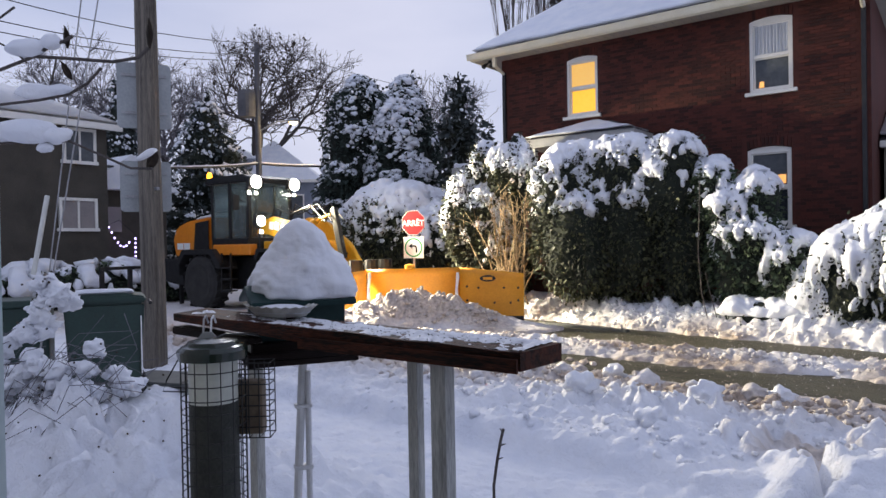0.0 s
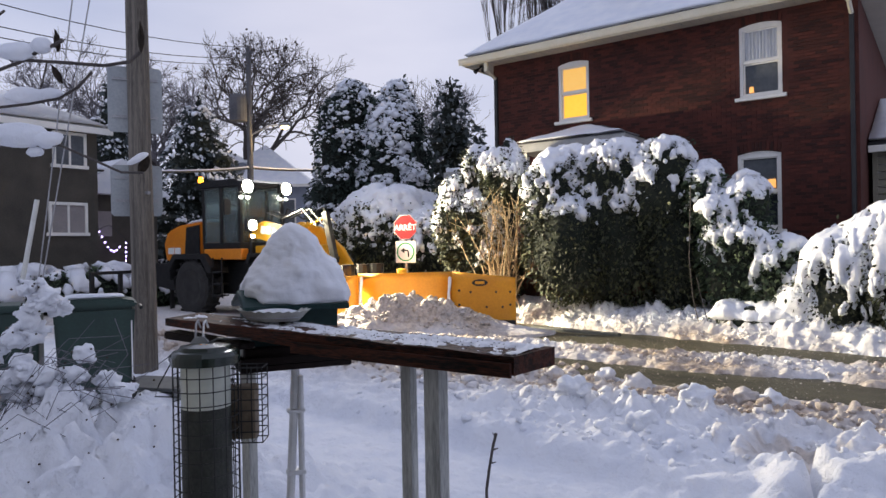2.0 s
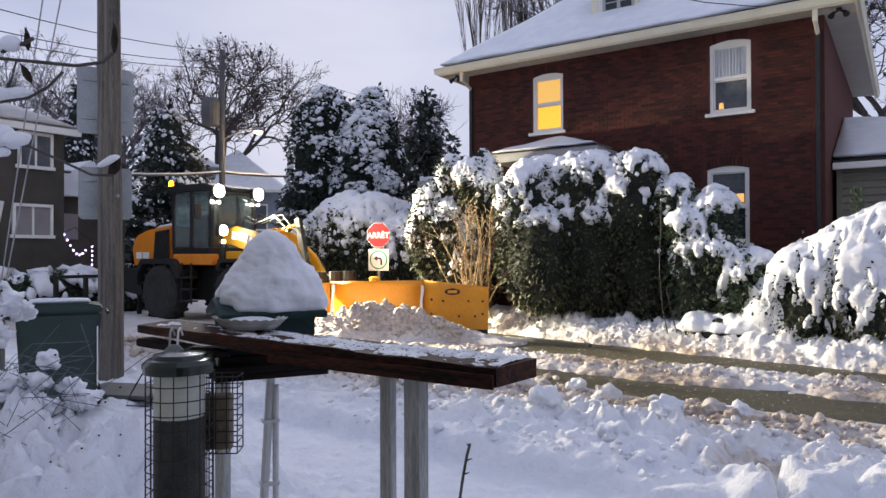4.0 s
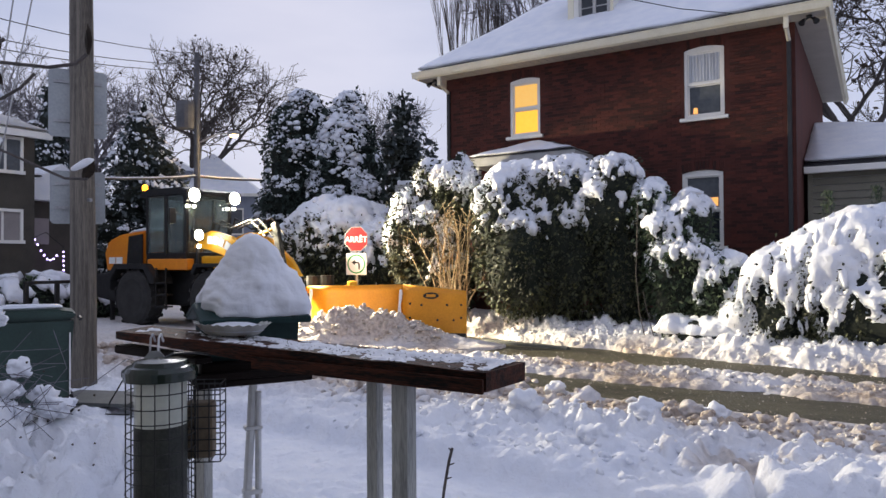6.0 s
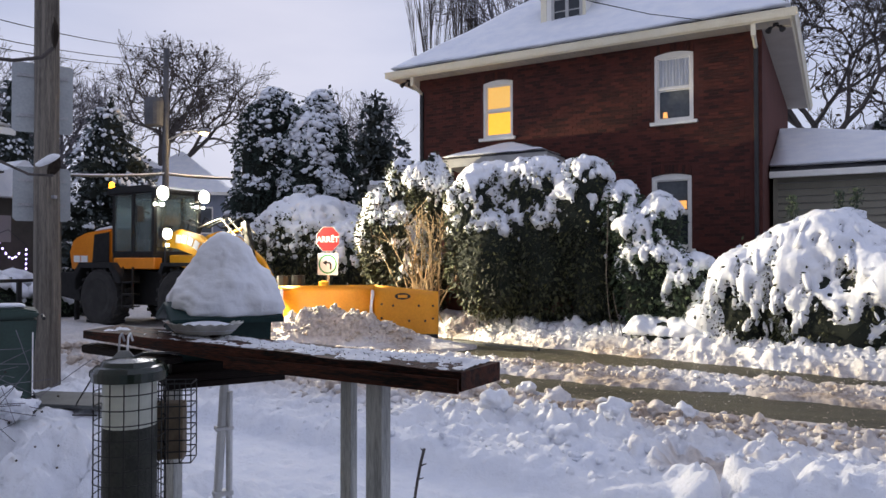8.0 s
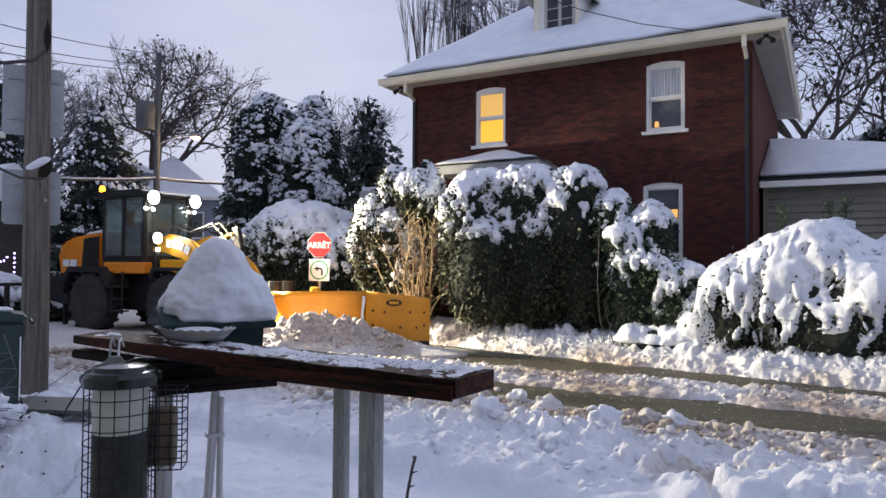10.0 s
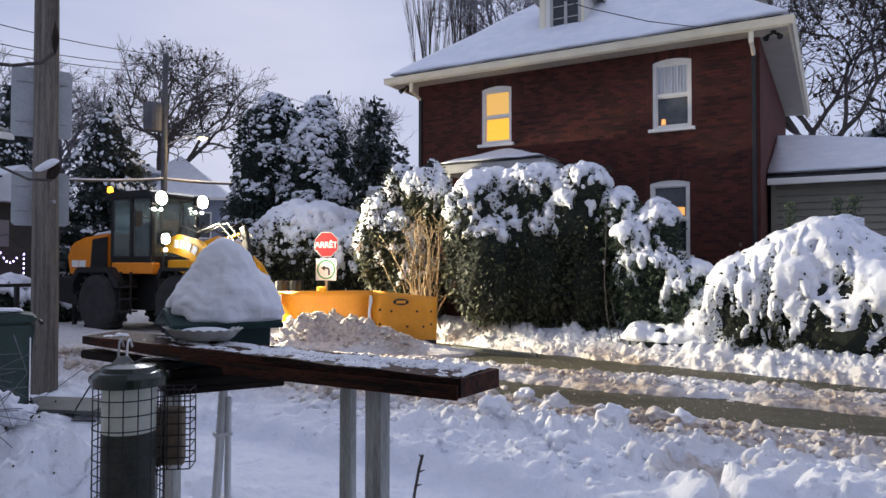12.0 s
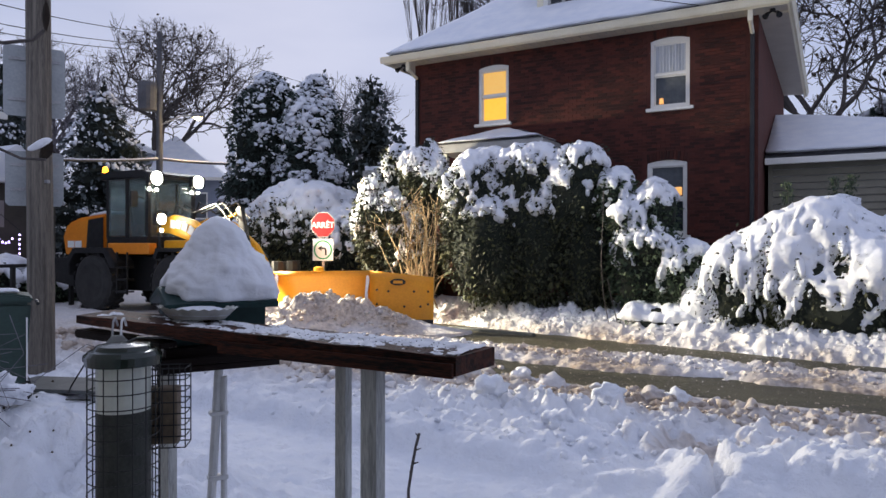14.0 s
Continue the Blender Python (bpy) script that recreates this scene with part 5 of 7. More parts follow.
def blade(p, q, name, h0, h1, curve, parent, label=""):
    """A curved blade section between two plan points, hollow towards its front."""
    p, q = Vector((p[0] + 9.9, p[1] - 11.45, 0)), Vector((q[0] + 9.9, q[1] - 11.45, 0))
    along = (q - p).normalized()
    front = Vector((along.y, -along.x, 0))
    bm = bmesh.new()
    rows = []
    for side in (0, 1):
        for k in range(9):
            t = k / 8
            bow = curve * (4 * (t - 0.5) ** 2 - 1) * 1.0 - side * 0.05
            rows.append([bm.verts.new(p.lerp(q, u) + front * bow + Vector((0, 0, t * (h0 * (1 - u) + h1 * u)))) for u in (0, 0.25, 0.5, 0.75, 1)])
    a, b = rows[:9], rows[9:]
    for r_ in (a, b):
        for lo, hi in zip(r_, r_[1:]):
            for i in range(4):
                bm.faces.new((lo[i], lo[i + 1], hi[i + 1], hi[i]))
    for i in range(4):
        bm.faces.new((a[0][i], a[0][i + 1], b[0][i + 1], b[0][i]))
        bm.faces.new((a[8][i], a[8][i + 1], b[8][i + 1], b[8][i]))
    for k in range(8):
        bm.faces.new((a[k][0], a[k + 1][0], b[k + 1][0], b[k][0]))
        bm.faces.new((a[k][4], a[k + 1][4], b[k + 1][4], b[k][4]))
    bmesh.ops.recalc_face_normals(bm, faces=bm.faces[:])
    return part(name, bm, M["plough_yellow"], parent, label, True), p, q, along, front


D_, A_, B_, C_ = (-10.72, 10.95), (-9.9, 11.45), (-7.78, 12.12), (-6.55, 12.72)
mid_blade, p_, q_, al, fr = blade(A_, B_, "centre_blade", 1.12, 1.16, 0.16, plough)
for side in (0.03, 0.97):
    part("joint_snow", slab([(-0.04, 0.45), (0.05, 0.4), (0.03, 0.7), (0.07, 0.95), (0.06, 1.05), (0.01, 1.06), (-0.01, 0.8)], "y", -0.03, 0.02, 0.01), M["snow"], mid_blade).matrix_basis = \
        Matrix.Translation(p_.lerp(q_, side) + fr * 0.02) @ Matrix.Rotation(math.atan2(al.y, al.x), 4, "Z")
right_wing, p_, q_, al, fr = blade(B_, C_, "right_wing", 1.16, 1.02, 0.02, plough)
wing_turn = Matrix.Rotation(math.atan2(al.y, al.x), 4, "Z")
mark = lathe([(0.0, 0), (0.17, 0), (0.17, 0.012), (0.0, 0.012)], 20, Matrix.Rotation(radians(90), 4, "X"))
part("maker_oval", mark, M["black_metal"], right_wing).matrix_basis = Matrix.Translation(p_.lerp(q_, 0.45) + fr * 0.03 + Vector((0, 0, 0.92))) @ wing_turn @ Matrix.Diagonal((1, 1, 0.42, 1))
part("maker_oval_inlay", one(-0.10, 0.10, -0.02, -0.014, -0.03, 0.03), M["plough_yellow"], right_wing).matrix_basis = Matrix.Translation(p_.lerp(q_, 0.45) + fr * 0.03 + Vector((0, 0, 0.92))) @ wing_turn
for u, z in ((0.12, 0.45), (0.12, 0.75), (0.55, 0.4), (0.8, 0.4), (0.92, 0.72), (0.92, 0.45), (0.7, 0.72), (0.3, 0.72)):
    part("bolt", lathe([(0.026, 0), (0.026, 0.018), (0.012, 0.024)], 8, Matrix.Rotation(radians(90), 4, "X")), M["black_metal"], right_wing).matrix_basis = Matrix.Translation(p_.lerp(q_, u) + fr * 0.02 + Vector((0, 0, z))) @ wing_turn
part("rubber_edge", one(0, (q_ - p_).length, -0.03, 0.02, -0.02, 0.12), M["rubber"], right_wing).matrix_basis = Matrix.Translation(p_ + fr * 0.03) @ wing_turn
blade(D_, A_, "left_wing", 0.98, 1.10, 0.02, plough)
part("lifting_eye", lathe([(0.05, 0), (0.11, 0.02), (0.11, 0.1), (0.05, 0.12)], 14, Matrix.Translation((1.0, 0.35, 1.12))), M["loader_yellow"], plough)


def beam(name, at_, target, power, size, blend=0.5):
    at_, target = Vector(at_) + Vector((-0.7, -0.15, 0)), Vector(target) + Vector((-0.4, 0, 0))
    sp = new(name, bpy.data.lights.new(name, "SPOT"))
    sp.data.energy, sp.data.spot_size, sp.data.spot_blend, sp.data.shadow_soft_size, sp.data.color = power, radians(size), blend, 0.12, (1.0, 0.90, 0.68)
    sp.matrix_world = look(at_, target)


beam("work_beam", (-13.2, 11.55, 3.50), (-5.5, 12.3, 0.2), 7200, 76)
beam("work_beam", (-13.2, 13.0, 3.50), (-8.0, 14.2, 2.3), 3600, 62)
beam("head_beam", (-12.7, 11.15, 2.42), (-3.5, 11.8, 0.0), 3800, 70)

# ---- feeding plank, feeders and stakes by the window ----
plank = thing("feeding_plank", "weathered brown wooden plank rail dusted with snow on posts", "plank", pose(-1.15, 1.05, 1.60))
main = slab([(-0.46, -0.063), (0.565, -0.066), (0.575, 0.062), (-0.50, 0.066)], "z", -0.014, 0.018)
bmesh.ops.subdivide_edges(main, edges=[e for e in main.edges if e.calc_length() > 0.5], cuts=24)
for v in main.verts:
    v.co.y += noise.noise(v.co * 14) * 0.004
    v.co.z += noise.noise(v.co * 9 + Vector((3, 1, 4))) * 0.003
    if v.co.z < 0 and v.co.x < 0:
        v.co.z -= v.co.x * 0.03
    v.co.z += 0.006 - v.co.x * 0.016
part("board", main, M["plank"], plank, "reddish brown worn board")
edge_strip = slab([(0.02, -0.072), (0.562, -0.075), (0.562, -0.069), (0.02, -0.067)], "z", -0.02, 0.004)
part("edge_strip", edge_strip, M["plank"], plank)
part("lower_rail", slab([(-0.465, -0.002), (-0.465, -0.022), (-0.16, -0.028), (-0.16, -0.014)], "y", -0.066, -0.02, 0.003), M["plank_dark"], plank)
part("post", one(0.262, 0.288, 0.0, 0.022, -1.62, -0.019, 0.003), M["grey_wood"], plank, "grey weathered wooden post")
part("post", one(0.352, 0.388, -0.04, -0.01, -1.62, -0.019, 0.003), M["grey_wood"], plank)
part("post", one(-0.245, -0.217, 0.0, 0.026, -1.62, -0.019, 0.003), M["grey_wood"], plank)
su, sv = np.meshgrid(np.linspace(-0.42, 0.56, 330), np.linspace(-0.06, 0.06, 42))
sp3 = np.stack([su.ravel(), sv.ravel(), 0 * su.ravel()], -1)
deep = (layers(sp3 * np.array([14, 30, 1]), 4) - 0.5) * 1.5 + 0.32 - np.abs(sv.ravel() - 0.006) / 0.06 * 0.42
deep -= 0.5 * np.clip((-0.16 - su.ravel()) / 0.15, 0, 1) + 0.17 + 0.22 * np.abs(layers(sp3 * np.array([60, 60, 1]) + 5, 2) - 0.5) * 2
deep += (layers(sp3 * np.array([90, 120, 1]) + 9, 2) - 0.5) * 0.75
sp3[:, 2] = 0.0205 + np.clip(deep, -0.6, 0.5) * 0.012 + 0.006 - sp3[:, 0] * 0.016
si = np.arange(su.size).reshape(su.shape)
sq = np.stack([si[:-1, :-1], si[:-1, 1:], si[1:, 1:], si[1:, :-1]], -1).reshape(-1, 4)
sq = sq[deep[sq].min(1) > -0.55]
snow_on = np_mesh("snow_dusting", sp3, sq, M["near_snow"], plank, True)
sd_ = np.stack([rng.uniform(-0.25, 0.55, 220) ** 1, rng.normal(0.0, 0.035, 220).clip(-0.06, 0.06), np.full(220, 0.0285)], -1)
sd_[:, 2] -= sd_[:, 0] * 0.016
ax_ = np.zeros((220, 3, 3))
ax_[:, 0, 0], ax_[:, 1, 1], ax_[:, 2, 2] = 0.0015, 0.0009, 0.0008
husks = np_mesh("seed_husks", *lumps(sd_, ax_, 2, 0.2), M["seed"], plank)
husks["kind"] = "stuff"

# hopper feeder with its heap of snow
HX, HY = -1.378, 1.195
hopper = thing("hopper_feeder", "dark teal house-shaped bird feeder on a white stake", "bird feeder", pose(HX, HY, 0.018, 0, 0, 60))
part("body", slab([(-0.075, 1.545), (0.075, 1.545), (0.085, 1.638), (0.0, 1.666), (-0.085, 1.638)], "x", -0.115, 0.105, 0.004), M["green_plastic"], hopper)
for s in (-1, 1):
    part("roof", slab([(0.0, 1.668), (s * 0.125, 1.632), (s * 0.125, 1.646), (0.0, 1.682)], "x", -0.132, 0.124, 0.002), M["green_plastic"], hopper)
part("tray", one(-0.14, 0.13, -0.115, 0.115, 1.490, 1.505, 0.003), M["plank_dark"], hopper, "black tray")
for a in ((-0.14, 0.13, -0.115, -0.105), (-0.14, 0.13, 0.105, 0.115), (-0.14, -0.13, -0.105, 0.105), (0.12, 0.13, -0.105, 0.105)):
    part("tray_lip", one(*a, 1.506, 1.524, 0.002), M["plank_dark"], hopper)
part("reservoir", one(-0.128, 0.118, -0.10, 0.10, 1.506, 1.544, 0.004), M["plank_dark"], hopper)
part("stake", rod(bmesh.new(), (-0.065, 0.0, 0.1), (0.012, 0.0, 1.489), 0.011), M["white_tube"], hopper, "white tube stake")
part("short_stake", rod(bmesh.new(), (0.022, -0.006, 0.1), (0.022, -0.008, 1.455), 0.008), M["white_tube"], hopper)
part("stake_tie", one(-0.016, 0.032, -0.016, 0.012, 1.20, 1.212, 0.003), M["white_tube"], hopper)
part("stake_tie", one(-0.012, 0.032, -0.016, 0.012, 1.36, 1.37, 0.003), M["white_tube"], hopper)
bmh = bmesh.new()
profile = [(0.0, 0.93), (0.06, 1.0), (0.18, 1.0), (0.30, 0.93), (0.42, 0.88), (0.52, 0.77), (0.62, 0.64), (0.72, 0.52), (0.82, 0.42), (0.91, 0.30), (0.97, 0.17), (1.0, 0.03)]
hts, rds = np.array(profile).T
rings = []
for t in np.linspace(0, 1, 46):
    rr = float(np.interp(t, hts, rds))
    ring = []
    for k in range(96):
        a = 2 * math.pi * k / 96
        cx, cy = math.cos(a), math.sin(a)
        square = 1 / max((cx**4 + cy**4) ** 0.25, 0.2)
        rad = rr * (1 + (square - 1) * max(0.0, 1 - t * 2.2))
        at_ = Vector((cx * 1.3 * rad, cy * 1.3 * rad, t * 1.8))
        rad *= 1 + 0.16 * noise.noise(at_ * 1.7 + Vector((4, 1, 2))) + 0.06 * noise.noise(at_ * 4.5) + 0.03 * noise.noise(at_ * 11) + 0.015 * noise.noise(at_ * 27)
        ring.append(bmh.verts.new((max(cx * rad * 0.130 + 0.012 * (1 - t) + 0.008, -0.116 + 0.012 * noise.noise(at_ * 3)), cy * rad * 0.117 - 0.004 * t, 1.640 + t * 0.212 + 0.030 * (1 - t) ** 2 * (1 - abs(cy)) + 0.004 * noise.noise(at_ * 6))))
    rings.append(ring)
for lo, hi in zip(rings, rings[1:]):
    for k in range(96):
        bmh.faces.new((lo[k - 1], lo[k], hi[k], hi[k - 1]))
bmh.faces.new(rings[-1])
bmh.faces.new(rings[0][::-1])
part("snow_heap", bmh, M["near_snow"], hopper, "tall heap of fresh snow", True)

pan = thing("scalloped_dish", "pale scalloped dish with snow on the plank", "dish", pose(-1.30, 1.075, 1.632) @ Matrix.Diagonal((1.25, 1.25, 0.85, 1)))
bmd = bmesh.new()
rings = []
for r, z in ((0.045, 0.0), (0.06, 0.002), (0.082, 0.03), (0.085, 0.031), (0.078, 0.029), (0.055, 0.008), (0.01, 0.007)):
    rings.append([bmd.verts.new(((r + (0.003 * math.cos(k * 2 * math.pi / 4) if z > 0.02 else 0)) * math.cos(k * math.pi / 48), (r + (0.003 * math.cos(k * 2 * math.pi / 4) if z > 0.02 else 0)) * 0.62 * math.sin(k * math.pi / 48), z + (0.0025 * math.cos(k * 2 * math.pi / 4) if z > 0.02 else 0))) for k in range(96)])
for lo, hi in zip(rings, rings[1:]):
    for k in range(96):
        bmd.faces.new((lo[k - 1], lo[k], hi[k], hi[k - 1]))
bmd.faces.new(rings[0])
bmd.faces.new(rings[-1])
bmesh.ops.recalc_face_normals(bmd, faces=bmd.faces[:])
part("bowl", bmd, M["dish"], pan, "", True)
part("snow_filling", lathe([(0.07, 0.012), (0.066, 0.024), (0.04, 0.031), (0.01, 0.033)], 30, Matrix.Diagonal((1, 0.62, 1, 1))), M["snow"], pan, "", True)

# caged tube feeder
TX, TY = -1.262, 0.862
tube = thing("tube_feeder", "caged tube bird feeder with a dark green lid", "bird feeder", pose(TX, TY, 0))
part("lid", lathe([(0.05, 1.565), (0.070, 1.565), (0.071, 1.583), (0.064, 1.592), (0.055, 1.594), (0.050, 1.602), (0.02, 1.606), (0.004, 1.606)], 36), M["green_lid"], tube, "glossy dark green lid")
part("clear_tube", lathe([(0.050, 1.475), (0.050, 1.566)], 32), M["tube_clear"], tube, "cloudy clear plastic tube")
part("seed_fill", lathe([(0.0505, 1.13), (0.0505, 1.474), (0.048, 1.476)], 32), M["seed"], tube, "dark seed filling the tube")
part("base", lathe([(0.03, 1.09), (0.064, 1.10), (0.066, 1.128), (0.03, 1.13)], 32), M["green_lid"], tube)
for k in range(16):
    a = 2 * math.pi * k / 16
    part("cage_wire", rod(bmesh.new(), (0.066 * math.cos(a), 0.066 * math.sin(a), 1.10), (0.066 * math.cos(a), 0.066 * math.sin(a), 1.566), 0.0013, None, 5), M["black_wire"], tube)
for k in range(16):
    z = 1.115 + k * 0.0285
    bmr = run(bmesh.new(), [(0.066 * math.cos(2 * math.pi * i / 24), 0.066 * math.sin(2 * math.pi * i / 24), z) for i in range(25)], 0.0013, 5)
    part("cage_ring", bmr, M["black_wire"], tube)
part("handle", run(bmesh.new(), [(-0.060, -0.035, 1.575), (-0.085, -0.055, 1.52), (-0.093, -0.06, 1.495), (-0.06, -0.03, 1.492)], 0.0016, 6), M["black_wire"], tube, "wire handle hanging down")
part("handle_knob", lathe([(0.004, 0), (0.008, 0.004), (0.008, 0.014), (0.004, 0.018)], 10, Matrix.Translation((-0.062, -0.037, 1.566))), M["black_wire"], tube)
part("hanger", run(bmesh.new(), [(0.0, 0.0, 1.604), (0.0, 0.03, 1.612), (0.0, 0.09, 1.606), (0.0, 0.118, 1.60)], 0.0022, 6), M["black_wire"], tube)

cage = thing("suet_cage", "square black wire suet cage hung from the plank", "bird feeder", pose(-1.275, 0.928, 1.466, 0, 0, 38) @ Matrix.Diagonal((1.12, 1.12, 1.15, 1)))
for k in range(8):
    u = -0.07 + k * 0.02
    for y in (-0.024, 0.024):
        part("wire", rod(bmesh.new(), (u, y, -0.07), (u, y, 0.07), 0.0012, None, 5), M["black_wire"], cage)
        part("wire", rod(bmesh.new(), (-0.07, y, u), (0.07, y, u), 0.0012, None, 5), M["black_wire"], cage)
    for x in (-0.07, 0.07):
        part("wire", rod(bmesh.new(), (x, -0.024, u), (x, 0.024, u), 0.0012, None, 5), M["black_wire"], cage)
    part("wire", rod(bmesh.new(), (u, -0.024, -0.07), (u, 0.024, -0.07), 0.0012, None, 5), M["black_wire"], cage)
part("suet_block", one(-0.055, 0.055, -0.018, 0.018, -0.066, 0.035, 0.006), M["suet"], cage, "half-eaten brown suet block")
part("hook", run(bmesh.new(), [(-0.065, 0.0, 0.07), (-0.065, 0.005, 0.11), (-0.068, 0.022, 0.15), (-0.068, 0.035, 0.155), (-0.068, 0.05, 0.14)], 0.0022, 6), M["steel"], cage, "white wire hook")
part("hook", run(bmesh.new(), [(-0.045, 0.0, 0.07), (-0.05, 0.005, 0.11), (-0.053, 0.022, 0.15), (-0.053, 0.035, 0.155), (-0.053, 0.05, 0.14)], 0.0022, 6), M["white_tube"], cage)
part("hang_plate", slab([(-0.075, 0.072), (-0.03, 0.072), (-0.028, 0.11), (-0.045, 0.128), (-0.062, 0.128), (-0.078, 0.11)], "y", -0.004, 0.0), M["sign_back"], cage, "pale metal hanging plate")

twig = thing("bare_twig", "dark budded twig standing in the snow", "twig", pose(-1.70, 2.62, 0.14))
tp = [(0.0, 0.0, 0.0), (-0.01, 0.0, 0.3), (-0.012, 0.005, 0.55), (0.004, 0.01, 0.66), (0.02, 0.015, 0.75), (0.035, 0.02, 0.81)]
part("stem", run(bmesh.new(), tp, 0.0068, 7), M["bark"], twig)
for k, (x, z, dx) in enumerate(((0.006, 0.67, 0.03), (0.022, 0.735, 0.028), (0.0, 0.62, -0.012), (0.034, 0.8, -0.014))):
    part("bud", rod(bmesh.new(), (x, 0.012, z), (x + dx, 0.012, z + 0.012), 0.0045, 0.002, 6), M["bark"], twig)
tw2 = thing("small_twig", "short bare twig poking out of the snow", "twig", pose(-2.95, 1.22, 0.5))
part("stem", run(bmesh.new(), [(0, 0, 0), (0.01, 0.01, 0.16), (0.03, 0.02, 0.24)], 0.004, 6), M["bark"], tw2)
part("side_twig", rod(bmesh.new(), (0.01, 0.01, 0.16), (-0.01, 0.0, 0.19), 0.003, 0.002, 6), M["bark"], tw2)


# ---- utility pole by the pavement, with the backs of road signs ----
pole = thing("utility_pole", "tall weathered wooden utility pole", "utility pole", pose(-9.1, 5.25, 0))
pb = bmesh.new()
rod(pb, (0.03, 0.02, -0.2), (-0.05, -0.02, 9.5), 0.168, 0.125, 20)
bmesh.ops.subdivide_edges(pb, edges=[e for e in pb.edges if e.calc_length() > 3], cuts=40)
for v in pb.verts:
    v.co.x += noise.noise(Vector((v.co.x * 9, v.co.y * 9, v.co.z * 0.7))) * 0.012
    v.co.y += noise.noise(Vector((v.co.x * 9, v.co.y * 9, v.co.z * 0.7 + 7))) * 0.012
part("shaft", pb, M["pole_wood"], pole, "", True)
part("pole_step", one(0.1, 0.22, -0.02, 0.02, 2.6, 2.64), M["steel"], pole)
for z0, z1, w in ((3.52, 4.46, 0.36), (2.32, 3.05, 0.34)):
    panel = thing("road_sign_back", "grey back of a road sign on the pole", "road sign", pose(-9.26, 5.29, 0, 0, 0, 60), "signs on the pole")
    part("panel", slab([(-w, z0 + 0.04), (-w + 0.04, z0), (w - 0.04, z0), (w, z0 + 0.04), (w, z1 - 0.04), (w - 0.04, z1), (-w + 0.04, z1), (-w, z1 - 0.04)], "y", 0.16, 0.166), M["sign_back"], panel)
    for z in (z0 + 0.2, z1 - 0.2):
        part("bracket", one(-w + 0.06, w - 0.06, 0.135, 0.158, z, z + 0.04), M["steel"], panel)

bin1 = thing("wheelie_bin", "dark green plastic wheelie bin with a closed lid", "bin", pose(-7.5, 3.78, 0.22, 0, 0, 62))
part("body", slab([(-0.33, 0.06), (0.33, 0.06), (0.39, 1.0), (-0.39, 1.0)], "y", -0.3, 0.3, 0.03), M["bin_green"], bin1)
part("lid", slab([(-0.42, 1.0), (0.41, 1.0), (0.40, 1.06), (0.2, 1.10), (-0.2, 1.10), (-0.42, 1.05)], "y", -0.33, 0.32, 0.02), M["bin_green"], bin1)
part("handle", rod(bmesh.new(), (0.45, -0.22, 0.98), (0.45, 0.22, 0.98), 0.018), M["black_metal"], bin1)
part("reflector", one(0.345, 0.357, -0.318, -0.302, 0.22, 0.85), M["sign_white"], bin1, "pale strip on the edge")
for y in (-0.26, 0.26):
    part("wheel", lathe([(0.02, -0.03), (0.10, -0.03), (0.10, 0.03), (0.02, 0.03)], 16, Matrix.Translation((0.30, y, 0.10)) @ Matrix.Rotation(radians(90), 4, "X")), M["rubber"], bin1)
part("lid_snow", slab([(-0.36, 1.10), (0.3, 1.105), (0.25, 1.13), (-0.2, 1.14), (-0.33, 1.12)], "y", -0.28, 0.1, 0.012), M["snow"], bin1, "", True)
bin2 = thing("lidded_box", "dark green storage bin half hidden by snowy twigs", "bin", pose(-8.35, 3.2, 0.2, 0, 0, 62))
part("body", one(-0.36, 0.36, -0.3, 0.3, 0, 0.98, 0.03), M["bin_green"], bin2)
part("lid", one(-0.39, 0.39, -0.33, 0.33, 0.98, 1.06, 0.02), M["bin_green"], bin2)
flat = thing("flat_board", "wet grey-green board lying at the kerb", "board", pose(-7.6, 4.7, ground_z(-7.6, 4.7) + 0.07, 3, -2, 12))
part("board", one(-0.75, 0.75, -0.28, 0.28, -0.02, 0.02, 0.006), M["ice_path"], flat)

# stay wires with a guard, beside the pole
stay = thing("stay_wire", "steel stay wires with a pale plastic guard", "stay wire", pose(-7.55, 3.05, 0.2))
part("wire", rod(bmesh.new(), (0, 0, 0), (0.45, 0.39, 4.4), 0.007), M["steel"], stay)
part("wire", rod(bmesh.new(), (-0.05, 0.0, 0), (0.60, 0.50, 4.4), 0.007), M["steel"], stay)
part("guard", rod(bmesh.new(), (0.02, 0.02, 1.35), (0.14, 0.12, 2.15), 0.024), M["dish"], stay)

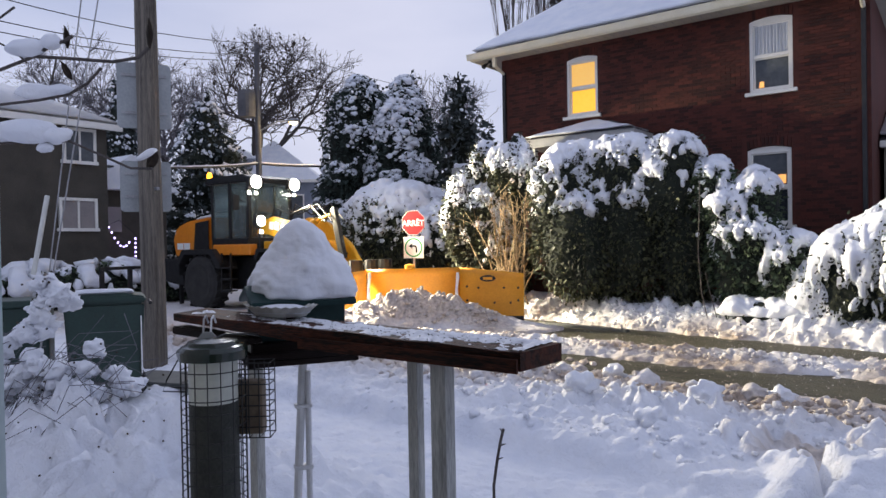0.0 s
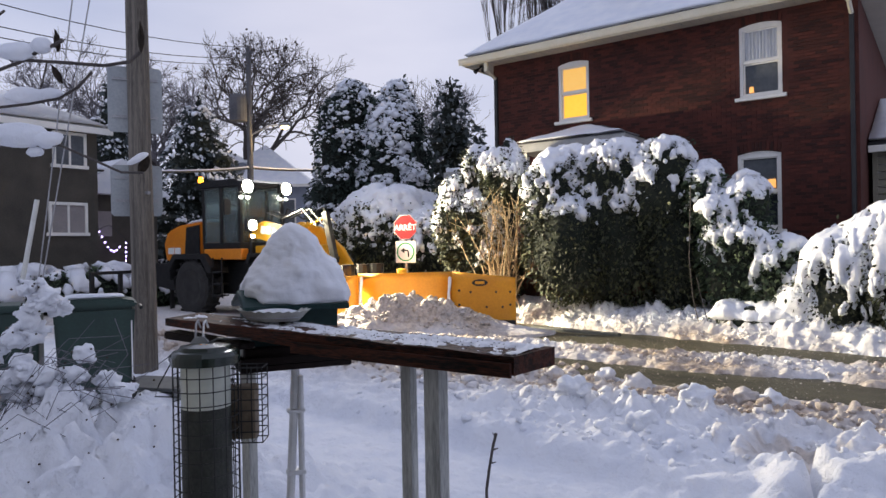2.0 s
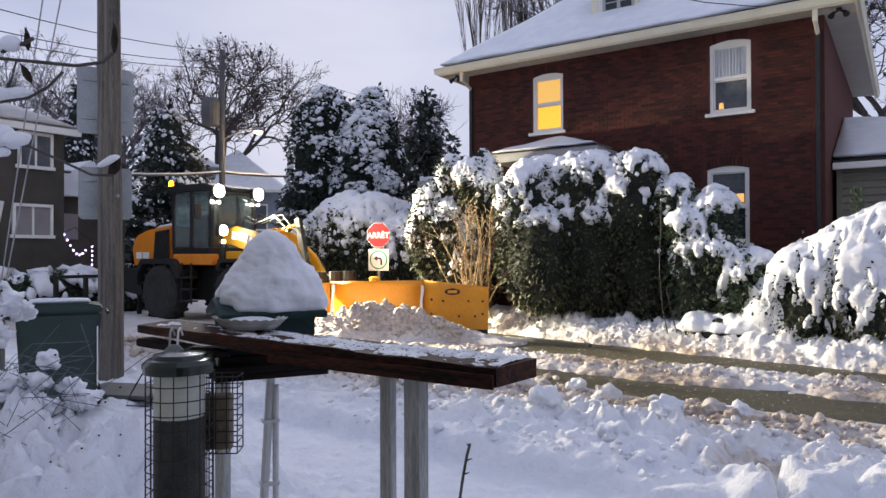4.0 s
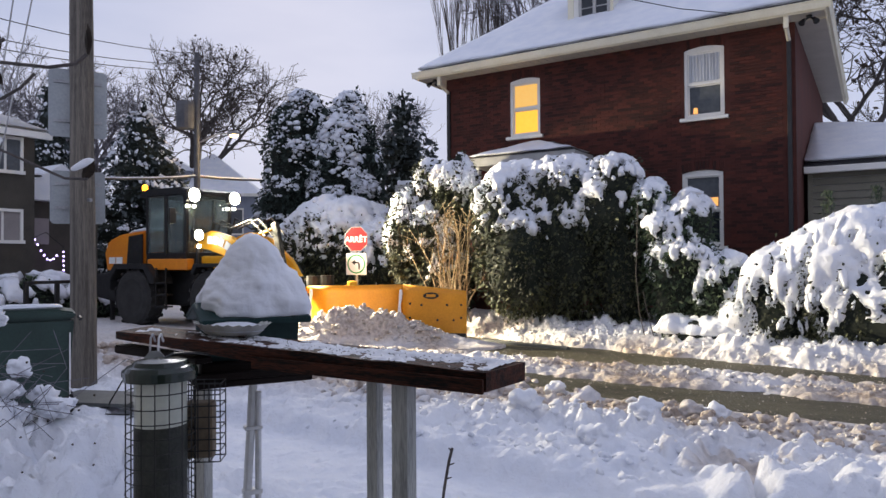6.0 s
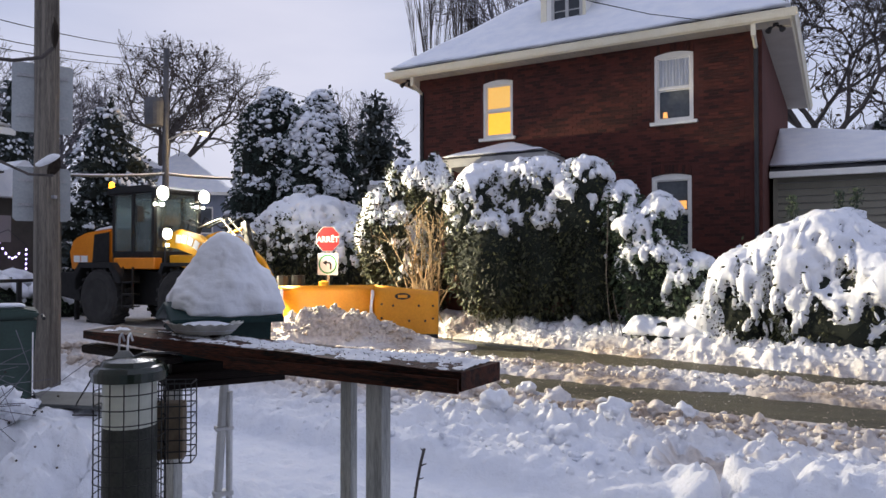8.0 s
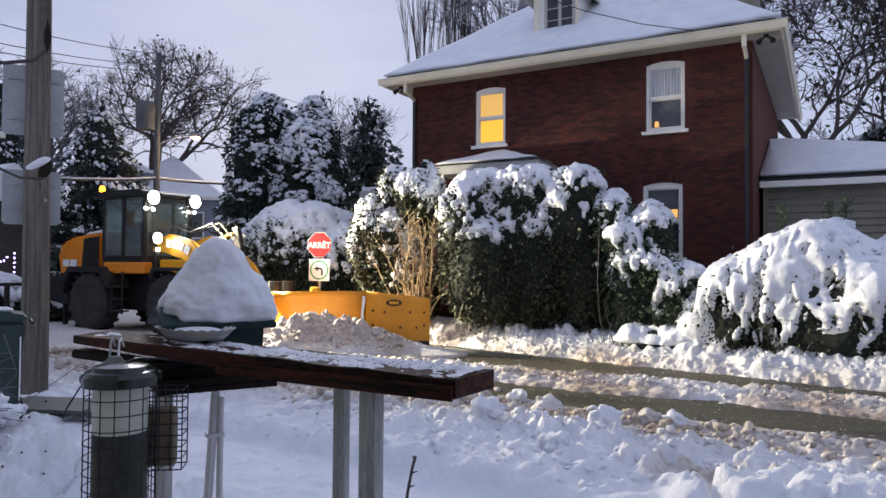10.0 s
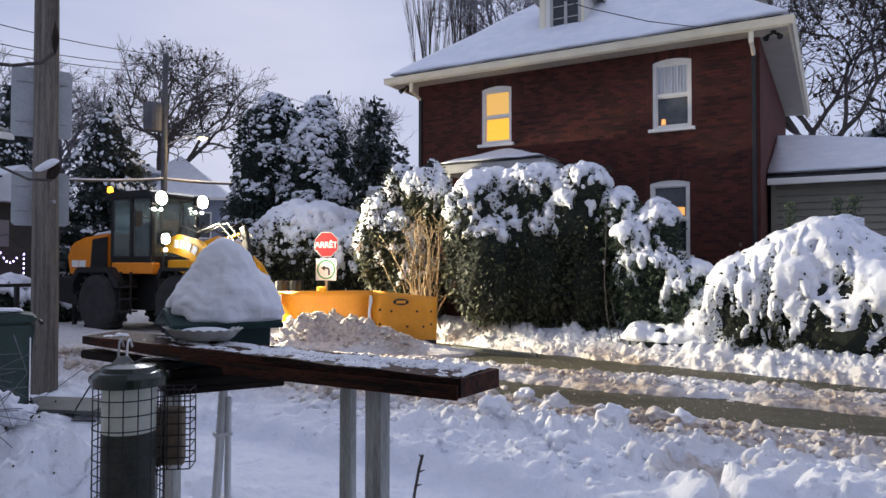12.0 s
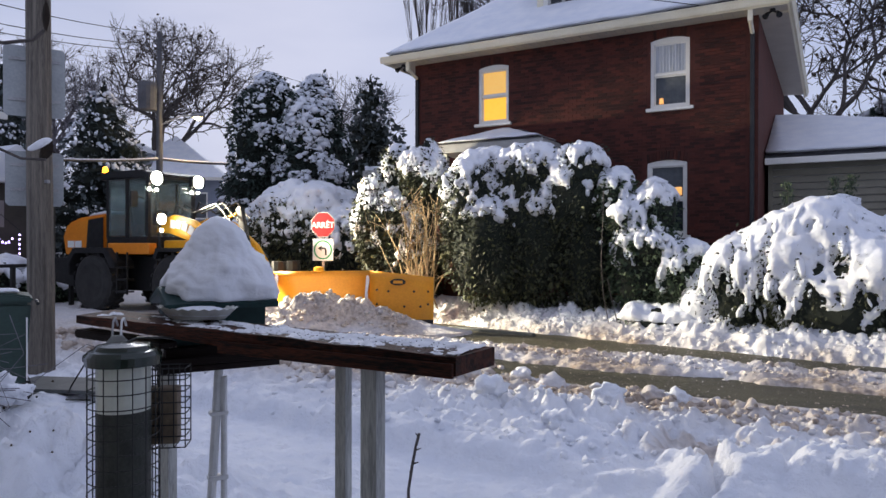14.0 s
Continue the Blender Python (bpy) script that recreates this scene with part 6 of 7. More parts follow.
# ---- snow-laden branches close by ----
branch = thing("snowy_branch", "dark bare branches carrying ridges of snow", "branch", pose(-4.8, 1.75, 2.45))
o_ = Vector((-4.8, 1.75, 2.45))
for pts, r in (([(-5.2, 1.5, 2.80), (-4.79, 1.79, 2.93), (-4.62, 1.92, 3.01), (-4.42, 2.07, 2.99), (-4.22, 2.21, 2.965), (-4.10, 2.31, 2.99), (-4.05, 2.35, 3.05)], 0.011),
               ([(-4.66, 1.89, 2.99), (-4.52, 1.99, 3.08), (-4.47, 2.03, 3.10), (-4.42, 2.06, 3.13)], 0.012),
               ([(-5.2, 1.5, 2.66), (-4.79, 1.78, 2.71), (-4.60, 1.93, 2.735), (-4.45, 2.05, 2.77), (-4.36, 2.12, 2.84), (-4.29, 2.17, 2.93)], 0.009),
               ([(-4.5, 2.0, 3.0), (-4.53, 1.98, 2.86), (-4.57, 1.95, 2.74)], 0.006),
               ([(-5.2, 1.5, 2.42), (-4.79, 1.78, 2.47), (-4.45, 2.04, 2.475), (-4.30, 2.15, 2.39), (-4.15, 2.27, 2.30), (-4.04, 2.35, 2.295)], 0.008),
               ([(-5.2, 1.5, 3.3), (-4.95, 1.66, 3.2), (-4.72, 1.84, 3.05), (-4.66, 1.89, 2.97)], 0.006),
               ([(-5.2, 1.5, 3.3), (-4.8, 1.8, 3.26), (-4.72, 1.85, 3.32)], 0.008)):
    part("limb", run(bmesh.new(), [Vector(p) - o_ for p in pts], r, 7), M["bark"], branch)
part("trunk", rod(bmesh.new(), Vector((-5.75, 1.05, 0.1)) - o_, Vector((-5.55, 1.2, 4.2)) - o_, 0.07, 0.04, 10), M["bark"], branch)
for z0, z1 in ((2.80, 2.6), (2.66, 2.5), (2.42, 2.25), (3.3, 3.2)):
    part("limb", rod(bmesh.new(), Vector((-5.62, 1.15, z1)) - o_, Vector((-5.2, 1.5, z0)) - o_, 0.014, 0.010, 7), M["bark"], branch)
for (c, length, r, tall) in (((-4.66, 1.89, 3.06), 0.13, 0.05, 0.055), ((-4.54, 1.98, 3.10), 0.07, 0.04, 0.05), ((-4.62, 1.92, 2.79), 0.14, 0.04, 0.05), ((-4.50, 2.01, 2.80), 0.08, 0.035, 0.035), ((-4.66, 1.88, 2.54), 0.20, 0.06, 0.075), ((-4.52, 1.99, 2.51), 0.11, 0.05, 0.05), ((-4.57, 1.95, 2.44), 0.05, 0.03, 0.035), ((-4.88, 1.74, 2.52), 0.2, 0.06, 0.06)):
    d = Vector((0.8, 0.6, 0))
    axm = np.array([[d.x * length, -d.y * r, 0], [d.y * length, d.x * r, 0], [0, 0, tall]])[None]
    np_mesh("snow_ridge", *lumps(np.array([(Vector(c) - o_)[:]]), axm, 3, 0.35, 1.4), M["snow"], branch, True)


def curled_leaf(parent, at_, tip, wide, mat):
    at_, tip = Vector(at_) - o_, Vector(tip) - o_
    way = tip - at_
    side = way.cross(Vector((-0.6, 0.8, 0))).normalized() * wide
    bm = bmesh.new()
    rows = []
    for t, w in ((0, 0.15), (0.25, 0.8), (0.5, 1.0), (0.75, 0.7), (1, 0.05)):
        c = at_ + way * t
        rows.append([bm.verts.new(c + side * w * k + Vector((-0.6, 0.8, 0)) * 0.02 * abs(k)) for k in (-1, 0, 1)])
    for lo, hi in zip(rows, rows[1:]):
        for i in range(2):
            bm.faces.new((lo[i], lo[i + 1], hi[i + 1], hi[i]))
    bmesh.ops.solidify(bm, geom=bm.faces[:], thickness=0.004)
    part("leaf", bm, mat, parent, "curled dead leaf")


curled_leaf(branch, (-4.05, 2.35, 3.05), (-4.05, 2.35, 3.24), 0.022, M["dead_leaf"])
curled_leaf(branch, (-4.46, 2.04, 3.06), (-4.47, 2.03, 3.20), 0.022, M["dead_leaf"])
curled_leaf(branch, (-4.44, 2.05, 2.86), (-4.49, 2.01, 2.98), 0.024, M["dead_leaf"])
curled_leaf(branch, (-4.07, 2.33, 2.29), (-4.02, 2.37, 2.41), 0.035, M["dead_leaf"])
np_mesh("snow_ridge", *lumps(np.array([(Vector((-4.06, 2.33, 2.385)) - o_)[:]]), np.array([[[0.05, 0, 0], [0.035, 0.03, 0], [0.03, 0, 0.022]]]), 3, 0.3), M["snow"], branch, True)

shrub = thing("snowy_twigs", "low tangle of thin twigs weighed down by snow", "shrub", pose(-5.3, 2.15, 0))
r3 = np.random.default_rng(12)
for k in range(80):
    a = Vector((r3.normal(-0.15, 0.3), r3.normal(-0.1, 0.2), 0.3))
    b = a + Vector((r3.normal(0.25, 0.3), r3.normal(0.2, 0.2), r3.uniform(0.45, 0.85)))
    c = b + Vector((r3.normal(0.15, 0.2), r3.normal(0.1, 0.15), r3.normal(0.0, 0.12)))
    part("twig", run(bmesh.new(), [a, a.lerp(b, 0.5) + Vector((0, 0, 0.08)), b, c], 0.0026, 4), M["twig"], shrub)
pts = np.array([(0.10, 0.1, 0.92), (0.24, 0.22, 0.93), (0.36, 0.32, 0.86), (-0.05, 0.0, 0.9), (-0.2, -0.1, 0.86), (0.45, 0.4, 0.80), (0.0, 0.05, 1.0), (0.15, 0.15, 0.82), (-0.3, -0.2, 0.95), (-0.1, 0.1, 1.28), (-0.02, 0.15, 1.38), (-0.14, 0.02, 1.18), (-0.28, -0.1, 1.1), (0.02, 0.18, 1.48), (0.3, 0.2, 0.78), (-0.15, 0.05, 0.78), (-0.12, 0.12, 1.55), (-0.35, -0.25, 0.8)])
pts = np.concatenate([pts + r3.normal(0, 0.05, pts.shape) for _ in range(5)])
axs = np.array([np.diag([0.075, 0.06, 0.05]) * r3.uniform(0.5, 1.3) for _ in pts])
np_mesh("snow_clumping", *lumps(pts, axs, 3, 0.95, 2.2), M["snow"], shrub, True)["kind"] = "stuff"
br = pts[r3.integers(0, len(pts), 90)] + r3.normal(0, 0.09, (90, 3))
np_mesh("berries", *lumps(br, np.repeat((np.eye(3) * 0.008)[None], 90, 0), 2, 0.2), M["dead_leaf"], shrub)["kind"] = "stuff"
hx, hy = r3.uniform(-5.6, -3.9, 90), r3.uniform(1.7, 3.0, 90)
hzz = lie(hx, hy)[0]
tagged(np_mesh("fallen_husks", *lumps(np.stack([hx, hy, hzz + 0.004], -1), np.repeat((np.eye(3) * 0.0065)[None], 90, 0), 2, 0.4), M["dead_leaf"]), "dark seed husks scattered on the snow", "seeds", kind="stuff")

# ---- the corner across the side street ----
HXp = -22.0
lh = thing("corner_house", "dark brick house with snowy hipped roof across the side street", "house", pose(HXp, 0, 0))
part("wall", one(-8, 0, -2, 11.25, 0, 5.75), M["house_dark"], lh)


def tent(x0, x1, y0, y1, z, top, run_in):
    bm = bmesh.new()
    v = [bm.verts.new(p) for p in ((x0, y0, z), (x1, y0, z), (x1, y1, z), (x0, y1, z), ((x0 + x1) / 2, y0 + run_in, top), ((x0 + x1) / 2, y1 - run_in, top))]
    for f in ((0, 1, 4), (1, 2, 5, 4), (2, 3, 5), (3, 0, 4, 5), (3, 2, 1, 0)):
        bm.faces.new([v[i] for i in f])
    bmesh.ops.recalc_face_normals(bm, faces=bm.faces[:])
    return bm


part("roof", tent(-8.35, 0.35, -2.35, 11.58, 5.75, 7.75, 4), M["grey_trim"], lh)
part("roof_snow", tent(-8.3, 0.3, -2.3, 11.53, 5.86, 7.95, 4), M["snow"], lh, "", True)
part("fascia", one(0.25, 0.37, -2.35, 11.6, 5.57, 5.76), M["white_paint"], lh)


def plain_window(parent, x, y0, y1, z0, z1, pane, trim="white_paint", cross=True):
    win = part("window", one(x + 0.02, x + 0.04, y0, y1, z0, z1), M[pane], parent)
    for a, b, c, d in ((y0 - 0.08, y0, z0, z1), (y1, y1 + 0.08, z0, z1), (y0 - 0.08, y1 + 0.08, z1, z1 + 0.09), (y0 - 0.14, y1 + 0.14, z0 - 0.1, z0)):
        part("frame", one(x + 0.005, x + 0.09, a, b, c, d), M[trim], win)
    if cross:
        part("mullion", one(x + 0.041, x + 0.07, (y0 + y1) / 2 - 0.03, (y0 + y1) / 2 + 0.03, z0, z1), M[trim], win)


plain_window(lh, 0, 9.80, 10.80, 2.45, 3.30, "pink_blind")
plain_window(lh, 0, 9.95, 10.80, 4.55, 5.48, "dim_room")
plain_window(lh, 0, 6.0, 7.2, 2.45, 3.4, "dim_room")
porch2 = thing("neighbour_porch", "open porch of the neighbouring house with white trim", "porch", pose(-24.5, 13.2, 0))
part("wall", one(-4, 0, -1.8, 1.6, 0, 3.9), M["house_dark"], porch2)
part("roof", slab([(-1.9, 3.9), (1.9, 3.9), (0, 5.2)], "x", -4.2, 0.5), M["snow"], porch2)
part("window", one(0.01, 0.04, -1.0, -0.2, 2.4, 3.3), M["pink_blind"], porch2)
fl = thing("fairy_lights", "string of small violet fairy lights on the porch", "lights", pose(-23.9, 12.2, 0))
for k in range(22):
    t = k / 21
    p = (0, -0.6 + 2.2 * t, 2.3 + 0.45 * math.sin(t * 9)) if k < 14 else (0, 1.0, 2.3 - 0.16 * (k - 13))
    part("bulb", lathe([(0.01, -0.03), (0.03, 0), (0.01, 0.03)], 6, Matrix.Translation(p)), M["fairy"], fl)
part("cable", run(bmesh.new(), [(0, -0.6, 2.32), (0, 0.4, 2.8), (0, 1.0, 2.3), (0, 1.0, 1.0)], 0.012, 5), M["black_metal"], fl)
part("post", one(-0.06, 0.06, 1.5, 1.62, 0.1, 3.2), M["tan_stem"], fl)
hedge_low = bush("low_hedge", "low garden hedge under clumps of snow", [((-20.5, 9.5, 0.6), (0.7, 2.4, 0.7)), ((-20.3, 12.5, 0.5), (0.7, 1.4, 0.6))], 4000, 0.14, 150, 0.2, 0.0, 1.2)
fence = thing("garden_fence", "dark low rail fence before the corner house", "fence", pose(-18.8, 9.4, 0))
for k in range(5):
    part("post", one(-0.05, 0.05, k * 0.8 - 0.05, k * 0.8 + 0.05, 0.0, 1.2), M["black_metal"], fence)
part("rail", one(-0.04, 0.04, -0.06, 3.26, 1.201, 1.29, 0.01), M["black_metal"], fence)
for k, (x, y) in enumerate(((-27.6, 18.9), (-26.9, 19.3))):
    bb = thing("recycling_bin", "blue recycling bin at the kerb", "bin", pose(x, y, 0.15, 0, 0, 55), "bins at the far kerb")
    part("body", slab([(-0.28, 0), (0.28, 0), (0.34, 1.0), (-0.34, 1.0)], "y", -0.3, 0.3, 0.03), M["bin_blue"], bb)
    part("lid", one(-0.37, 0.37, -0.34, 0.33, 1.0, 1.08, 0.02), M["bin_blue"], bb)

# blue-grey house far down the street
bh = thing("grey_house", "blue-grey clapboard house with a steep snowy roof", "house", pose(-38.2, 30.4, 0, 0, 0, 38))
part("wall", one(-3.6, 3.6, 0, 7, 0, 6.3), M["house_blue"], bh)
part("roof", tent(-4.1, 4.1, -0.6, 7.6, 6.2, 9.5, 3.9), M["snow"], bh, "snow-covered roof")
part("fascia", one(-4.15, 4.15, -0.65, -0.55, 6.05, 6.25), M["white_paint"], bh)
gd = part("dormer", one(-3.0, -0.9, 0.4, 3, 6.4, 7.9), M["house_blue"], bh)
part("dormer_roof", slab([(-3.3, 7.85), (-0.6, 7.85), (-1.95, 8.75)], "y", 0.1, 3.4), M["snow"], gd)
part("dormer_window", one(-2.4, -1.5, 0.36, 0.39, 6.9, 7.6), M["dim_room"], gd)
for x in (-2.2, 0.2, 2.2):
    w = part("window", one(x - 0.45, x + 0.45, -0.05, -0.02, 3.6, 5.2), M["dim_room"], bh)
    for a, b, c, d in ((x - 0.53, x - 0.45, 3.6, 5.2), (x + 0.45, x + 0.53, 3.6, 5.2), (x - 0.53, x + 0.53, 5.2, 5.3), (x - 0.58, x + 0.58, 3.5, 3.6)):
        part("frame", one(a, b, -0.1, -0.021, c, d), M["white_paint"], w)
part("porch_roof", one(-3.9, 3.9, -2.2, -0.02, 2.9, 3.1), M["snow"], bh)
for x in (-3.6, 0, 3.6):
    part("porch_post", one(x - 0.08, x + 0.08, -2.1, -1.95, 0, 2.9), M["white_paint"], bh)
low = thing("flat_roofed_wing", "low flat-roofed building behind the shrubs", "building", pose(-13.6, 21.0, 0))
part("wall", one(-1.2, 3.0, 0, 4, 0, 4.3), M["siding"], low)
part("roof_edge", one(-1.5, 3.2, -0.35, 4.2, 4.3, 4.55), M["grey_trim"], low)
part("roof_snow", one(-1.45, 3.15, -0.3, 4.2, 4.55, 4.7, 0.04), M["snow"], low)

# far pole with transformer and street lamp
fp = thing("street_lamp_pole", "wooden pole with a transformer and a glowing street lamp", "street lamp", pose(-27.0, 21.2, 0))
part("shaft", rod(bmesh.new(), (0, 0, -0.2), (0, 0, 11.6), 0.17, 0.12, 14), M["far_wood"], fp)
part("transformer", lathe([(0.1, 0), (0.42, 0.03), (0.44, 1.1), (0.38, 1.3), (0.1, 1.35)], 16, Matrix.Translation((-0.33, -0.38, 7.95))), M["far_wood"], fp, "grey transformer can")
part("cross_arm", one(-0.35, 0.35, -0.05, 0.05, 11.2, 11.3), M["far_wood"], fp)
part("lamp_arm", run(bmesh.new(), [(0, 0, 7.3), (0.8, 0.5, 7.75), (1.35, 0.85, 7.8)], 0.035, 6), M["steel"], fp)
head = part("lamp_head", one(1.2, 1.75, 0.72, 1.05, 7.68, 7.86, 0.05), M["steel"], fp)
part("lens", lathe([(0.02, -0.12), (0.16, -0.06), (0.2, 0.0)], 14, Matrix.Translation((1.5, 0.9, 7.68))), M["street_glow"], head, "glowing amber lamp lens")
post = new("street_light", bpy.data.lights.new("street_light", "POINT"))
post.data.energy, post.data.color, post.data.shadow_soft_size = 250, (1.0, 0.72, 0.35), 0.15
post.location = (-25.5, 22.1, 7.3)
dg = thing("detour_sign", "orange construction sign beside a white notice on the pole", "road sign", pose(-26.8, 20.9, 0, 0, 0, 50))
part("orange_board", one(-0.2, 1.0, -0.05, -0.01, 3.4, 3.75), M["loader_orange"], dg)
part("notice", one(0.9, 1.5, -0.05, -0.01, 2.1, 2.9), M["sign_white"], dg)
part("support", one(-0.1, 1.3, -0.008, 0.03, 2.5, 2.56), M["steel"], dg)
part("post", one(1.17, 1.23, 0.0, 0.04, 0, 2.9), M["steel"], dg)


def wire(label, pts, r, sag=0.3, mat="black_metal"):
    w = thing("overhead_wire", label, "cable", pose(*pts[0]), "overhead wires")
    line = []
    for a, b in zip(pts, pts[1:]):
        a, b = Vector(a), Vector(b)
        line += [a.lerp(b, t) - Vector((0, 0, sag * 4 * t * (1 - t))) - Vector(pts[0]) for t in np.linspace(0, 1, 9)[:-1]]
    line.append(Vector(pts[-1]) - Vector(pts[0]))
    part("cable", run(bmesh.new(), line, r, 5), M[mat], w)
    return w


P2 = (-27.0, 21.2)
wire("thin black overhead power wire", [(-21.34, 7.48, 8.85), (P2[0] + 0.0, P2[1], 11.55), (-35, 50, 14.5)], 0.016)
wire("thin black overhead power wire", [(-21.20, 7.49, 8.15), (P2[0] + -0.3, P2[1], 11.10), (-35, 50, 13.6)], 0.016)
wire("thin black overhead power wire", [(-21.50, 7.49, 7.92), (P2[0] + 0.3, P2[1], 10.70), (-35, 50, 13.0)], 0.016)
wire("thick communication cable lined with snow", [(-22.5, 8.0, 4.5), (P2[0], P2[1], 5.75), (-24, 29, 6.4)], 0.045, 0.25)
wire("strip of snow on the cable", [(-22.5, 8.0, 4.56), (P2[0], P2[1], 5.81), (-24, 29, 6.46)], 0.04, 0.25, "snow")
wire("thin service wire to the brick house", [(-9.14, 5.23, 9.3), (-2.6, 15.98, 7.10)], 0.010, 0.95)

# ---- trees ----
def cone_lobes(x, y, height, radius, base=0.4, n=9, wob=0.15, seed=1):
    r = np.random.default_rng(seed)
    out = []
    for k in range(n):
        t = k / (n - 1)
        z = base + (height - base) * (0.08 + 0.88 * t)
        rad = radius * (1 - t) ** 0.75 + 0.18
        out.append(((x + r.normal(0, wob) * rad, y + r.normal(0, wob) * rad, z), (rad, rad, (height - base) / n * 1.15)))
        for _ in range(3):
            a = r.uniform(0, 6.28)
            out.append(((x + math.cos(a) * rad * 0.55, y + math.sin(a) * rad * 0.55, z + r.normal(0, 0.2)), (rad * 0.6, rad * 0.6, (height - base) / n * 0.8)))
    return out


def oval_lobes(x, y, height, radius, seed=1, n=26):
    r = np.random.default_rng(seed)
    out = [((x, y, height * 0.5), (radius * 0.8, radius * 0.8, height * 0.46))]
    for _ in range(n):
        z = r.uniform(0.1, 0.93)
        rad = radius * (1 - max(z - 0.40, 0.25 * (0.40 - z)) ** 1.5 * 2.0)
        a = r.uniform(0, 6.28)
        out.append(((x + math.cos(a) * rad * 0.6, y + math.sin(a) * rad * 0.6, height * z), (rad * 0.42, rad * 0.42, height * 0.085)))
    return out


ev = dict(kind="tree", leaf=M["spruce"], inner=0.78)
# distant trees use the leaf colour that has haze painted in
far = dict(kind="tree", leaf=M["hazed_spruce"], inner=0.7)
bush("snowy_cedar", "tall dark cedar tree speckled with snow", oval_lobes(-19.3, 20.2, 8.75, 1.95, 3, 34), 30000, 0.19, 3600, 0.080, 0.30, 0.9, patchy=1.5, ragged=0.34, wide=1.3, **ev)
bush("snowy_cedar", "tall dark cedar tree speckled with snow", oval_lobes(-17.35, 20.6, 8.3, 1.75, 4, 34), 26000, 0.19, 4200, 0.090, 0.16, 0.9, patchy=1.5, ragged=0.34, wide=1.3, **ev)
# this spruce, too, carries its haze in the leaf colour
bush("spruce_tree", "dark pointed spruce behind the house", cone_lobes(-22.1, 31.0, 10.9, 2.9, 1, 13, 0.12, 5), 13000, 0.36, 900, 0.09, 0.5, 1.4, ragged=0.6, kind="tree", leaf=M["hazed_spruce"], inner=0.5)
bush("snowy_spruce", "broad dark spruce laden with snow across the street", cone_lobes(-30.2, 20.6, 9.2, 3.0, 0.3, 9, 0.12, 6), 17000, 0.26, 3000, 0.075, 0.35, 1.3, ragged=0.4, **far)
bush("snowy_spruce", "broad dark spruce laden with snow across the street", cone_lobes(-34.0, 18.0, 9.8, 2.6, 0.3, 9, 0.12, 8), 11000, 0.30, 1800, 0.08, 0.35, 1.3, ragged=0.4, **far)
bush("snowy_spruce", "broad dark spruce laden with snow across the street", cone_lobes(-27.6, 20.2, 4.2, 1.9, 0.3, 6, 0.1, 9), 8000, 0.24, 2600, 0.075, 0.1, 1.2, ragged=0.3, **ev)
bush("backyard_evergreen", "dark evergreen behind the garage flecked with snow", oval_lobes(2.6, 34.5, 8.2, 3.2, 14), 14000, 0.26, 1300, 0.11, 0.3, 1.2, ragged=0.5, **ev)
limbs("bare_maple", "large bare maple with a few withered leaves", (-40.1, 31.3, 0), 7.4, 0.58, 8, 64, 0.34, lean=(-0.02, -0.02), leaf_count=420, leaf_size=0.24, twig=M["bark"], thin=0.013, crown=7.6)
for x, y, tall, sd_no in ((-44.0, 24.0, 6.5, 23), (-47.0, 28.0, 6.5, 24), (-30.0, 40.0, 4.6, 26), (-46.0, 20.0, 6.5, 27), (-12.6, 34.0, 9.5, 29)):
    limbs("bare_tree", "bare leafless tree in the distance", (x, y, 0), tall, 0.6, 7, sd_no, 0.24, crown=6.4, thin=0.013)
limbs("backyard_tree", "dark bare tree behind the garage with snow-lined limbs", (-1.6, 31.0, 0), 5.0, 0.62, 8, 31, 0.26, lean=(0.25, 0.0), leaf_count=900, twig=M["bark"], leaf_size=0.24, thin=0.014, crown=7.6)
limbs("backyard_tree", "dark bare tree behind the garage with snow-lined limbs", (3.4, 32.0, 0), 5.0, 0.62, 8, 33, 0.22, lean=(-0.1, 0.1), leaf_count=900, twig=M["bark"], leaf_size=0.24, thin=0.014, crown=7.6)
for x, y, sd_no in ((-17.4, 30.0, 41), (-16.5, 30.6, 42), (-15.9, 31.2, 43)):
    limbs("lombardy_poplar", "narrow bare poplar behind the brick house", (x, y, 0), 14.5, 0.26, 3, sd_no, 0.13, 0.3, kids=2, upright=1.4, twig=M["bark"], thin=0.014)

# ---- the room behind the camera: window wall and plain walls ----
JX = -0.84
ws = part("wall_window", bmesh.new(), M["plaster"], None)
wbm = bmesh.new()
box(wbm, -3.5, JX - 0.05, 0.15, 0.30, 0.0, 3.2)
box(wbm, 1.9, 3.5, 0.15, 0.30, 0.0, 3.2)
box(wbm, JX - 0.05, 1.9, 0.15, 0.30, 0.0, 1.0)
box(wbm, JX - 0.05, 1.9, 0.15, 0.30, 2.7, 3.2)
wbm.to_mesh(ws.data)
wbm.free()
tagged(ws, "plain plaster wall round the window opening", "wall", kind="structure")
tagged(part("window_frame", one(JX - 0.05, JX, 0.14, 0.31, 1.0, 2.7), M["frame_teal"], None), "pale blue-green painted window jamb", "window", kind="structure")
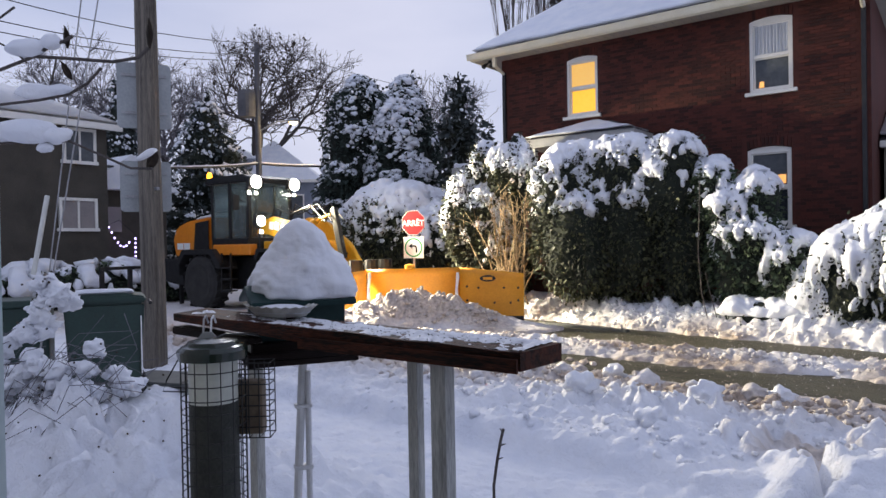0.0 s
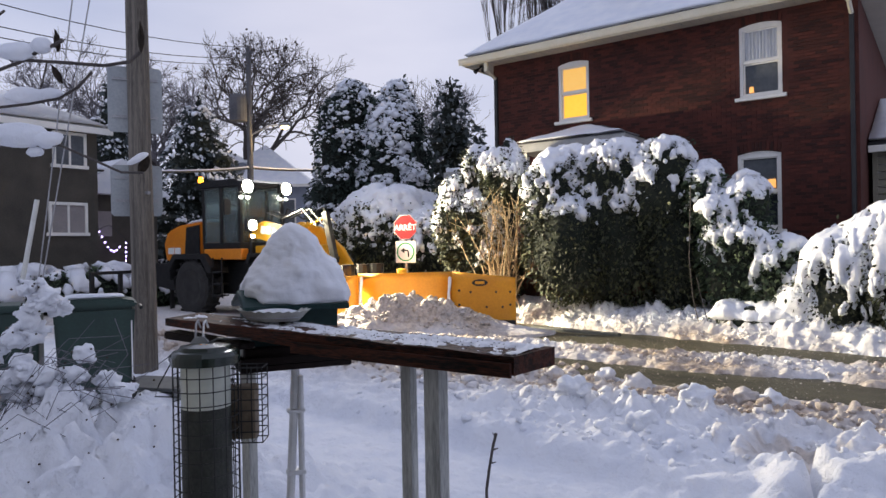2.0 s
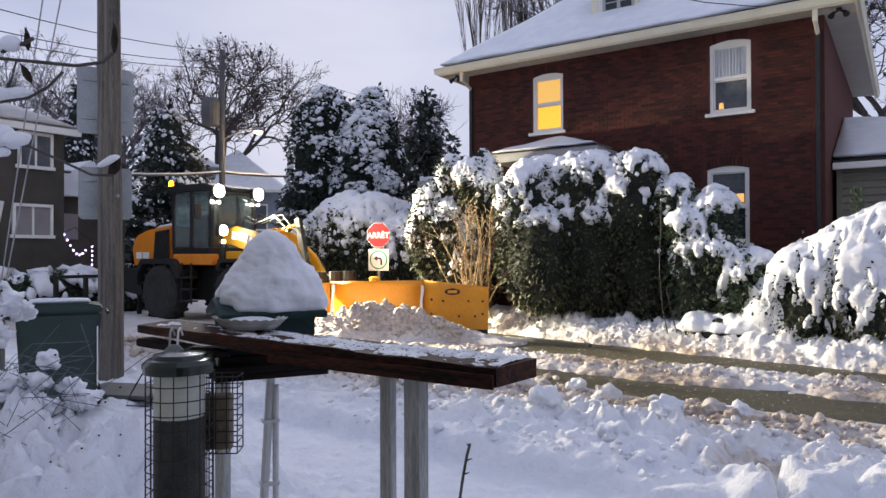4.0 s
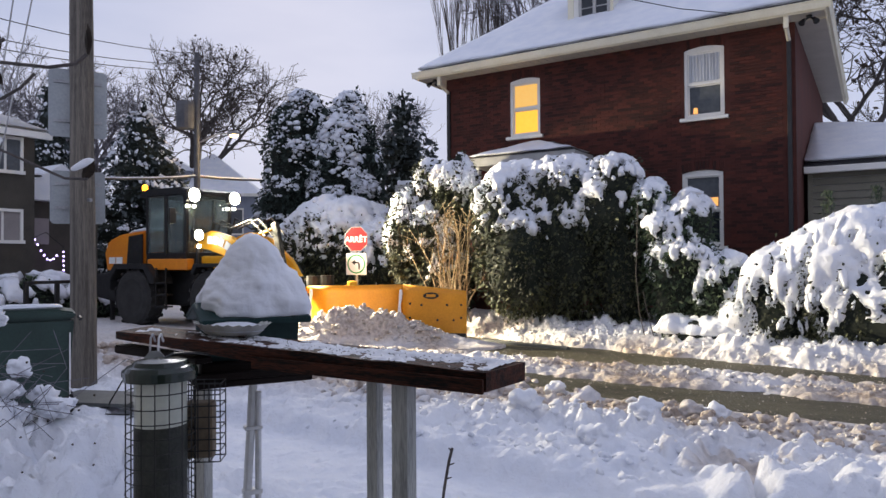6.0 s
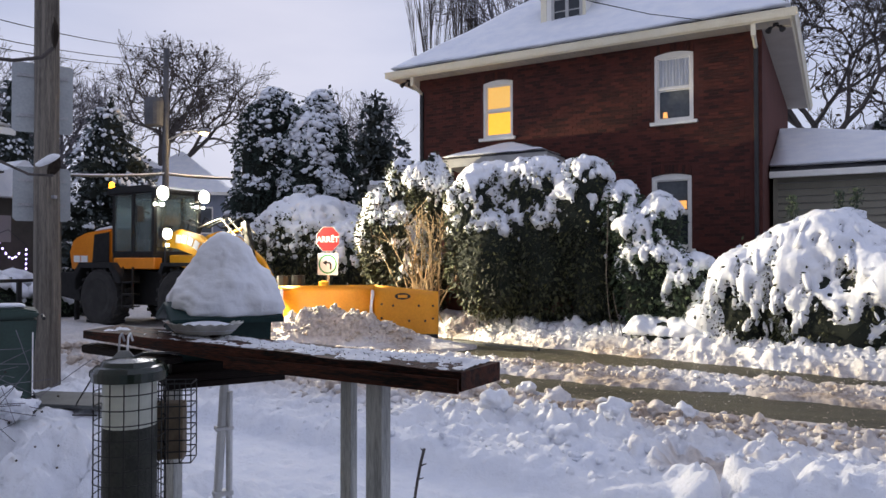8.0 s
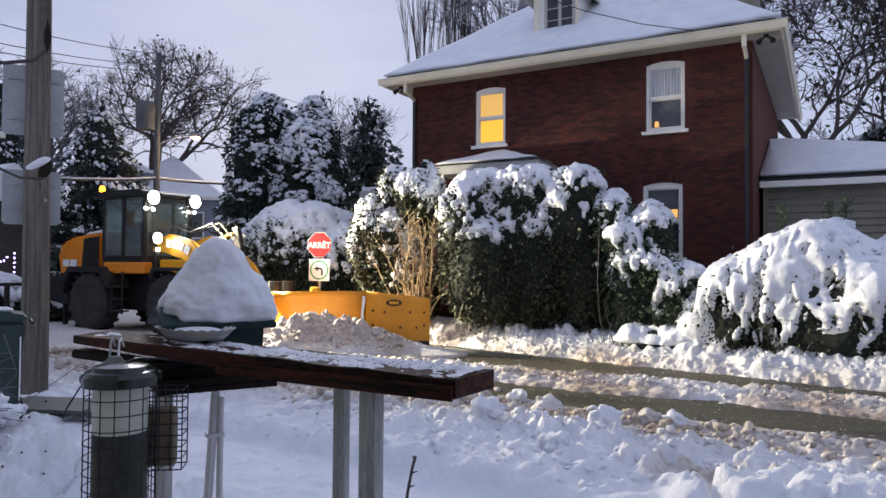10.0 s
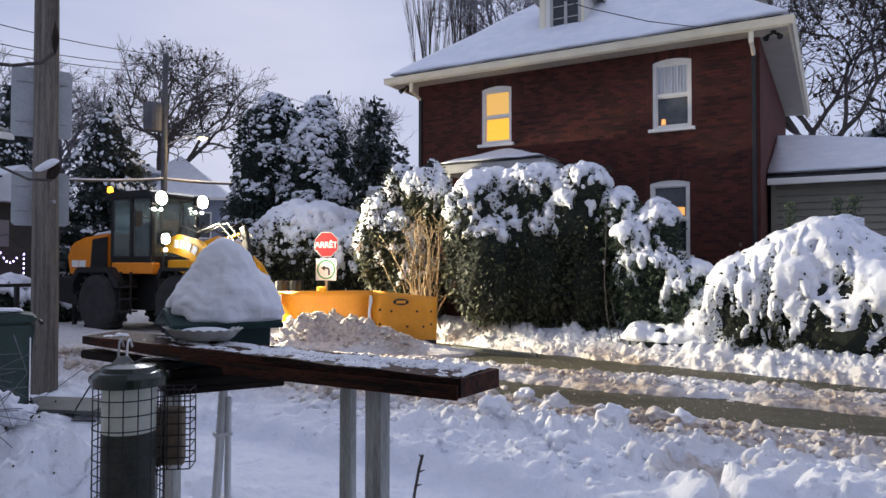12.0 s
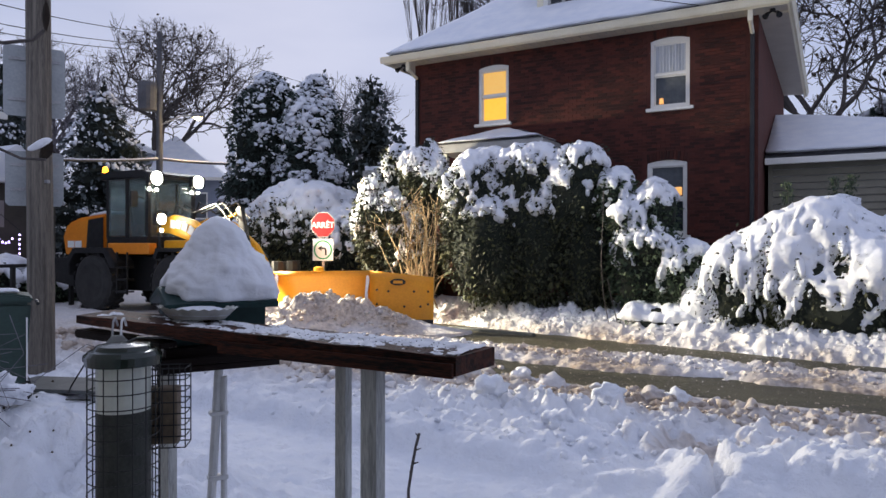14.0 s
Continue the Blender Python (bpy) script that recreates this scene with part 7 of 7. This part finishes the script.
for nm, a in (("wall_back", (-3.5, 3.5, -4.15, -4.0, 0, 3.2)), ("wall_west", (-3.65, -3.5, -4.15, 0.30, 0, 3.2)), ("wall_east", (3.5, 3.65, -4.15, 0.30, 0, 3.2)), ("ceiling", (-3.65, 3.65, -4.15, 0.30, 3.2, 3.3)), ("floor", (-3.5, 3.5, -4.0, 0.15, 0.15, 0.25))):
    tagged(part(nm, one(*a), M["plaster"], None), "plain plaster " + nm.split("_")[0] + " of the room", nm.split("_")[0], kind="structure")

# ---- bricks of the street front ----
BL, BH, GAP = 0.205, 0.064, 0.011
unit = one(-BL / 2, BL / 2, -0.012, 0.0, 0, BH)
unit_me = bpy.data.meshes.new("brick")
unit.to_mesh(unit_me)
unit.free()
unit_me.materials.append(M["brick_piece"])
spots = []
row, z = 0, 0.45
while z + BH < SOF - 0.01:
    x = FX0 + 0.22 + (BL + GAP) / 2 + (row % 2) * (BL + GAP) / 2
    while x + BL / 2 < FX1 - 0.25:
        if not any(x + BL / 2 > o[0] - 0.012 and x - BL / 2 < o[1] + 0.012 and z + BH > o[2] - 0.09 and z < o[3] + 0.22 for o in openings):
            spots.append((x, z))
        x += BL + GAP
    row, z = row + 1, z + BH + GAP
spots.sort(key=lambda s: -s[0] if 3.9 < s[1] < 6.6 else 50 - s[0])
singles, others = spots[:300], spots[300:]
for x, z in singles:
    b = new("brick", unit_me)
    b.parent = house
    b.location = (x - FX0, -0.001 - 0.003 * random.random(), z)
q = np.array(others)
jit = rng.uniform(0, 0.003, len(q))
c8 = np.array([(sx * BL / 2, sy, sz) for sy in (-0.012, 0.0) for sx, sz in ((-1, 0), (1, 0), (1, BH), (-1, BH))])
v = c8[None] + np.stack([q[:, 0] - FX0, -0.001 - jit, q[:, 1]], -1)[:, None]
f6 = np.array([(0, 1, 2, 3), (1, 5, 6, 2), (4, 0, 3, 7), (3, 2, 6, 7), (4, 5, 1, 0)])
rest = np_mesh("brickwork", v.reshape(-1, 3), (f6[None] + (np.arange(len(q)) * 8)[:, None, None]).reshape(-1, 4), M["brick"], house)
rest["kind"] = "stuff"
